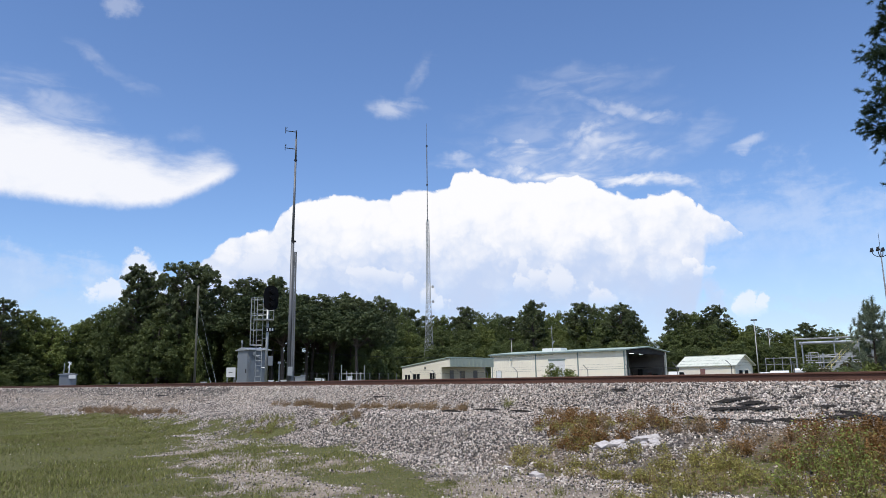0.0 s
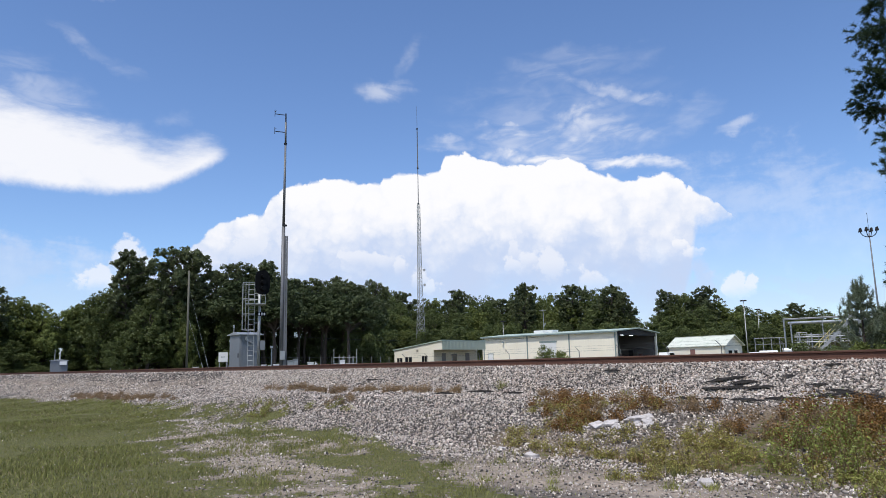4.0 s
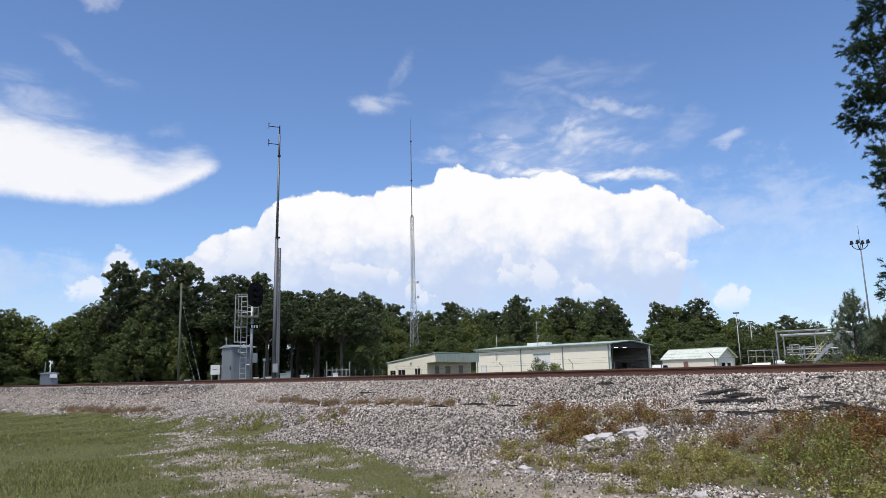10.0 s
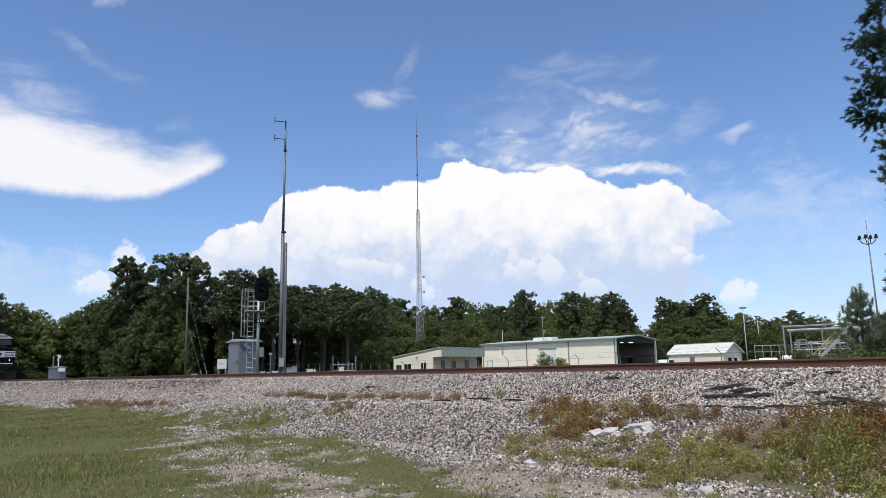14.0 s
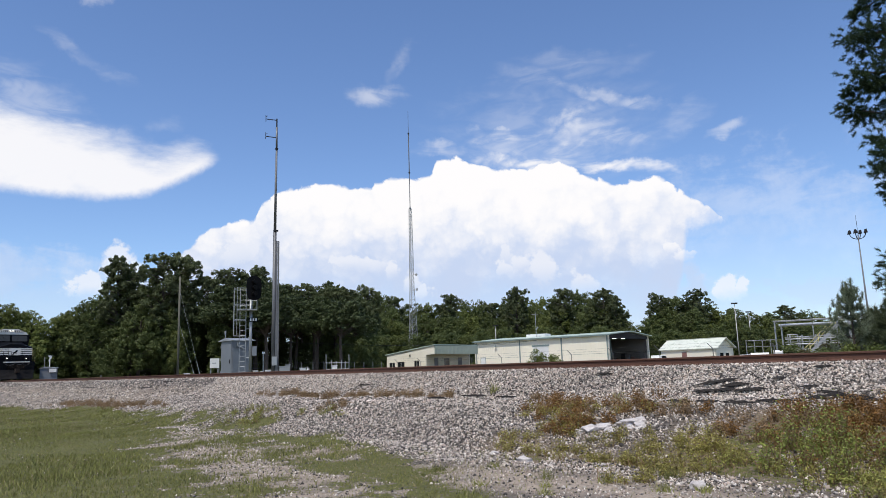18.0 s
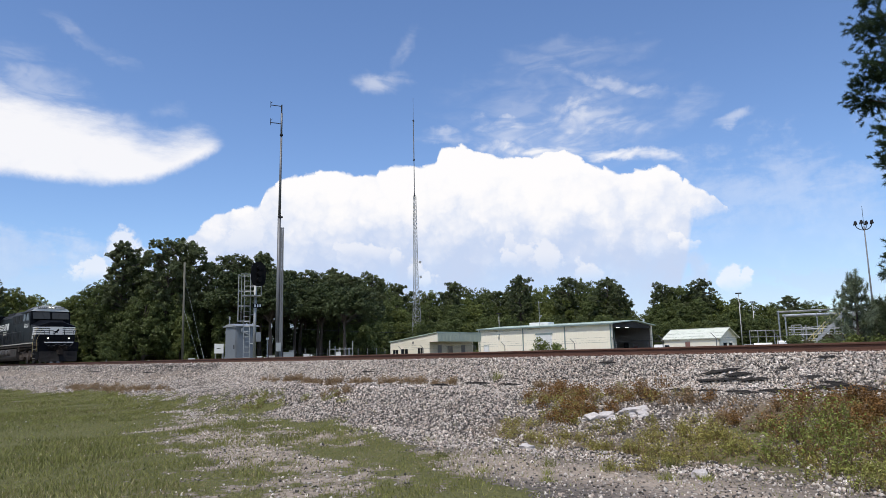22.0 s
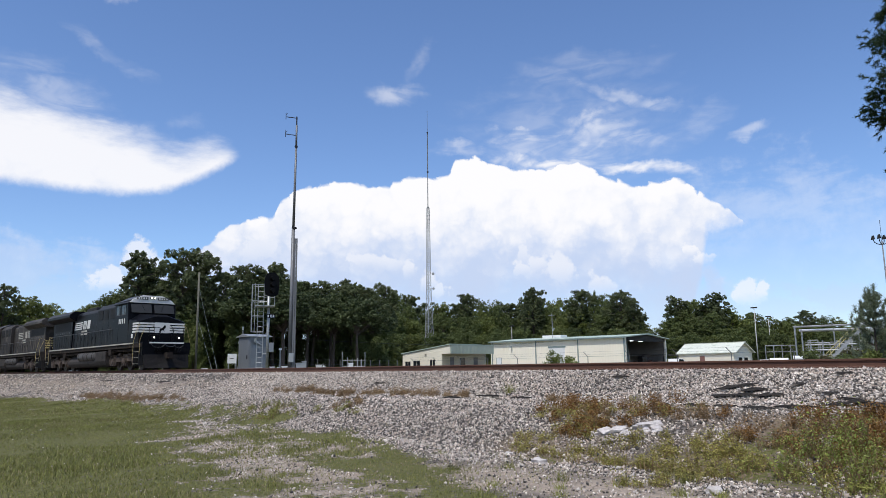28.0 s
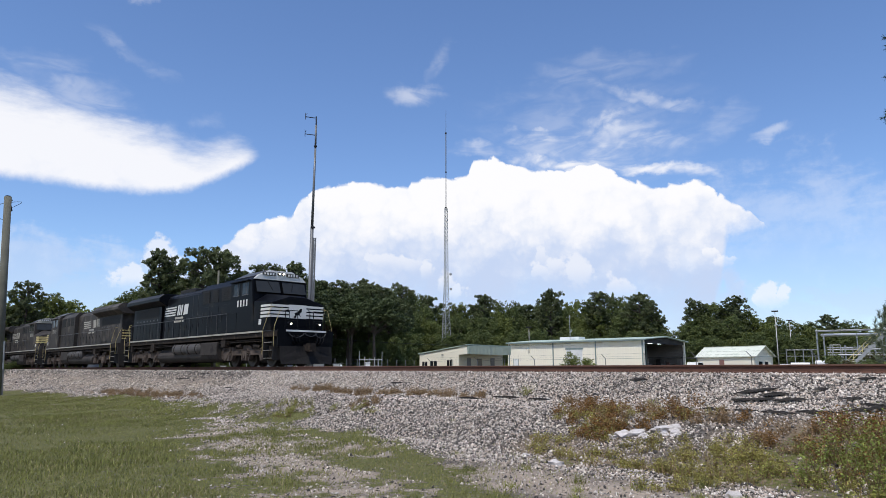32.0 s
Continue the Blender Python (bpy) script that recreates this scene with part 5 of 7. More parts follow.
def crossing_cabinet():
    ob = thing("relay_cabinet", at_bearing(-28.45, 80.5, 1.1), "grey aluminium relay cabinet with aerials on top", "equipment hut")
    bm = BM()
    box(bm, -0.8, 0.72, -0.5, 0.5, 0, 1.62)
    part("body", bm, ALU, ob, bevel=0.015)
    bm = BM()
    prism(bm, [(-0.9, 1.62), (0.82, 1.62), (0.82, 1.67), (-0.04, 1.78), (-0.9, 1.67)], "y", -0.58, 0.58)
    part("roof", bm, GALV, ob)
    bm = BM()
    box(bm, 0.0, 0.62, -0.72, -0.5, 1.22, 1.56)
    part("meter_box", bm, WHITE, ob)
    bm = BM()
    box(bm, -1.15, -0.8, -0.2, 0.2, 0.25, 0.55)
    box(bm, 0.72, 0.98, -0.2, 0.2, 0.3, 0.45)
    part("side_box", bm, GALV, ob)
    bm = BM()
    rod(bm, (-0.45, 0, 1.7), (-0.45, 0, 2.75), 0.04, 6)
    part("stub_pipe", bm, GALV, ob)
    bm = BM()
    rod(bm, (0.0, 0, 1.7), (0.0, 0, 2.9), 0.05, 6)
    rod(bm, (-0.16, 0, 2.85), (0.16, 0, 2.6), 0.05, 6)
    rod(bm, (0.16, 0, 2.85), (-0.10, 0, 2.3), 0.05, 6)
    part("aerial", bm, WHITE, ob)


crossing_cabinet()


def utility_pole(az, d, top, base, lean, label, guys=(), wide=0.10):
    ob = thing("utility_pole", at_bearing(az, d, base) @ pose(0, 0, 0, 0, lean, 0), label, "utility pole", "wooden poles")
    bm = BM()
    rod(bm, (0, 0, -0.5), (0, 0, top - base), wide, 14, wide * 0.82)
    part("pole", bm, WOODPOLE, ob, smooth=True)
    for g in guys:
        bm = BM()
        rod(bm, g[0], g[1], 0.007, 5)
        part("guy_wire", bm, GALV, ob)
        bm = BM()
        rod(bm, Vector(g[1]) + (Vector(g[0]) - Vector(g[1])) * 0.22, g[1], 0.02, 6)
        part("guy_guard", bm, GALV, ob)
    return ob


utility_pole(-19.95, 66, 10.25, 1.0, -0.4, "weathered wooden utility pole with two guy wires", [((0, 0, 8.0), (1.95, -1.5, -0.1)), ((0, 0, 5.2), (1.55, -1.5, -0.1))])
DULL_PIPE = mat("dull_grey_conduit", (0.16, 0.16, 0.155), 0.7)
near_pole = utility_pole(-34.02, 50.5, 12.1, 0.0, -2.4, "weathered wooden utility pole with wire loops at its top", [], 0.25)
bm = BM()
rod(bm, (0.24, -0.1, -0.1), (0.24, -0.1, 1.5), 0.05, 8)
part("riser_pipe", bm, DULL_PIPE, near_pole)
bm = BM()
rod(bm, (0.22, -0.1, 1.5), (0.22, -0.1, 3.2), 0.06, 8)
part("riser_conduit", bm, GALV, near_pole)
bm = BM()
bar(bm, [(0.13, 0, 11.85)] + [(0.13 + 0.62 * math.sin(math.pi * i / 10), 0, 11.75 - 0.38 * i / 10 + 0.25 * math.sin(math.pi * i / 10)) for i in range(11)], 0.014, 5)
part("wire_loop", bm, DARKSTEEL, near_pole)
bm = BM()
bar(bm, [(-0.13, 0, 11.9)] + [(-0.13 - 0.9 * math.sin(math.pi * i / 10), 0, 11.7 - 1.1 * i / 10) for i in range(11)], 0.014, 5)
part("wire_loop", bm, DARKSTEEL, near_pole)
bm = BM()
rod(bm, (0.13, 0, 11.6), (0.22, 0, 11.2), 0.07, 8)
rod(bm, (0.1, 0, 11.9), (0.28, 0, 11.9), 0.03, 6)
part("insulator", bm, DARKSTEEL, near_pole)
bm = BM()
rod(bm, (0, 0, 12.1), (0, 0, 12.16), 0.15, 12)
part("pole_cap", bm, DARKSTEEL, near_pole)


def pump_frame():
    """A low frame of upright pipes behind the track."""
    ob = thing("pipe_stand", at_bearing(-8.0, 62, 1.05), "low stand of thin grey upright pipes", "pipe stand")
    for i, (x, h) in enumerate(((-0.95, 2.0), (-0.5, 1.5), (-0.1, 1.4), (0.35, 1.45), (0.7, 1.35), (1.0, 1.95))):
        bm = BM()
        rod(bm, (x, 0, -0.1), (x, 0, h), 0.035, 6)
        part("upright", bm, GALV, ob)
    bm = BM()
    rod(bm, (-0.95, 0, 1.25), (1.0, 0, 1.25), 0.03, 6)
    rod(bm, (-0.95, 0, 0.7), (1.0, 0, 0.7), 0.03, 6)
    part("crossbar", bm, GALV, ob)


pump_frame()


def service_wire():
    ob = thing("overhead_wire", Matrix(), "thin sagging overhead wire in front of the wood", "wire")
    bm = BM()
    a, b = polar(-15.0, 62, 4.4), polar(8, 100, 5.0)
    n = 24
    bar(bm, [a.lerp(b, i / n) + Vector((0, 0, -1.2 * 4 * (i / n) * (1 - i / n) * 0.5)) for i in range(n + 1)], 0.022, 4)
    part("wire", bm, DARKSTEEL, ob)


service_wire()


def old_tie(s, q, turn, length, tilt=0.0, lift=0.0, slim=1.0):
    """A broken, weathered sleeper lying on the stones."""
    z = float(ground_z(np.array([s]), np.array([q]))[0])
    ob = tagged(new("broken_tie"), "broken, weathered dark wooden sleeper lying on the stones", "railway sleeper", "broken sleepers")
    ob.matrix_basis = Matrix.Translation(tw(s, q, z + 0.05 + lift)) @ pose(0, 0, 0, 0, 0, TRACK_TURN + turn) @ pose(0, 0, 0, 0, tilt, 0)
    r = random.Random(int(s * 97 + q * 31))
    n = 9
    length *= 1.1
    for off, w, h in ((-0.07, 0.045, 0.035), (-0.015, 0.04, 0.065), (0.04, 0.04, 0.045), (0.09, 0.03, 0.03)):
        bm = BM()
        rings = []
        l0, l1 = -length * r.uniform(0.32, 0.52), length * r.uniform(0.28, 0.52)
        for i in range(n + 1):
            x = l0 + (l1 - l0) * i / n
            e = 0.15 if i in (0, n) else 0.75 if i in (1, n - 1) else 1.0
            ww, hh = w * e * r.uniform(0.6, 1.2) * slim, h * e * r.uniform(0.6, 1.25) * slim
            rings.append([bm.verts.new((x, off * slim + a * ww * 0.55, -0.05 + (b * 0.5 + 0.5) * hh)) for a, b in ((-1, -1), (1, -1), (1, 1), (-1, 1))])
        for p, q2 in zip(rings, rings[1:]):
            for i in range(4):
                bm.faces.new((p[i], p[(i + 1) % 4], q2[(i + 1) % 4], q2[i]))
        bm.faces.new(rings[0][::-1]), bm.faces.new(rings[-1])
        part("splinter", bm, OLD_TIE, ob)
    return ob
PALEROOF = mat("pale_sheet_roof", (0.62, 0.64, 0.55), 0.65, 0.0, var=0.15, big=0.4, fine=6, stain=(0.48, 0.52, 0.42), stain_at=0.55)
STAIR_RAIL = mat("pale_yellow_rail", (0.62, 0.54, 0.24), 0.6, var=0.15, big=2, fine=15)
# ---- the works beyond the track ----
E1, E2 = Vector((0.772, -0.635, 0)), Vector((0.635, 0.772, 0))   # along and across the sheds
SHED_TURN = math.degrees(math.atan2(-0.635, 0.772))
FAR_Z = 1.05


def wall_ribs(bm, x0, x1, y, z0, z1, step, out):
    """Raised ribs of sheet metal on a wall that faces -y (out < 0) or +y."""
    n = int((x1 - x0) / step)
    for i in range(n + 1):
        x = x0 + i * step
        box(bm, x - 0.03, x + 0.03, *sorted((y, y + out)), z0, z1)


# a grey with the hall's indoor shade put into it
HALL_GREY = mat("dusty_hall_sheeting", (0.17, 0.155, 0.145), 0.8, var=0.2, big=0.6, fine=6)
HALL_BROWN = mat("brown_stored_goods", (0.13, 0.072, 0.055), 0.8, var=0.4, big=0.8, fine=6, spread=0.8)


def warehouse():
    """x runs along the long wall to the open end, y to the back."""
    R = Vector((26.7, 110.3, FAR_Z))
    ob = thing("warehouse", Matrix.Translation(R) @ pose(0, 0, 0, 0, 0, SHED_TURN), "long cream sheet-metal warehouse with an open end", "warehouse")
    L, W, H, A = 25.6, 15.5, 4.9, 0.62
    bm = BM()
    box(bm, -L, 0, -0.15, 0.0, -0.3, H)
    wall = part("front_wall", bm, CREAM, ob, "cream ribbed sheet-metal wall")
    bm = BM()
    wall_ribs(bm, -L + 0.3, -0.3, -0.15, 0.0, H - 0.1, 0.45, -0.025)
    rib = part("wall_ribs", bm, CREAM, wall)
    tagged(rib, kind="stuff")
    for x in (-25.4, -16.3, -8.25, -0.15):
        bm = BM()
        box(bm, x - 0.09, x + 0.09, -0.24, -0.15, 0, H - 0.05)
        part("downpipe", bm, GREYGREEN, ob)
    bm = BM()
    box(bm, -L, -0.2, W, W + 0.15, -0.3, H)
    part("back_wall", bm, CREAM, ob)
    bm = BM()
    prism(bm, [(-0.15, -0.3), (W + 0.15, -0.3), (W + 0.15, H), (W / 2, H + A), (-0.15, H)], "x", -L - 0.15, -L)
    part("end_wall", bm, CREAM, ob)
    bm = BM()
    prism(bm, [(-0.5, H - 0.02), (W / 2, H + A), (W + 0.5, H - 0.02), (W + 0.5, H + 0.12), (W / 2, H + A + 0.14), (-0.5, H + 0.12)], "x", -L - 0.3, 0.45)
    part("roof", bm, GREENROOF, ob, "shallow pale green metal roof")
    bm = BM()
    box(bm, -L - 0.3, 0.45, -0.62, -0.5, H - 0.12, H + 0.1)
    part("gutter", bm, GREYGREEN, ob)
    # the open end: posts, gable sheeting, inner partition, dark hall
    for y in (0.15, W - 0.15):
        bm = BM()
        box(bm, -0.3, 0.0, y - 0.18, y + 0.18, -0.3, H)
        part("end_post", bm, CREAM, ob)
    bm = BM()
    prism(bm, [(0.3, H - 0.5), (W - 0.3, H - 0.5), (W - 0.3, H - 0.05), (W / 2, H + A - 0.05), (0.3, H - 0.05)], "x", -0.25, -0.1)
    part("gable_sheet", bm, DARKIN, ob)
    bm = BM()
    box(bm, -L, -0.3, 0.0, W, -0.32, -0.02)
    part("hall_floor", bm, CONCRETE, ob)
    bm = BM()
    box(bm, -9.2, -9.0, 0.05, W - 0.05, 2.4, H)
    part("partition", bm, HALL_GREY, ob, "dim grey sheeting over the back of the hall")
    bm = BM()
    box(bm, -9.0, -8.85, 0.05, W - 0.05, 2.25, 2.45)
    part("crane_beam", bm, DARKIN, ob)
    for k in range(7):
        bm = BM()
        y = 0.3 + k * 2.15
        box(bm, -9.2, -9.1, y, y + (1.9 if k % 3 else 1.2), -0.02, 2.2 - 0.25 * (k % 2))
        part("storage_panel", bm, HALL_BROWN if k % 2 else HALL_GREY, ob, "brown and grey panels stacked at the back of the hall")
    # goods stacked along the far side, under a rail
    bm = BM()
    box(bm, -8.9, -0.5, W - 0.22, W - 0.06, 2.25, 2.42)
    part("side_rail", bm, DARKIN, ob)
    for k in range(9):
        bm = BM()
        x = -8.8 + k * 0.92
        box(bm, x, x + (0.8 if k % 3 else 0.55), W - 0.5 - 0.12 * (k % 2), W - 0.08, 0.0, 2.1 - 0.3 * (k % 4))
        part("stored_panel", bm, (HALL_BROWN, DARKIN, HALL_GREY)[k % 3], ob, bevel=0.02)
    for y, w, h in ((3.2, 1.6, 0.9), (6.4, 2.2, 1.2), (9.6, 1.4, 0.8), (12.2, 1.8, 1.1)):
        bm = BM()
        box(bm, -6.6, -5.4, y, y + w, 0.0, h)
        box(bm, -6.4, -5.6, y + 0.2, y + w * 0.6, h, h + 0.35)
        part("crate", bm, HALL_BROWN, ob, bevel=0.03)
    # lining and ceiling added inside the cream shell, indoor shade in their grey
    for y0, y1 in ((0.02, 0.06), (W - 0.06, W - 0.02)):
        bm = BM()
        box(bm, -17.8, -0.4, y0, y1, 0, H - 0.1)
        part("hall_lining", bm, HALL_GREY, ob)
    bm = BM()
    prism(bm, [(0.02, H - 0.12), (W / 2, H + A - 0.12), (W - 0.02, H - 0.12), (W - 0.02, H - 0.06), (W / 2, H + A - 0.06), (0.02, H - 0.06)], "x", -17.8, -0.4)
    part("hall_ceiling", bm, HALL_GREY, ob)
    # dark sheet laid on the concrete: the hall's shade as a floor colour
    bm = BM()
    box(bm, -17.8, -0.3, 0.06, W - 0.06, -0.016, 0.0)
    part("oily_floor", bm, DARKIN, ob)
    for y in (4.0, 7.6, 11.0):
        bm = BM()
        box(bm, -5.2, -4.9, y - 0.15, y + 0.15, 0, H)
        part("hall_column", bm, GREYGREEN, ob)
        bm = BM()
        box(bm, -2.2, -1.7, y - 1.5, y - 1.1, H - 0.42, H - 0.34)
        part("ceiling_lamp", bm, glow("tube_lamp", (0.9, 0.95, 1.0), 4.0), ob, "lit strip lamp")
    # openings in the long wall
    bm = BM()
    box(bm, -13.7, -10.7, -0.20, -0.15, 0, 3.6)
    door = part("roller_door", bm, WHITE, ob, "white roller door")
    bm = BM()
    for k in range(11):
        box(bm, -13.65, -10.75, -0.225, -0.2, 0.15 + k * 0.31, 0.38 + k * 0.31)
    tagged(part("slats", bm, WHITE, door), kind="stuff")
    bm = BM()
    box(bm, -13.85, -10.55, -0.26, -0.15, 3.6, 3.85)
    part("door_head", bm, GREYGREEN, door)
    for x in (-24.0,):
        bm = BM()
        box(bm, x - 0.5, x + 0.5, -0.2, -0.15, 0, 2.1)
        d = part("side_door", bm, WHITE, ob)
        bm = BM()
        box(bm, x - 0.56, x - 0.5, -0.21, -0.15, 0, 2.16)
        box(bm, x + 0.5, x + 0.56, -0.21, -0.15, 0, 2.16)
        box(bm, x - 0.56, x + 0.56, -0.21, -0.15, 2.1, 2.16)
        part("door_frame", bm, GREYGREEN, d)
    for x in (-21.2,):
        bm = BM()
        rod(bm, (x, -0.15, 4.0), (x, -0.4, 4.05), 0.05, 6)
        rod(bm, (x, -0.4, 4.1), (x, -0.4, 3.85), 0.1, 10, 0.2)
        part("wall_lamp", bm, GREYGREEN, ob)
    bm = BM()
    box(bm, -17.2, -13.4, 3.4, 5.4, H + 0.1, H + 0.95)
    part("roof_unit", bm, WHITE, ob, "white air-handling box on the roof", bevel=0.03)
    bm = BM()
    rod(bm, (-14.6, 2.6, H), (-14.6, 2.6, H + 4.6), 0.05, 6)
    rod(bm, (-15.3, 2.6, H + 4.3), (-14.0, 2.6, H + 4.3), 0.03, 5)
    rod(bm, (-14.6, 2.6, H + 1.6), (-14.2, 2.6, H + 2.1), 0.12, 6)
    part("roof_aerial", bm, GALV, ob)


warehouse()


FASCIA = mat("pale_grey_green_sheet", (0.38, 0.42, 0.34), 0.6, var=0.08, big=0.4, fine=6)


def office():
    """The low shed beside the warehouse: x to the canopy side, y to the back."""
    C = Vector((-0.4, 105.0, FAR_Z))
    ob = thing("office_shed", Matrix.Translation(C) @ pose(0, 0, 0, 0, 0, SHED_TURN), "cream metal shed with a sloping roof and a deep ribbed canopy", "shed")
    L, W, HI, LO = 9.6, 10.6, 3.9, 2.68
    bm = BM()
    prism(bm, [(-L, -0.3), (-1.6, -0.3), (-1.6, HI - 0.25), (-L, LO)], "y", -0.12, 0.0)
    part("gable_wall", bm, CREAM, ob)
    bm = BM()
    prism(bm, [(-1.6, HI - 1.35), (0.0, HI - 1.3), (0, HI - 0.05), (-1.6, HI - 0.25)], "y", -0.12, 0.0)
    part("canopy_cheek", bm, CREAM, ob)
    bm = BM()
    box(bm, -1.7, -1.6, 0.0, W, -0.3, HI - 0.3)
    # cream sheet toned down: the canopy's shade is put into its colour
    part("canopy_wall", bm, mat("canopy_back_sheet", (0.50, 0.43, 0.31), 0.6, var=0.06, big=0.4, fine=6), ob)
    bm = BM()
    box(bm, -L, -L + 0.1, 0.0, W, -0.3, LO)
    part("low_wall", bm, CREAM, ob)
    bm = BM()
    box(bm, -L, -1.6, W, W + 0.12, -0.3, LO)
    part("back_wall", bm, CREAM, ob)
    bm = BM()
    prism(bm, [(-L - 0.2, LO + 0.02), (0.1, HI), (0.1, HI + 0.14), (-L - 0.2, LO + 0.16)], "y", -0.25, W + 0.25)
    part("roof", bm, GREENROOF, ob)
    bm = BM()
    box(bm, 0.0, 0.08, 0.0, W, HI - 1.3, HI - 0.02)
    fascia = part("fascia", bm, FASCIA, ob, "grey-green ribbed fascia")
    bm = BM()
    for i in range(32):
        y = 0.15 + i * 0.335
        box(bm, 0.08, 0.11, y, y + 0.16, HI - 1.3, HI - 0.06)
    tagged(part("fascia_ribs", bm, FASCIA, fascia), kind="stuff")
    for y0, y1, z0, z1 in ((1.8, 2.7, 0, 2.1), (4.2, 5.4, 0.9, 2.0), (7.6, 8.6, 0, 2.1)):
        bm = BM()
        box(bm, -1.6, -1.55, y0, y1, z0, z1)
        # doors take the dim hall grey, canopy shade included in their colour
        part("canopy_door" if z0 == 0 else "canopy_window", bm, HALL_GREY if z0 == 0 else GLASS_DARK, ob)
    for x0, x1, z0, z1 in ((-9.0, -7.9, 0.85, 1.55), (-7.3, -5.9, 0.85, 1.65), (-3.9, -2.9, 0.75, 1.75), (-4.95, -4.6, 2.35, 2.7)):
        bm = BM()
        box(bm, x0, x1, -0.14, -0.1, z0, z1)
        w = part("window", bm, GLASS_DARK, ob)
        bm = BM()
        for a in (x0 - 0.05, x1, (x0 + x1) / 2 - 0.02):
            box(bm, a, a + 0.05, -0.16, -0.12, z0 - 0.05, z1 + 0.05)
        box(bm, x0 - 0.05, x1 + 0.05, -0.16, -0.12, z1, z1 + 0.05)
        box(bm, x0 - 0.08, x1 + 0.08, -0.18, -0.12, z0 - 0.07, z0)
        part("window_frame", bm, CREAM, w)
    bm = BM()
    box(bm, -2.6, -1.8, -0.16, -0.12, 0, 2.15)
    part("door", bm, CREAM, ob)


office()


def tin_shed():
    P = polar(21.55, 133, FAR_Z)
    turn = math.degrees(math.atan2(-0.81, 0.58))
    ob = thing("tin_shed", Matrix.Translation(P) @ pose(0, 0, 0, 0, 0, turn), "pale shed with a weathered pale gabled metal roof", "shed")
    L, W, H, A = 12.2, 5.4, 2.75, 1.55
    bm = BM()
    box(bm, -L + 0.4, -0.3, -0.0, 0.12, -0.3, H)
    part("front_wall", bm, CREAM, ob)
    bm = BM()
    box(bm, -L + 0.4, -0.3, W - 0.12, W, -0.3, H)
    part("back_wall", bm, CREAM, ob)
    for x in (-0.42, -L + 0.4):
        bm = BM()
        prism(bm, [(0, -0.3), (W, -0.3), (W, H), (W / 2, H + A - 0.1), (0, H)], "x", x, x + 0.12)
        part("gable", bm, CREAM, ob)
    for y0, y1 in ((-0.25, W / 2), (W + 0.25, W / 2)):
        bm = BM()
        prism(bm, [(y0, H - 0.3), (y1, H + A), (y1, H + A + 0.12), (y0, H - 0.16)], "x", -L, 0.25)
        part("roof_slope", bm, PALEROOF, ob, "weathered pale sheet metal roof")
    bm = BM()
    box(bm, -L, 0.25, W / 2 - 0.15, W / 2 + 0.15, H + A + 0.08, H + A + 0.16)
    part("ridge", bm, PALEROOF, ob)
    for y0, y1 in ((1.2, 2.2), (2.9, 3.9)):
        bm = BM()
        box(bm, -0.3, -0.26, y0, y1, 0.5, 1.7)
        part("gable_window", bm, GLASS_DARK, ob)
    bm = BM()
    box(bm, -7.2, -6.2, -0.04, 0.0, 0, 2.05)
    part("door", bm, mat("dull_red_door", (0.24, 0.12, 0.10), 0.6), ob)
    bm = BM()
    box(bm, -L - 1.2, -L + 0.3, -1.0, W + 1.0, H - 0.5, H - 0.4)
    part("lean_to", bm, DARKIN, ob)


tin_shed()


def lattice_tower():
    """A guyed radio tower: a tapering braced foot, a slim braced shaft, a thin whip."""
    ob = thing("lattice_tower", at_bearing(-1.93, 150, FAR_Z), "tall thin steel lattice radio tower with a whip aerial", "radio tower")

    def half(z):
        return float(np.interp(z, [0, 18, 35], [1.35, 0.55, 0.36]))
    for k in range(3):
        a = k * 2.0944 + 0.4
        bm = BM()
        zs = [0, 9, 18, 27, 35]
        bar(bm, [(math.cos(a) * half(z), math.sin(a) * half(z), z) for z in zs], 0.055, 5)
        part("leg", bm, GALV, ob)
    z, n = 0.0, 0
    while z < 35:
        h = max(0.9, half(z) * 1.5)
        for k in range(3):
            a, b = k * 2.0944 + 0.4, (k + 1) * 2.0944 + 0.4
            z2 = min(35, z + h)
            p, q = (math.cos(a) * half(z), math.sin(a) * half(z), z), (math.cos(b) * half(z2), math.sin(b) * half(z2), z2)
            p2, q2 = (math.cos(b) * half(z), math.sin(b) * half(z), z), (math.cos(a) * half(z2), math.sin(a) * half(z2), z2)
            for end_a, end_b in ((p, q), (p2, q2), (q, q2)):
                bm = BM()
                rod(bm, end_a, end_b, 0.03, 4)
                part("brace", bm, GALV, ob)
        z += h
    bm = BM()
    rod(bm, (0, 0, 34.8), (0, 0, 43), 0.10, 6, 0.08)
    rod(bm, (0, 0, 43), (0, 0, 52), 0.11, 6, 0.10)
    part("whip_base", bm, MAST_GREY, ob)
    bm = BM()
    rod(bm, (0, 0, 52), (0, 0, 57.4), 0.05, 5, 0.03)
    part("whip", bm, MAST_GREY, ob)
    for z in (35, 43, 52):
        bm = BM()
        rod(bm, (0, 0, z), (0, 0, z + 0.25), 0.2, 8)
        part("clamp", bm, DARKSTEEL, ob)
    for x, z in ((1.0, 20.5), (1.05, 17.3)):
        bm = BM()
        rod(bm, (0.3, 0, z), (x, 0, z), 0.04, 5)
        rod(bm, (x, -0.1, z), (x, 0.2, z), 0.28, 10)
        part("dish", bm, GALV, ob)


lattice_tower()


DULLPOLE = mat("dull_pole", (0.16, 0.16, 0.165), 0.6, 0.3)


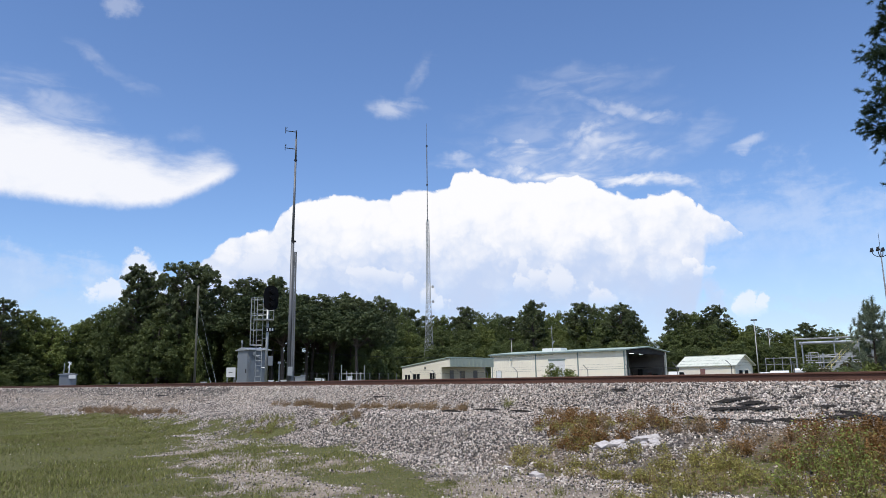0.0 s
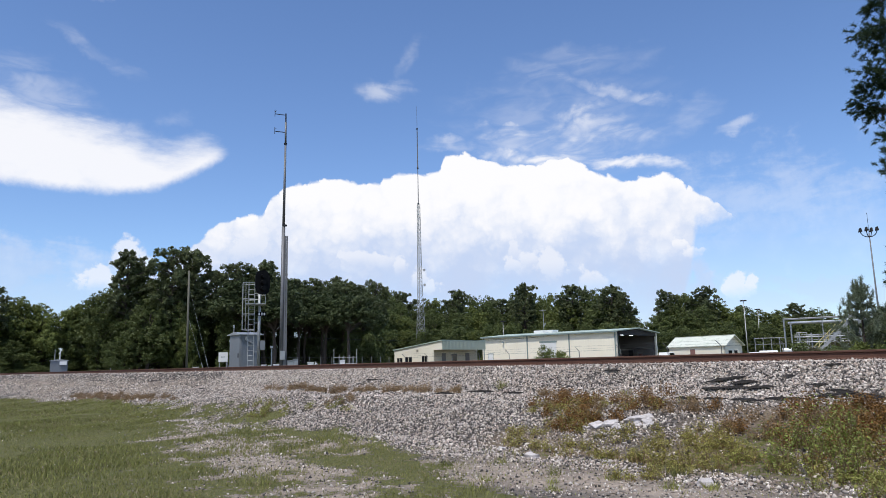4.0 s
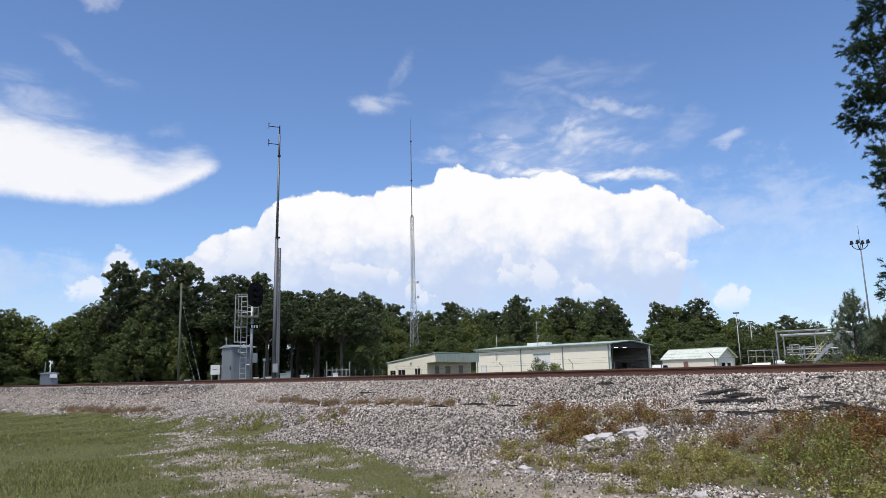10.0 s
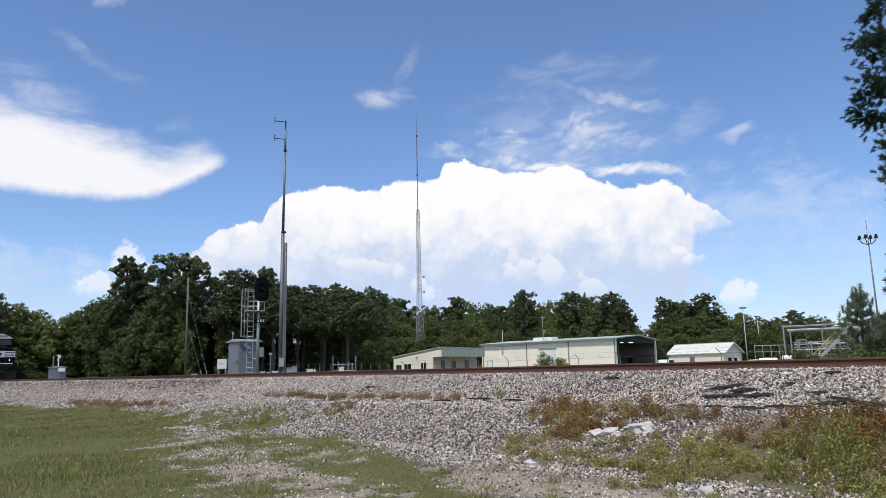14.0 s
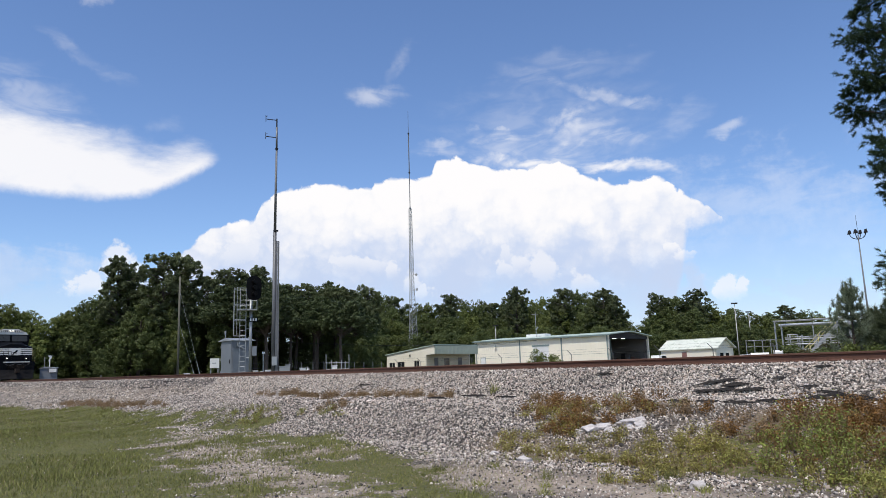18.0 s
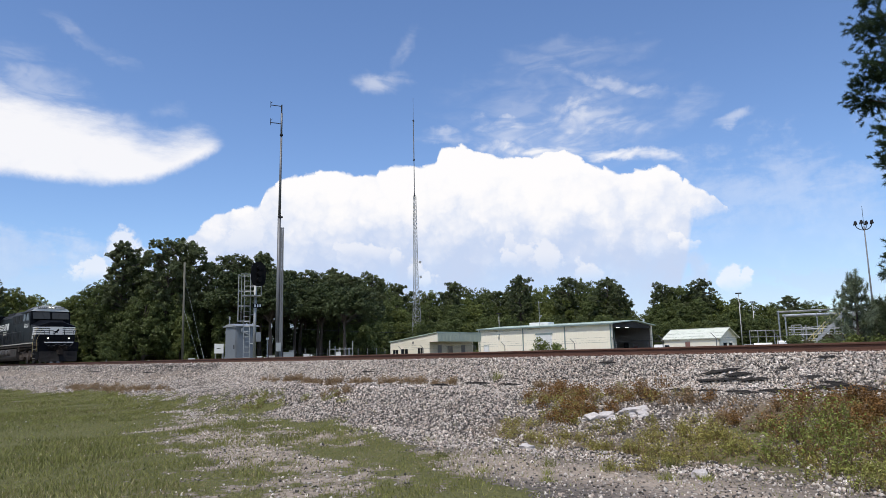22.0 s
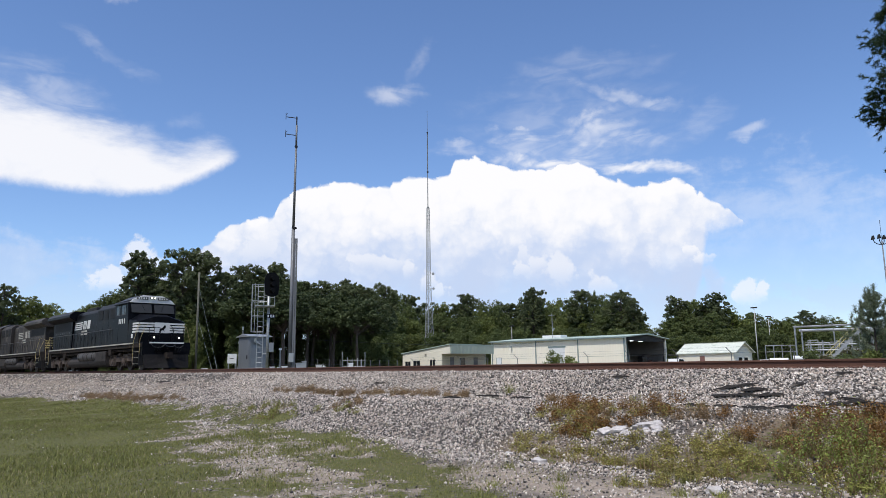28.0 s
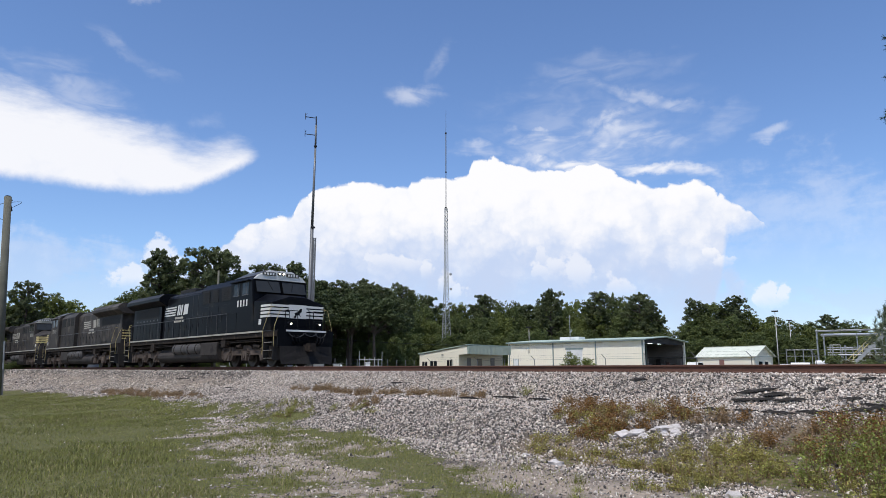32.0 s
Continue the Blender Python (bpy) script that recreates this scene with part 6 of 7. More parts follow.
def lamp_pole(az, d, top, label, flood=False):
    ob = thing("lamp_pole", at_bearing(az, d, FAR_Z), label, "lamp pole", "lamp poles of the works")
    h = top - FAR_Z
    bm = BM()
    rod(bm, (0, 0, -0.2), (0, 0, h), 0.11, 10, 0.05)
    part("pole", bm, DULLPOLE if flood else mat("pale_pole", (0.5, 0.48, 0.45), 0.7), ob, smooth=True)
    if not flood:
        bm = BM()
        box(bm, -0.55, 0.55, -0.3, 0.3, h, h + 0.22)
        part("lamp_head", bm, DARKSTEEL, ob, bevel=0.03)
        return ob
    bm = BM()
    rod(bm, (0, 0, h), (0, 0, h + 2.0), 0.02, 5)
    part("lightning_rod", bm, DARKSTEEL, ob)
    for k, (x, y) in enumerate(((-0.72, 0), (0.68, 0.1), (0.2, 0.4), (-0.2, -0.4))):
        bm = BM()
        pts = [(0, 0, h - 0.4)] + [(x * math.sin(i * math.pi / 10), y * math.sin(i * math.pi / 10), h - 0.4 + 0.62 * (1 - math.cos(i * math.pi / 10))) for i in range(1, 6)]
        bar(bm, pts, 0.04, 6)
        arm = part("bracket", bm, DARKSTEEL, ob)
        bm = BM()
        f = 0.18
        prism(bm, [(x - f, h + 0.16), (x + f, h + 0.22), (x + f * 0.6, h + 0.55), (x - f * 0.5, h + 0.5)], "y", y - 0.25, y + 0.25)
        part("floodlight", bm, DARKSTEEL, arm)
    return ob


lamp_pole(23.05, 140, 11.6, "tall pale lamp pole with a dark head")
lamp_pole(23.96, 160, 11.1, "tall pale lamp pole with a dark head")
lamp_pole(31.62, 80, 13.3, "tall grey mast with four floodlights", True)
lamp_pole(4.75, 150, 10.0, "thin pale pole behind the sheds")
lamp_pole(1.75, 150, 7.3, "thin pale pole behind the sheds")


def pipe_rack():
    """Raised pipes on trestles with a stair: x to the right as seen from the track."""
    ob = thing("pipe_rack", at_bearing(28.0, 106, FAR_Z), "raised grey pipe rack of a gas works on steel trestles", "pipe rack")
    for x in (-4.4, -3.6, 0.2, 3.4, 7.0):
        for y in (-0.2, 1.4):
            bm = BM()
            rod(bm, (x, y, -0.2), (x, y, 5.0 if x > -4 else 5.4), 0.07, 8)
            part("trestle_leg", bm, GALV, ob)
        bm = BM()
        rod(bm, (x, -0.4, 4.4), (x, 1.7, 4.4), 0.10, 6)
        part("trestle_beam", bm, GALV, ob)
    for y, z, r in ((-0.1, 4.85, 0.11), (0.6, 4.9, 0.15), (1.2, 4.8, 0.10)):
        bm = BM()
        bar(bm, [(-3.9, y, z), (9.0, y, z)], r, 10)
        part("pipe", bm, mat("silver_lagging", (0.55, 0.56, 0.56), 0.4, 0.5), ob, smooth=False)
    bm = BM()
    rod(bm, (-4.5, -0.4, 5.4), (9.5, -0.4, 5.5), 0.07, 6)
    rod(bm, (-4.5, 1.6, 5.4), (9.5, 1.6, 5.5), 0.07, 6)
    part("top_rail", bm, GALV, ob)
    for y, z in ((-2.0, 2.9), (-2.6, 2.2), (-3.2, 1.4)):
        bm = BM()
        rod(bm, (-3.2, y, z), (4.2, y, z), 0.09, 8)
        part("header_pipe", bm, GALV, ob)
    for x, z in ((-3.0, 3.6), (-1.6, 3.2), (0.9, 3.8), (2.2, 3.4), (4.6, 3.9), (5.8, 3.6)):
        bm = BM()
        bar(bm, [(x, 2.4, -0.1), (x, 2.4, z), (x + 1.2, 2.4, z), (x + 1.2, 2.4, 0)], 0.06, 6)
        part("loop_pipe", bm, GALV, ob)
    for z in (1.7, 2.6, 3.3):
        bm = BM()
        rod(bm, (-3.4, 3.2, z), (8.5, 3.2, z), 0.05, 6)
        part("back_rail", bm, GALV, ob)
    for x in (-2.6, -1.2, 0.4, 1.4):
        bm = BM()
        rod(bm, (x, -2.4, -0.1), (x, -2.4, 3.4), 0.09, 8)
        part("riser", bm, GALV, ob)
    for x, w, h in ((-6.4, 2.2, 1.5), (-4.0, 1.4, 1.9), (-8.2, 1.2, 1.2)):
        bm = BM()
        rod(bm, (x - w / 2, -3, h * 0.62), (x + w / 2, -3, h * 0.62), 0.35, 12)
        box(bm, x - w / 2, x + w / 2, -3.4, -2.6, -0.1, 0.5)
        part("valve_skid", bm, WHITE, ob)
    bm = BM()
    for x in (-8.0, -7.0, -6.0, -5.0):
        rod(bm, (x, -2.2, -0.1), (x, -2.2, 3.0), 0.05, 6)
    rod(bm, (-8, -2.2, 2.9), (-4.4, -2.2, 2.9), 0.05, 6)
    rod(bm, (-8, -2.2, 2.1), (-4.4, -2.2, 2.1), 0.05, 6)
    part("side_frame", bm, GALV, ob)


pipe_rack()


def stair():
    ob = thing("metal_stair", at_bearing(28.0, 100, FAR_Z), "grey metal stair with pale yellow handrails beside the pipe rack", "stair")
    run, rise = 4.1, 4.2
    for y in (-0.5, 0.5):
        bm = BM()
        prism(bm, [(-1.4, 0.0), (-1.1, 0.0), (-1.1 + run, rise), (-1.4 + run, rise + 0.25), (-1.4, 0.25)], "y", y - 0.04, y + 0.04)
        part("stringer", bm, GALV, ob)
        bm = BM()
        for k in (0.0, 0.5):
            bar(bm, [(-1.5, y, 0.55 + k), (-1.3 + run, y, rise + 0.75 + k)], 0.032, 6)
        for i in range(5):
            x = -1.4 + run * i / 4
            rod(bm, (x, y, rise * i / 4 + 0.1), (x, y, rise * i / 4 + 1.2), 0.035, 5)
        part("handrail", bm, STAIR_RAIL, ob, "pale yellow painted handrail")
    for i in range(14):
        bm = BM()
        box(bm, -1.35 + run * i / 14, -1.1 + run * i / 14, -0.5, 0.5, rise * (i + 0.5) / 14, rise * (i + 0.5) / 14 + 0.04)
        part("tread", bm, GALV, ob)
    bm = BM()
    box(bm, run - 1.5, run + 2.6, -0.6, 0.6, rise + 0.05, rise + 0.2)
    part("landing", bm, GALV, ob)
    for x in (run - 1.3, run, run + 1.2, run + 2.5):
        for y in (-0.55, 0.55):
            bm = BM()
            rod(bm, (x, y, -0.2), (x, y, rise + 1.3), 0.05, 6)
            part("landing_post", bm, GALV, ob)
    for k in (0.7, 1.25):
        bm = BM()
        rod(bm, (run - 1.3, -0.55, rise + k), (run + 2.5, -0.55, rise + k), 0.035, 5)
        part("landing_rail", bm, GALV, ob)


stair()


def pickup():
    ob = thing("white_pickup", at_bearing(17.3, 122, FAR_Z - 0.25, 62), "white pickup truck parked by the open shed", "pickup truck")
    bm = BM()
    prism(bm, [(-2.7, 0.45), (2.7, 0.45), (2.75, 0.95), (1.5, 1.08), (0.7, 1.75), (-0.9, 1.78), (-1.1, 1.12), (-2.75, 1.1)], "y", -0.92, 0.92)
    part("body", bm, WHITE, ob, bevel=0.05)
    for x in (-1.7, 1.75):
        for y in (-0.85, 0.85):
            bm = BM()
            rod(bm, (x, y - 0.12, 0.36), (x, y + 0.12, 0.36), 0.38, 16)
            w = part("wheel", bm, BLACK, ob)
            bm = BM()
            rod(bm, (x, y - 0.135, 0.36), (x, y + 0.135, 0.36), 0.2, 10)
            part("rim", bm, GALV, w)
    for y in (-0.93, 0.93):
        bm = BM()
        prism(bm, [(-0.85, 1.15), (0.95, 1.15), (0.6, 1.66), (-0.8, 1.68)], "y", *sorted((y, y * 1.005)))
        part("side_glass", bm, GLASS_DARK, ob)


pickup()


def fence():
    """The works' fence: posts with slanted arms, a top rail and strands of wire."""
    ob = thing("wire_fence", Matrix(), "grey wire fence with slanted barbed arms on its posts", "fence")
    P, Q = polar(-3.2, 96, FAR_Z), polar(30, 58, FAR_Z)
    n = 11
    d = (Q - P) / n
    side = Vector((-d.y, d.x, 0)).normalized() * -0.3
    for i in range(n + 1):
        bm = BM()
        p = P + d * i
        rod(bm, p - Vector((0, 0, 0.2)), p + Vector((0, 0, 1.45)), 0.035, 6)
        rod(bm, p + Vector((0, 0, 1.45)), p - d.normalized() * 0.28 + side + Vector((0, 0, 1.9)), 0.03, 6)
        part("post", bm, mat_fence, ob)
    for z, off in ((1.45, 0), (0.15, 0), (1.65, 0.5), (1.9, 1.0)):
        bm = BM()
        o = (side - d.normalized() * 0.28) * off
        rod(bm, P + o + Vector((0, 0, z)), Q + o + Vector((0, 0, z)), 0.012 if z == 1.45 else 0.006, 4)
        part("wire", bm, mat_wire, ob)
    P2, Q2 = polar(-17, 64, FAR_Z), polar(-4.5, 84, FAR_Z)
    ob2 = thing("wire_fence", Matrix(), "low dark wire fence in front of the wood", "fence")
    for i in range(15):
        p = P2.lerp(Q2, i / 14)
        bm = BM()
        rod(bm, p - Vector((0, 0, 0.2)), p + Vector((0, 0, 1.5)), 0.045, 6)
        part("post", bm, mat_fence, ob2)
    for z in (0.5, 1.0, 1.45):
        bm = BM()
        rod(bm, P2 + Vector((0, 0, z)), Q2 + Vector((0, 0, z)), 0.014, 4)
        part("wire", bm, mat_wire, ob2)


mat_fence = mat("dull_galvanised_wire", (0.16, 0.16, 0.155), 0.6, 0.4)
mat_wire = mat("thin_wire", (0.10, 0.10, 0.095), 0.7, 0.3)
fence()
# ---- trees ----
def leaf_quads(centres, size, jitter=0.35, facing=None, wide=(0.35, 0.75)):
    """Leaf clumps: bent quads of about the given size, turned at random or roughly towards the given way."""
    n = len(centres)
    sz = size * (1 + rng.uniform(-jitter, jitter, (n, 1)))
    if facing is None:
        a = rng.normal(size=(n, 3))
        a[:, 2] *= 0.6
        a /= np.linalg.norm(a, axis=1, keepdims=True)
        b = np.cross(a, rng.normal(size=(n, 3)))
        b /= np.linalg.norm(b, axis=1, keepdims=True)
    else:
        c = facing + rng.normal(size=(n, 3)) * 0.62
        c /= np.linalg.norm(c, axis=1, keepdims=True)
        a = np.cross(c, rng.normal(size=(n, 3)))
        a /= np.linalg.norm(a, axis=1, keepdims=True)
        b = np.cross(c, a)
    c = np.cross(a, b)
    w = sz * rng.uniform(*wide, (n, 1))
    p0 = centres - a * sz * 0.5
    p2 = centres + a * sz * 0.5
    p1 = centres + b * w * 0.5 + c * sz * 0.12
    p3 = centres - b * w * 0.5 + c * sz * 0.12
    return np.stack([p0, p1, p2, p3], 1)


def blob_points(n, c, r, shell=0.55):
    d = rng.normal(size=(n, 3))
    d /= np.linalg.norm(d, axis=1, keepdims=True)
    rad = shell + (1 - shell) * rng.random((n, 1)) ** 0.6
    rad *= 1 + 0.22 * rng.normal(size=(n, 1)) * 0.5
    return np.array(c) + d * rad * np.array(r)


def foliage(blobs, n, size, sprays=22, wide=(0.45, 0.9)):
    """Leaves of a crown: each bough carries several rounded sprays, and the leaves lie like shingles on the sprays."""
    total = sum(r[0] ** 2 for _, r in blobs)
    pts, way = [], []
    for c, r in blobs:
        k = max(sprays * 6, int(n * r[0] ** 2 / total))
        d = rng.normal(size=(sprays, 3))
        d[:, 2] += 0.2
        d /= np.linalg.norm(d, axis=1, keepdims=True)
        heart = np.array(c) + d * np.array(r) * rng.uniform(0.35, 1.0, (sprays, 1))
        reach = r[0] * np.array([1.0, 1.0, 0.85]) * rng.uniform(0.17, 0.36, (sprays, 1))
        pick = rng.integers(0, sprays, k)
        u = rng.normal(size=(k, 3))
        u[:, 2] += 0.12
        u /= np.linalg.norm(u, axis=1, keepdims=True)
        pts.append(heart[pick] + u * reach[pick] * (0.55 + 0.6 * rng.random((k, 1))))
        f = u + 0.5 * d[pick]
        f[:, 2] += 0.06
        way.append(f / np.linalg.norm(f, axis=1, keepdims=True))
    return leaf_quads(np.concatenate(pts), size, 0.4, np.concatenate(way), wide)


def limb(bm, pts, r0, r1):
    n = len(pts) - 1
    for i in range(n):
        rod(bm, pts[i], pts[i + 1], r0 + (r1 - r0) * i / n, 7, r0 + (r1 - r0) * (i + 1) / n)


def broadleaf(seed, leaf, n_leaf=2600, size=0.42, thin=False, clear=1.6):
    """One broadleaf tree of unit shape, 10 m high and about 8 m wide: trunk, limbs, crown of leaf clumps."""
    r = random.Random(seed)
    root = thing("broadleaf_tree", Matrix(), "dense dark green broadleaf tree at the edge of a wood", "tree", "trees of the wood")
    bm = BM()
    limb(bm, [(0, 0, -0.3), (0.1, 0.05, 2.2), (0.0, 0.15, 5.0), (0.15, 0.1, 8.0)], 0.22, 0.05)
    blobs = []
    k = 30 if not thin else 18
    for i in range(k):
        h = clear + (8.6 - clear) * (i + 0.5) / k
        wide = (2.9 if not thin else 2.2) * math.sin(math.pi * min(1, (h / 10.4) ** 0.75)) ** 0.7
        a = i * 2.4 + r.uniform(-0.5, 0.5)
        off = wide * r.uniform(0.35, 0.95)
        c = (math.cos(a) * off, math.sin(a) * off, h + r.uniform(-0.4, 0.4))
        rad = r.uniform(0.75, 1.35) * (0.8 if h > 7 else 1.05)
        blobs.append((c, (rad, rad, rad * 0.95)))
        limb(bm, [(0.05, 0.1, h * 0.75), (c[0] * 0.6, c[1] * 0.6, h * 0.92), c], 0.07, 0.02)
    blobs.append(((0.1, 0.1, 8.9), (1.0, 1.0, 0.95)))
    blobs.append(((0.1, 0.1, 0.5 * (clear + 8.6)), (1.7, 1.7, 0.34 * (9.0 - clear))))
    part("trunk", bm, BARK, root)
    soup("crown", foliage(blobs, n_leaf, size), 4, leaf, root)
    return root


def thicket(seed, leaf, n_leaf=18000, size=0.21):
    """Undergrowth, 10 units high and about 9 wide, leafy down to the ground."""
    r = random.Random(seed)
    root = thing("thicket", Matrix(), "dense leafy undergrowth along the edge of a wood", "undergrowth", "undergrowth of the wood")
    bm = BM()
    blobs = []
    for i in range(20):
        h = 0.6 + 8.6 * (i + 0.5) / 20
        a = i * 2.4 + r.uniform(-0.6, 0.6)
        off = 3.6 * math.sqrt(max(0.05, 1 - h / 10.2)) * r.uniform(0.5, 1.0)
        c = (math.cos(a) * off, math.sin(a) * off, h)
        rad = r.uniform(1.0, 1.7)
        blobs.append((c, (rad, rad, rad * 1.1)))
        if i % 3 == 0:
            limb(bm, [(0, 0, -0.3), (c[0] * 0.5, c[1] * 0.5, h * 0.7), c], 0.08, 0.02)
    tagged(part("stem", bm, BARK, root), kind="stuff")
    soup("leaves", foliage(blobs, n_leaf, size), 4, leaf, root)
    return root


def pine(seed, leaf, n_leaf=1700, size=0.5):
    """One loblolly pine, 10 m high: a bare lower stem and flat, open tufts of needles."""
    r = random.Random(seed)
    root = thing("pine_tree", Matrix(), "tall pine with a bare stem and open dark crown", "tree", "trees of the wood")
    bm = BM()
    limb(bm, [(0, 0, -0.3), (0.05, 0, 4), (0.0, 0.05, 7.5), (0.05, 0, 9.7)], 0.16, 0.03)
    blobs = []
    k = 52
    for i in range(k):
        h = 4.6 + 5.2 * (i + 0.5) / k
        wide = 2.3 * math.sin(math.pi * (0.12 + 0.84 * (h - 4.3) / 6.0)) ** 0.6
        a = i * 2.4 + r.uniform(-0.6, 0.6)
        off = wide * r.uniform(0.2, 1.0)
        c = (math.cos(a) * off, math.sin(a) * off, h)
        rad = r.uniform(0.42, 0.78)
        blobs.append((c, (rad, rad, rad * 0.68)))
        limb(bm, [(0, 0, h - 0.5), (c[0] * 0.6, c[1] * 0.6, h - 0.25), c], 0.05, 0.015)
    blobs.append(((0, 0, 9.7), (0.6, 0.6, 0.5)))
    part("trunk", bm, BARK, root)
    soup("crown", foliage(blobs, n_leaf, size, 9, (0.25, 0.6)), 4, leaf, root)
    return root


KINDS = {"oak": [broadleaf(k, LEAF_OAK, 18000, 0.2) for k in (1, 2, 3, 9, 10)],
         "tall": [broadleaf(k, LEAF_SHADED, 16000, 0.2, clear=6.0) for k in (15, 16)],
         "light": [broadleaf(4, LEAF_LIGHT, 17000, 0.2), broadleaf(5, LEAF_LIGHT, 12000, 0.2, True), broadleaf(12, LEAF_MID, 17000, 0.2)],
         "thicket": [thicket(31, LEAF_OAK), thicket(32, LEAF_OAK), thicket(33, LEAF_MID), thicket(34, LEAF_OAK)],
         "pine": [pine(k, LEAF_PINE, 15000, 0.2) for k in (6, 7, 8, 13, 14)]}
WIDTH = {"oak": 8.0, "tall": 8.0, "light": 7.5, "pine": 5.4, "thicket": 9.0}
used = {k: 0 for k in KINDS}
tr = random.Random(11)


def tree(kind, az, d, top, width, base=1.0):
    """A tree at a bearing and distance from the eye, with its top at that height."""
    src = KINDS[kind][used[kind] % len(KINDS[kind])]
    m = Matrix.Translation(polar(az, d, base)) @ pose(0, 0, 0, 0, 0, tr.uniform(0, 360))
    if used[kind] < len(KINDS[kind]):
        ob = src
        ob.matrix_basis = m
    else:
        ob = copy_thing(src, m)
    used[kind] += 1
    k = (top - base) / 9.9
    w = width / WIDTH[kind]
    ob.scale = (w, w, k)
    return ob


def wood():
    """The wood behind the track: tall trees first, then a lower fringe."""
    R = random.Random(5)

    def row(kinds, a0, a1, step, d, skyline, lower, width, jit=0.0):
        a = a0
        while a <= a1:
            el = float(np.interp(a, [p[0] for p in skyline], [p[1] for p in skyline])) + R.uniform(-jit, jit) * 0.5 - lower
            dd = d * R.uniform(0.95, 1.06)
            tree(R.choice(kinds), a, dd, 1.55 + dd * math.tan(radians(el)), width * R.uniform(0.85, 1.15))
            a += step * R.uniform(0.8, 1.2)

    west = [(-36, 5.4), (-32, 5.3), (-30, 5.0), (-28, 4.6), (-26.8, 4.9), (-25.6, 6.4), (-24, 7.9), (-23, 7.8), (-22, 8.2), (-19, 8.4), (-17.6, 7.2), (-15, 7.9), (-13, 7.5), (-10, 7.1), (-8.5, 7.1), (-6.5, 6.5), (-4, 5.8)]
    east = [(-9, 6.6), (-5, 6.4), (-3.6, 5.6), (-1, 5.3), (1, 5.7), (3.6, 5.5), (4.6, 5.0), (6.3, 6.1), (8, 5.4), (10.5, 5.8), (13, 5.6), (14.2, 5.2), (15.0, 3.6), (15.9, 2.4), (16.8, 3.4), (17.6, 4.8), (19.5, 5.0), (21, 4.2), (24, 3.5), (27, 3.5), (30, 3.0), (36, 3.0)]
    row(["oak", "oak", "pine"], -37, -16, 1.9, 100, west, 0.2, 8.5, 0.5)
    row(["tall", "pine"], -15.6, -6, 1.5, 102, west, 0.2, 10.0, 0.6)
    row(["oak"], -38, -16.5, 2.1, 96, west, 2.6, 7.5, 1.6)
    # tall crowns over the hollow, its shade in their leaf colour
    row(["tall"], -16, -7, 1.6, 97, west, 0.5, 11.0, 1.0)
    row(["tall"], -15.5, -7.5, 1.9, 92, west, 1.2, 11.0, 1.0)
    row(["oak"], -37, -18, 2.8, 93, west, 4.6, 6.0, 1.2)
    row(["oak", "oak", "light", "pine"], -9, 15, 0.95, 190, east, 0.05, 13.0, 0.5)
    row(["oak", "oak", "light"], 17, 37, 1.2, 190, east, 0.1, 12.0, 0.4)
    row(["oak", "light", "oak"], -9, 14.6, 1.4, 176, east, 0.8, 12.0, 0.8)
    row(["oak", "light", "oak"], 17.2, 37, 1.4, 176, east, 0.7, 11.0, 0.6)
    row(["light", "oak"], -8, 15, 1.9, 160, east, 3.0, 8.5, 0.8)
    row(["light", "oak"], 16.6, 38, 1.5, 170, east, 1.4, 9.5, 0.8)
    row(["light", "oak"], 15, 38, 1.6, 158, east, 2.6, 9.0, 0.6)
    row(["light"], -9, 38, 2.3, 150, east, 4.2, 7.0, 0.6)
    row(["thicket"], -38, -5, 1.9, 103, west, 4.4, 7.0, 1.4)
    row(["thicket"], -38, -17, 2.0, 101, [(-40, 2.6), (-30, 3.0), (-26, 2.2), (-16, 1.6), (-5, 1.2)], 0, 5.5, 1.0)
    row(["thicket"], -38, -6, 1.9, 104, west, 2.2, 8.0, 0.8)
    row(["thicket"], -7.5, -5, 1.6, 92, west, 3.9, 5.0, 1.0)
    row(["thicket"], -37, -18, 4.2, 90, west, 4.4, 5.0, 1.2)
    row(["thicket"], -8, 38, 1.5, 152, [(-8, 2.6), (4, 2.8), (14, 2.6), (24, 2.2), (38, 2.0)], 0, 9.5, 0.8)
    row(["thicket"], -8, 38, 1.5, 176, east, 1.7, 11.0, 0.6)
    # the crowns that stand out of the skyline
    for kind, az, d, el, w in (("light", -33.4, 97, 5.6, 8), ("light", -31.2, 97, 5.4, 8), ("light", -29.6, 96, 4.9, 8), ("light", -28.2, 97, 4.6, 7), ("light", -26.9, 98, 5.2, 8), ("oak", -26.0, 96, 5.9, 8), ("oak", -27.6, 98, 4.9, 7), ("pine", -24.3, 96, 8.7, 7.5), ("oak", -23.6, 97, 8.2, 7), ("pine", -21.2, 94, 9.0, 8), ("pine", -19.6, 95, 9.0, 8), ("pine", -16.2, 98, 8.1, 8), ("pine", -14.4, 99, 8.2, 8), ("pine", -8.6, 120, 7.0, 6), ("pine", -32.8, 94, 5.9, 5),
                               ("pine", -5.6, 150, 6.6, 9), ("pine", 6.5, 172, 6.2, 9), ("pine", 10.4, 175, 5.9, 10), ("pine", 13.4, 168, 5.7, 11), ("pine", 14.3, 166, 5.0, 7), ("oak", 18.5, 178, 4.9, 13), ("oak", 20.0, 180, 4.9, 13), ("light", 21.4, 178, 4.3, 13), ("oak", 22.8, 180, 3.9, 13), ("pine", 17.5, 178, 5.1, 9), ("pine", 20.3, 176, 5.3, 10), ("pine", 1.2, 180, 5.8, 10), ("pine", 26.4, 185, 3.7, 8)):
        tree(kind, az, d, 1.55 + d * math.tan(radians(el)), w)


wood()


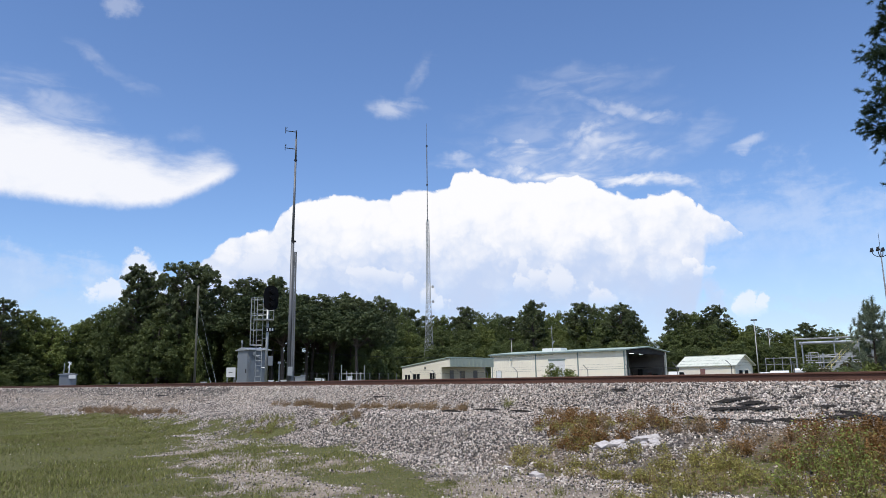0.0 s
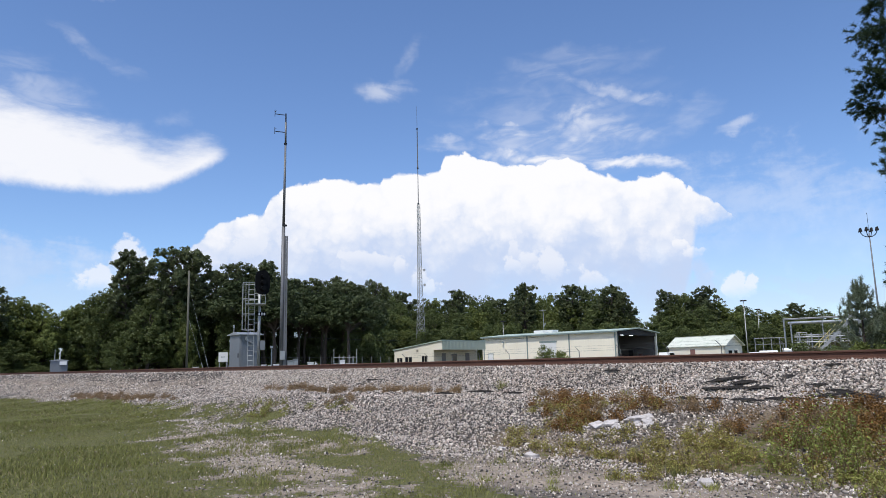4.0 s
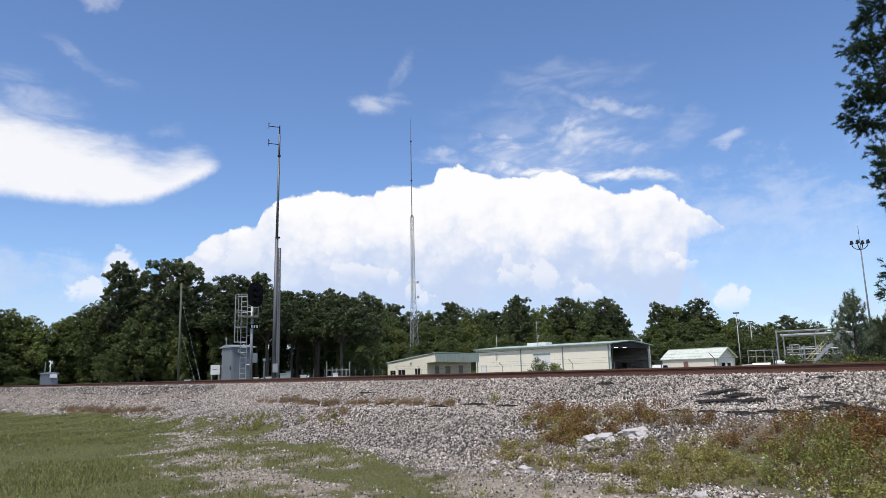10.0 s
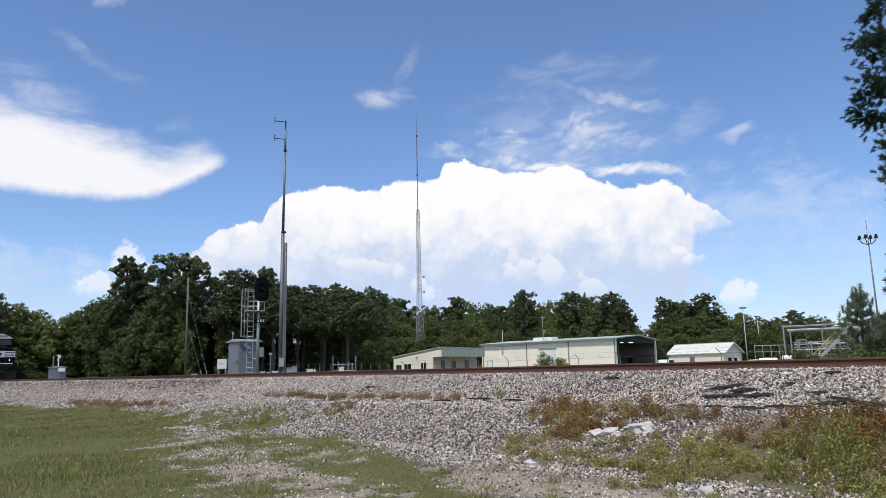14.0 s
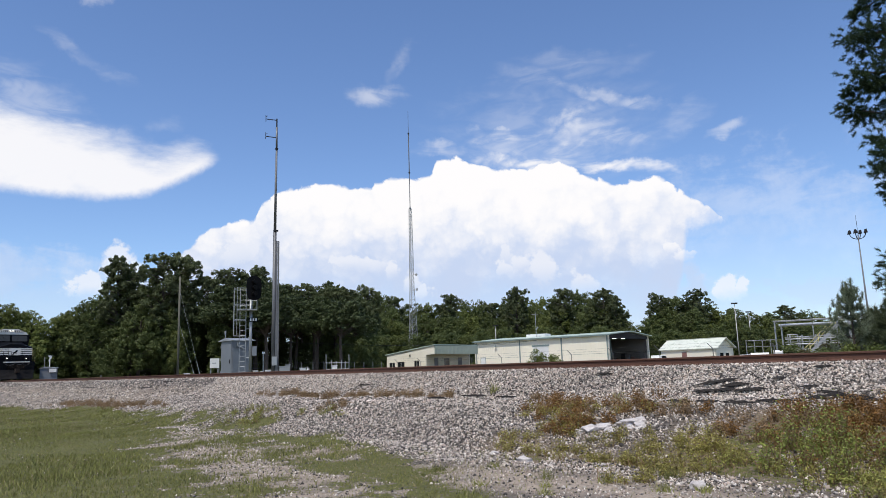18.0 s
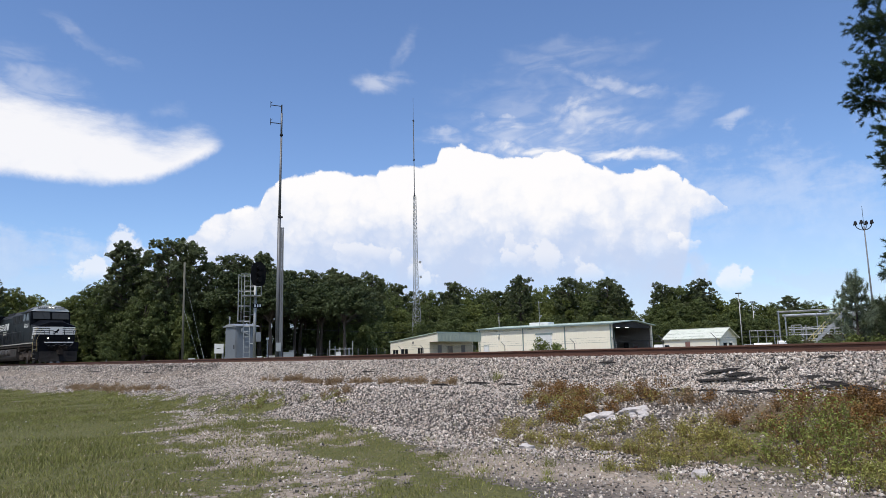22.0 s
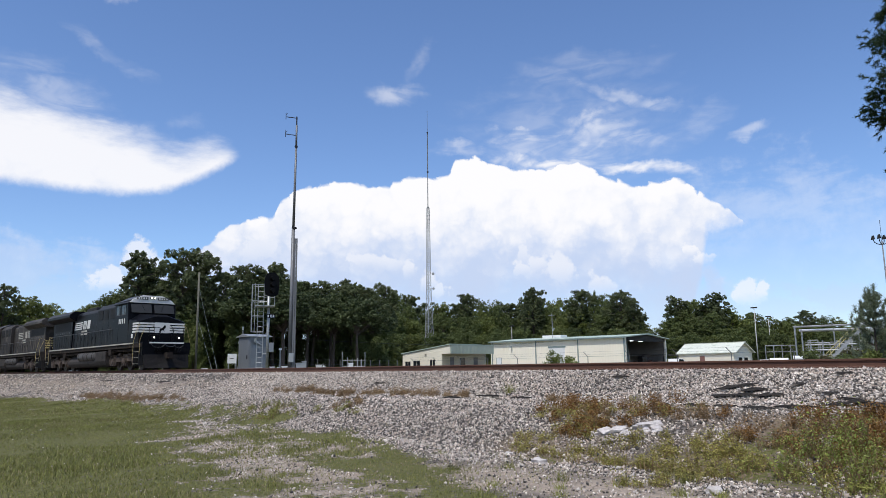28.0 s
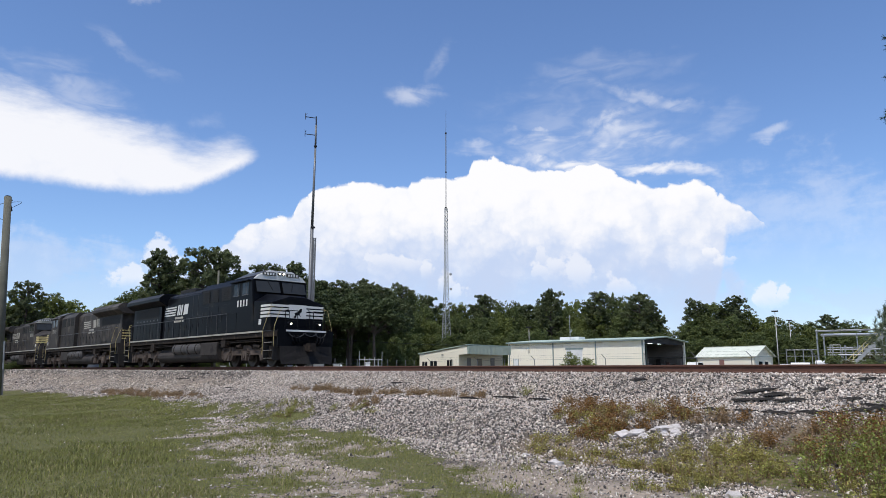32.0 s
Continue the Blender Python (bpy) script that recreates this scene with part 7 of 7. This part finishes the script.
# ---- trees and shrubs close by ----
def needle_tufts(centres, dirs, length, per, width):
    """Tufts of long needles: thin triangles that fan out round each twig's end."""
    n = len(centres)
    c = np.repeat(np.asarray(centres, float), per, axis=0)
    d = np.repeat(np.asarray(dirs, float), per, axis=0)
    v = rng.normal(size=(n * per, 3)) * 0.75 + d * 0.8
    v /= np.linalg.norm(v, axis=1, keepdims=True)
    l = length * rng.uniform(0.7, 1.15, (n * per, 1))
    w = np.cross(v, rng.normal(size=(n * per, 3)))
    w /= np.linalg.norm(w, axis=1, keepdims=True)
    base = c + d * rng.uniform(-0.12, 0.06, (n * per, 1))
    return np.stack([base - w * width, base + w * width, base + v * l], 1)


def near_pine():
    """The big pine whose limbs reach into view."""
    foot = polar(36.8, 30, FAR_Z)
    ob = thing("loblolly_pine", Matrix.Translation(foot), "large loblolly pine with long-needled tufts on open limbs", "tree")
    r = random.Random(21)
    bm = BM()
    limb(bm, [(0, 0, -0.3), (0.1, 0, 6), (0.0, 0.1, 12), (0.1, 0, 18), (0, 0, 21)], 0.34, 0.08)
    part("trunk", bm, BARK, ob)
    tips = [(34.1, 26.0), (33.4, 23.4), (32.8, 22.0), (33.2, 20.9), (32.9, 19.5), (33.5, 18.3), (31.7, 17.4), (32.3, 18.2), (32.6, 16.4), (33.5, 15.0), (33.3, 13.0), (33.9, 13.9), (33.9, 11.6), (34.5, 10.5),
            (34.8, 27.5), (34.4, 24.4), (34.2, 22.4), (34.6, 20.4), (34.3, 18.6), (34.9, 16.6), (34.7, 14.6), (35.2, 12.6), (35.4, 22), (35.7, 18), (36.2, 26), (36.8, 20), (37.5, 30), (40, 24), (41, 18), (39.5, 13),
            (33.6, 6.4), (34.4, 5.2), (33.2, 5.2), (35.2, 7.4), (34.6, 3.8), (36.0, 5.0)]
    cents, dirs = [], []
    for az, el in tips:
        d = 30 + r.uniform(-1.0, 1.0)
        tip = polar(az - 0.15, d, 1.55 + d * math.tan(radians(el))) - foot
        h = max(2.2, tip.z - r.uniform(-0.6, 1.4))
        root_p = Vector((0, 0, h))
        mid = root_p.lerp(tip, 0.55) + Vector((0, 0, r.uniform(-0.35, 0.2)))
        bm = BM()
        limb(bm, [root_p, mid, tip], 0.055, 0.015)
        lb = part("limb", bm, BARK, ob)
        out = (tip - mid).normalized()
        for k in range(84):
            f = r.uniform(0.3, 1.0)
            p = mid.lerp(tip, f) if f > 0.5 else root_p.lerp(mid, 0.4 + f)
            side = Vector((r.uniform(-1, 1), r.uniform(-1, 1), r.uniform(-0.8, 0.6))).normalized()
            e = p + side * r.uniform(0.08, 0.66)
            cents.append(e)
            dirs.append((out * 0.5 + side).normalized())
        cents.append(tip)
        dirs.append(out)
    soup("needles", needle_tufts([tuple(c) for c in cents], [tuple(d) for d in dirs], 0.17, 46, 0.0095), 3, LEAF_PINE_NEAR, ob)
    return ob


near_pine()


def young_pine(az, d, top, wide, seed, tufts, leaf):
    """A young pine: whorls of rising branches with needle tufts along them, and upright leading shoots."""
    foot = polar(az, d, FAR_Z)
    ob = thing("young_pine", Matrix.Translation(foot), "young pine with pale green upright shoots", "tree", "young pines beyond the track")
    r = random.Random(seed)
    h = top - FAR_Z
    bm = BM()
    limb(bm, [(0, 0, -0.2), (0.03, 0, h * 0.5), (0, 0, h * 0.95)], 0.07, 0.02)
    part("trunk", bm, BARK, ob)
    cents, dirs = [], []
    whorls = 8
    per = max(5, tufts // 44)
    for w in range(whorls):
        f = w / (whorls - 1)
        z = h * (0.10 + 0.72 * f)
        reach = wide * 0.5 * (1.12 - f) ** 0.7
        for b in range(6):
            a = b * 1.047 + w * 0.6 + r.uniform(-0.35, 0.35)
            l = reach * r.uniform(0.55, 1.1)
            root_p = Vector((0, 0, z))
            tip = Vector((math.cos(a) * l, math.sin(a) * l, z + l * r.uniform(0.35, 0.7)))
            bm = BM()
            rod(bm, root_p, tip, 0.02, 5, 0.008)
            part("branch", bm, BARK, ob)
            for k in range(per):
                g = 0.3 + 0.7 * (k + r.random()) / per
                p = root_p.lerp(tip, g) + Vector((r.uniform(-1, 1), r.uniform(-1, 1), r.uniform(-0.6, 0.8))) * 0.14
                cents.append(tuple(p))
                dirs.append(tuple(((tip - root_p).normalized() * 0.6 + Vector((0, 0, 0.7))).normalized()))
            for k in range(2):
                cents.append(tuple(tip + Vector((r.uniform(-0.05, 0.05), r.uniform(-0.05, 0.05), 0.16 * k))))
                dirs.append((0, 0, 1))
    for k in range(5):
        a = k * 1.3
        for j in range(5):
            cents.append((math.cos(a) * wide * 0.07, math.sin(a) * wide * 0.07, h * (0.80 + 0.035 * j + (0.05 if k == 0 else 0))))
            dirs.append((0, 0, 1))
    soup("needles", needle_tufts(cents, dirs, 0.22, 46, 0.009), 3, leaf, ob)


LEAF_YOUNG = leaf_mat("young_needles", (0.19, 0.225, 0.145), 0.6)
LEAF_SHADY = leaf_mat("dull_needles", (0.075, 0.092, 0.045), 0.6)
young_pine(30.55, 40, 5.3, 2.7, 1, 330, LEAF_YOUNG)
young_pine(31.9, 42, 3.9, 2.6, 2, 300, LEAF_SHADY)
young_pine(33.1, 39, 4.3, 3.0, 3, 360, LEAF_SHADY)
young_pine(34.8, 41, 4.5, 3.2, 4, 400, LEAF_SHADY)


def bush(az, d, h, w, leaf, seed, label, n=900, size=0.13, base=FAR_Z):
    ob = thing("bush", Matrix.Translation(polar(az, d, base)), label, "bush", "bushes beyond the track")
    r = random.Random(seed)
    bm = BM()
    pts = []
    for k in range(9):
        a = r.uniform(0, 6.283)
        c = (math.cos(a) * w * 0.32 * r.random(), math.sin(a) * w * 0.32 * r.random(), h * r.uniform(0.3, 0.82))
        rod(bm, (0, 0, -0.1), c, 0.02, 5, 0.008)
        rr = w * r.uniform(0.14, 0.26)
        pts.append(blob_points(n // 9, c, (rr, rr, rr * 0.8), 0.2))
    part("stem", bm, BARK, ob)
    soup("leaves", leaf_quads(np.concatenate(pts), size), 4, leaf, ob)


bush(7.8, 50, 1.85, 2.0, LEAF_LIGHT, 1, "leafy green sapling in front of the warehouse")
bush(9.2, 50, 1.2, 1.6, LEAF_LIGHT, 2, "low leafy bush in front of the warehouse")
rb = random.Random(9)
for i in range(1, 16):
    bush(25.6 + i * 0.75, rb.uniform(36, 52), rb.uniform(0.9, 1.9), rb.uniform(1.6, 2.6), [LEAF_LIGHT, LEAF_OAK, LEAF_DULL][i % 3], 20 + i, "low green and brownish scrub beyond the track", 900)


# ---- low plants and litter on the ground ----
def blades(name, s, q, h, w, lean, material, label, category, parent=None):
    """Single grass blades: thin, leaning triangles on the ground."""
    n = len(s)
    X = UX * s - UY * (17.0 - q)
    Y = UY * s + UX * (17.0 - q)
    z = ground_z(s, q)
    a = rng.uniform(0, 6.283, n)
    b = rng.uniform(0, 6.283, n)
    l = lean * rng.random(n)
    base = np.stack([X, Y, z - 0.01], -1)
    side = np.stack([np.cos(a), np.sin(a), np.zeros(n)], -1) * w[:, None]
    tip = base + np.stack([np.cos(b) * l * h, np.sin(b) * l * h, h], -1)
    ob = soup(name, np.stack([base - side, base + side, tip], 1), 3, material)
    return tagged(ob, label, category, kind="stuff")


def lawn():
    def field(n, s0, s1, q0, q1):
        s, q = rng.uniform(s0, s1, n), rng.uniform(q0, q1, n)
        g, d = masks(s, q)
        keep = rng.random(n) < np.clip(g * 1.05 - 0.02 + 0.26 * sstep(6.5, 8, q), 0.02, 1)
        return s[keep], q[keep]
    sets = [field(9000, -14, 6, 13, 22), field(60000, -26, -2, 6.0, 15.5), field(50000, -48, -18, 5.0, 12), field(30000, -16, -6, 8.5, 15.5)]
    s, q = (np.concatenate(a) for a in zip(*sets))
    tall = 0.45 + 1.5 * np.clip(fnoise(s, q, 0.9, 41) + 0.5, 0, 1) * np.clip(fnoise(s, q, 3.1, 42) + 0.7, 0, 1)
    h = rng.uniform(0.03, 0.075, len(s)) * tall
    mixed = rng.random(len(s))
    dry = mixed < 0.10 + 0.55 * np.clip(fnoise(s, q, 1.6, 43) + 0.5 * fnoise(s, q, 0.5, 44), 0, 1)
    w = np.interp(np.hypot(s, 17 - q), [8, 20, 50], [0.006, 0.011, 0.022])
    blades("grass", s[~dry], q[~dry], h[~dry], w[~dry], 0.9, GRASS, "short mown grass with bare patches", "grass")
    blades("dry_grass", s[dry], q[dry], h[dry] * 0.9, w[dry], 1.3, STRAW, "dry straw-coloured blades among the grass", "grass")


STRAW = leaf_mat("straw", (0.30, 0.25, 0.13), 0.6, 0.1)
lawn()


def weed_patch(name, spots, material, label, n, h, leaf, stems=True):
    """Loose weeds: leaves along thin stems, in patches of (s, q, half-length, half-width)."""
    cs, stalk = [], []
    total = sum(a * b for _, _, a, b in spots)
    for s0, q0, a, b in spots:
        k = max(3, int(n * a * b / total))
        clumps = max(2, k // 19)
        pick = rng.integers(0, clumps, k)
        cs0, cq0 = rng.normal(size=clumps) * a * 0.58, rng.normal(size=clumps) * b * 0.58
        s = s0 + cs0[pick] + rng.normal(size=k) * 0.06
        q = q0 + cq0[pick] + rng.normal(size=k) * 0.06
        size_of = rng.uniform(0.5, 1.35, clumps)[pick]
        z = ground_z(s, q)
        X = UX * s - UY * (17.0 - q)
        Y = UY * s + UX * (17.0 - q)
        hh = h * rng.uniform(0.35, 1.1, k) * size_of
        lean = rng.normal(size=(k, 2)) * 0.25
        base = np.stack([X, Y, z], -1)
        tip = base + np.stack([lean[:, 0] * hh, lean[:, 1] * hh, hh], -1)
        side = rng.normal(size=(k, 3)) * 0.004
        stalk.append(np.stack([base - side, base + side, tip], 1))
        m = 9
        f = rng.random((k, m, 1)) ** 0.7
        p = base[:, None] * (1 - f) + tip[:, None] * f + rng.normal(size=(k, m, 3)) * leaf * 0.8
        cs.append(p.reshape(-1, 3))
    ob = soup(name, leaf_quads(np.concatenate(cs), leaf, 0.4), 4, material)
    tagged(ob, label, "weeds", kind="stuff")
    if stems:
        st = soup(name + "_stems", np.concatenate(stalk), 3, DRY)
        tagged(st, "thin dry stalks of weeds", "weeds", kind="stuff")


weed_patch("rusty_weeds", [(-8.9, 5.0, 1.0, 0.5), (-7.9, 5.8, 0.8, 0.5), (-8.1, 6.5, 0.5, 0.3), (-3.6, 5.4, 0.8, 0.4), (-3.0, 5.5, 0.9, 0.5), (-3.4, 6.0, 0.9, 0.4), (-7.0, 5.3, 0.8, 0.25), (-2.2, 5.6, 1.0, 0.6), (-3.3, 5.2, 1.0, 0.5), (-2.6, 5.9, 0.9, 0.4), (-3.3, 6.4, 0.7, 0.35), (-2.3, 6.5, 0.8, 0.4)], RED_WEED, "rust-red and brown weeds on the stones", 3000, 0.25, 0.036)
weed_patch("straw_weeds", [(-5.0, 5.9, 0.5, 0.4), (-4.5, 6.1, 0.5, 0.3), (-6.0, 5.3, 0.8, 0.3), (-21.5, 3.9, 1.6, 0.4), (-19.5, 3.9, 1.6, 0.45), (-17.6, 4.0, 1.5, 0.5), (-15.5, 3.9, 1.2, 0.4), (-13.8, 3.8, 0.8, 0.3), (-10.6, 3.6, 0.5, 0.25), (-38, 5.3, 3, 0.4), (-34, 5.0, 3, 0.4), (-30, 5.2, 2, 0.3), (-16.2, 5.6, 0.5, 0.4), (-8.2, 5.2, 1.0, 0.5), (-4.0, 5.6, 0.6, 0.3)], DRY, "dry straw-coloured weeds on the stones", 4800, 0.2, 0.03)
weed_patch("yellow_green_weeds", [(-8.3, 5.5, 1.0, 0.6), (-8.0, 6.3, 0.7, 0.4), (-3.5, 5.8, 0.8, 0.4), (-6.5, 6.6, 0.8, 0.35), (-5.4, 6.7, 0.8, 0.4), (-5.0, 6.4, 0.6, 0.4), (-5.9, 7.6, 0.9, 0.5), (-5.2, 7.7, 0.7, 0.4), (-8.4, 7.4, 0.6, 0.3), (-8.9, 6.9, 0.5, 0.25), (-4.3, 6.9, 0.8, 0.4), (-7.3, 7.1, 0.4, 0.3), (-5.2, 8.7, 0.4, 0.25), (-3.0, 7.1, 0.9, 0.4), (-2.2, 7.7, 0.8, 0.5), (-3.6, 6.5, 0.6, 0.3), (-2.4, 6.6, 0.7, 0.4)], WEED_YELLOW, "yellow-green low weeds between the stones", 4000, 0.18, 0.027)
weed_patch("green_weeds", [(-3.9, 7.3, 0.5, 0.3), (-3.2, 7.6, 0.5, 0.4), (-2.6, 7.2, 0.5, 0.4), (-3.4, 6.5, 0.5, 0.3), (-3.0, 6.8, 0.5, 0.4), (-18.6, 6.3, 1.4, 0.4), (-19.6, 6.0, 0.8, 0.3), (-12.3, 3.3, 0.10, 0.08), (-2.3, 8.0, 0.8, 0.5), (-15.8, 6.1, 0.5, 0.3), (-1.6, 7.2, 0.8, 0.7)], WEED, "fresh green weeds and tall grass", 1350, 0.2, 0.03)
weed_patch("tall_weeds", [(-3.5, 6.4, 0.28, 0.18), (-3.85, 6.6, 0.22, 0.16), (-3.3, 6.7, 0.2, 0.2), (-3.9, 7.1, 0.25, 0.2), (-3.0, 7.4, 0.2, 0.2), (-2.6, 6.9, 0.25, 0.2)], WEED_TALL, "tall bright green feathery weeds", 420, 0.62, 0.036)


def tussock(s, q, h, n, seed):
    r = np.random.default_rng(seed)
    ss, qq = s + r.normal(size=n) * 0.06, q + r.normal(size=n) * 0.06
    ob = blades("grass_tuft", ss, qq, h * r.uniform(0.5, 1.1, n), np.full(n, 0.005), 1.2, WEED if seed % 2 else GRASS, "small tuft of grass on the bare ground", "grass")
    ob["kind"] = "thing"
    ob["group"] = "tufts of grass"


for i, (s, q) in enumerate(((-6.2, 9.1), (-5.9, 9.5), (-5.1, 7.9), (-5.4, 8.9), (-8.1, 9.3), (-5.6, 9.9), (-4.9, 8.2), (-6.6, 10.0), (-7.4, 8.8), (-4.5, 9.0), (-9.6, 8.2), (-4.1, 8.8))):
    tussock(s, q, 0.11 if i % 3 else 0.16, 60, i)


tussock(-12.3, 3.3, 0.32, 70, 1)


def boulder(s, q, r, flat, label, material):
    z = float(ground_z(np.array([s]), np.array([q]))[0])
    bm = BM()
    bmesh.ops.create_icosphere(bm, subdivisions=2, radius=r)
    off = Vector((s * 3.1, q * 2.7, r * 9))
    for v in bm.verts:
        k = 1 + 0.55 * noise.noise(v.co / r * 1.5 + off) + 0.35 * noise.noise(v.co / r * 4 + off)
        v.co = Vector((v.co.x * k, v.co.y * k * 0.8, v.co.z * k * flat))
    ob = part("rock", bm, material)
    ob.matrix_basis = Matrix.Translation(tw(s, q, z + r * flat * 0.3)) @ pose(0, 0, 0, 0, 0, s * 50)
    return tagged(ob, label, "rock", "larger rocks on the bank")


PALE_ROCK = mat("pale_rock", (0.50, 0.455, 0.43), 0.9, var=0.25, big=4, fine=30, bump=0.6)
for s, q, r, f in ((-7.42, 6.2, 0.2, 0.34), (-7.22, 6.1, 0.14, 0.45), (-7.6, 6.32, 0.12, 0.4), (-7.02, 6.22, 0.1, 0.5), (-6.86, 5.9, 0.19, 0.38), (-6.66, 5.82, 0.13, 0.5), (-6.55, 6.0, 0.11, 0.45), (-6.72, 6.06, 0.09, 0.5), (-5.24, 5.7, 0.12, 0.7), (-7.5, 8.0, 0.12, 0.6), (-7.15, 6.55, 0.1, 0.5), (-8.4, 7.7, 0.08, 0.6)):
    boulder(s, q, r, f, "flat pale rock among weeds", PALE_ROCK)
boulder(-4.25, 8.66, 0.10, 0.75, "white stone on the bare dirt", PALE_ROCK)

# broken sleepers on the shoulder of the track
for s, q, turn, l, tilt in ((-6.58, 2.93, 30, 0.95, -8), (-6.42, 3.33, 9, 1.15, -3), (-5.76, 3.24, 17, 0.8, -4), (-3.95, 3.48, -18, 1.5, 7), (-4.4, 3.66, 32, 0.8, -6), (-3.75, 3.72, -10, 0.9, 3), (-6.15, 3.08, 24, 0.6, -5)):
    old_tie(s, q, turn, l * 0.86, tilt, 0.045, 0.72)
for s, q, turn, l in ((-44.2, 2.85, 6, 2.2), (-34.6, 2.25, 10, 1.0), (-36.0, 2.8, 8, 1.6), (-9.6, 2.3, 25, 0.5), (-5.4, 2.7, 60, 0.35), (-4.8, 2.2, 40, 0.4), (-6.6, 4.6, -5, 0.6), (-7.0, 5.0, 6, 0.35), (-6.0, 4.6, 4, 0.5), (-12.8, 3.6, 3, 0.8), (-11.6, 3.6, -2, 0.7), (-18.3, 2.8, 15, 0.5), (-13.6, 4.1, 5, 0.7), (-28.8, 3.7, 10, 0.6), (-4.7, 3.2, 50, 0.5), (-5.4, 4.7, -6, 0.7), (-4.9, 4.2, 10, 0.8)):
    old_tie(s, q, turn, l, 0, 0.03, 0.62)


# ---- what moves ----
def motions():
    rows = [t * 0.5 for t in range(65)]
    start, end = nose_s(0.0), nose_s(32.0)
    # moments at which the wheels have rolled on by about 70 degrees
    marks, t, last = [0.0], 0.0, start
    while t < 32.0:
        t = min(32.0, t + 1 / FPS)
        if nose_s(t) - last > 0.64 or t >= 32.0:
            marks.append(t)
            last = nose_s(t)
    for ob, wheels, i, turned in TRAIN:
        walk(ob, [(t, loco_pose(t, i, turned)) for t in rows])
        for w in wheels:
            c = w.location.copy()
            sign = -1 if turned else 1
            walk(w, [(t, pose(c.x, c.y, c.z, 0, sign * math.degrees((nose_s(t) - start) / 0.53), 0)) for t in marks])


motions()
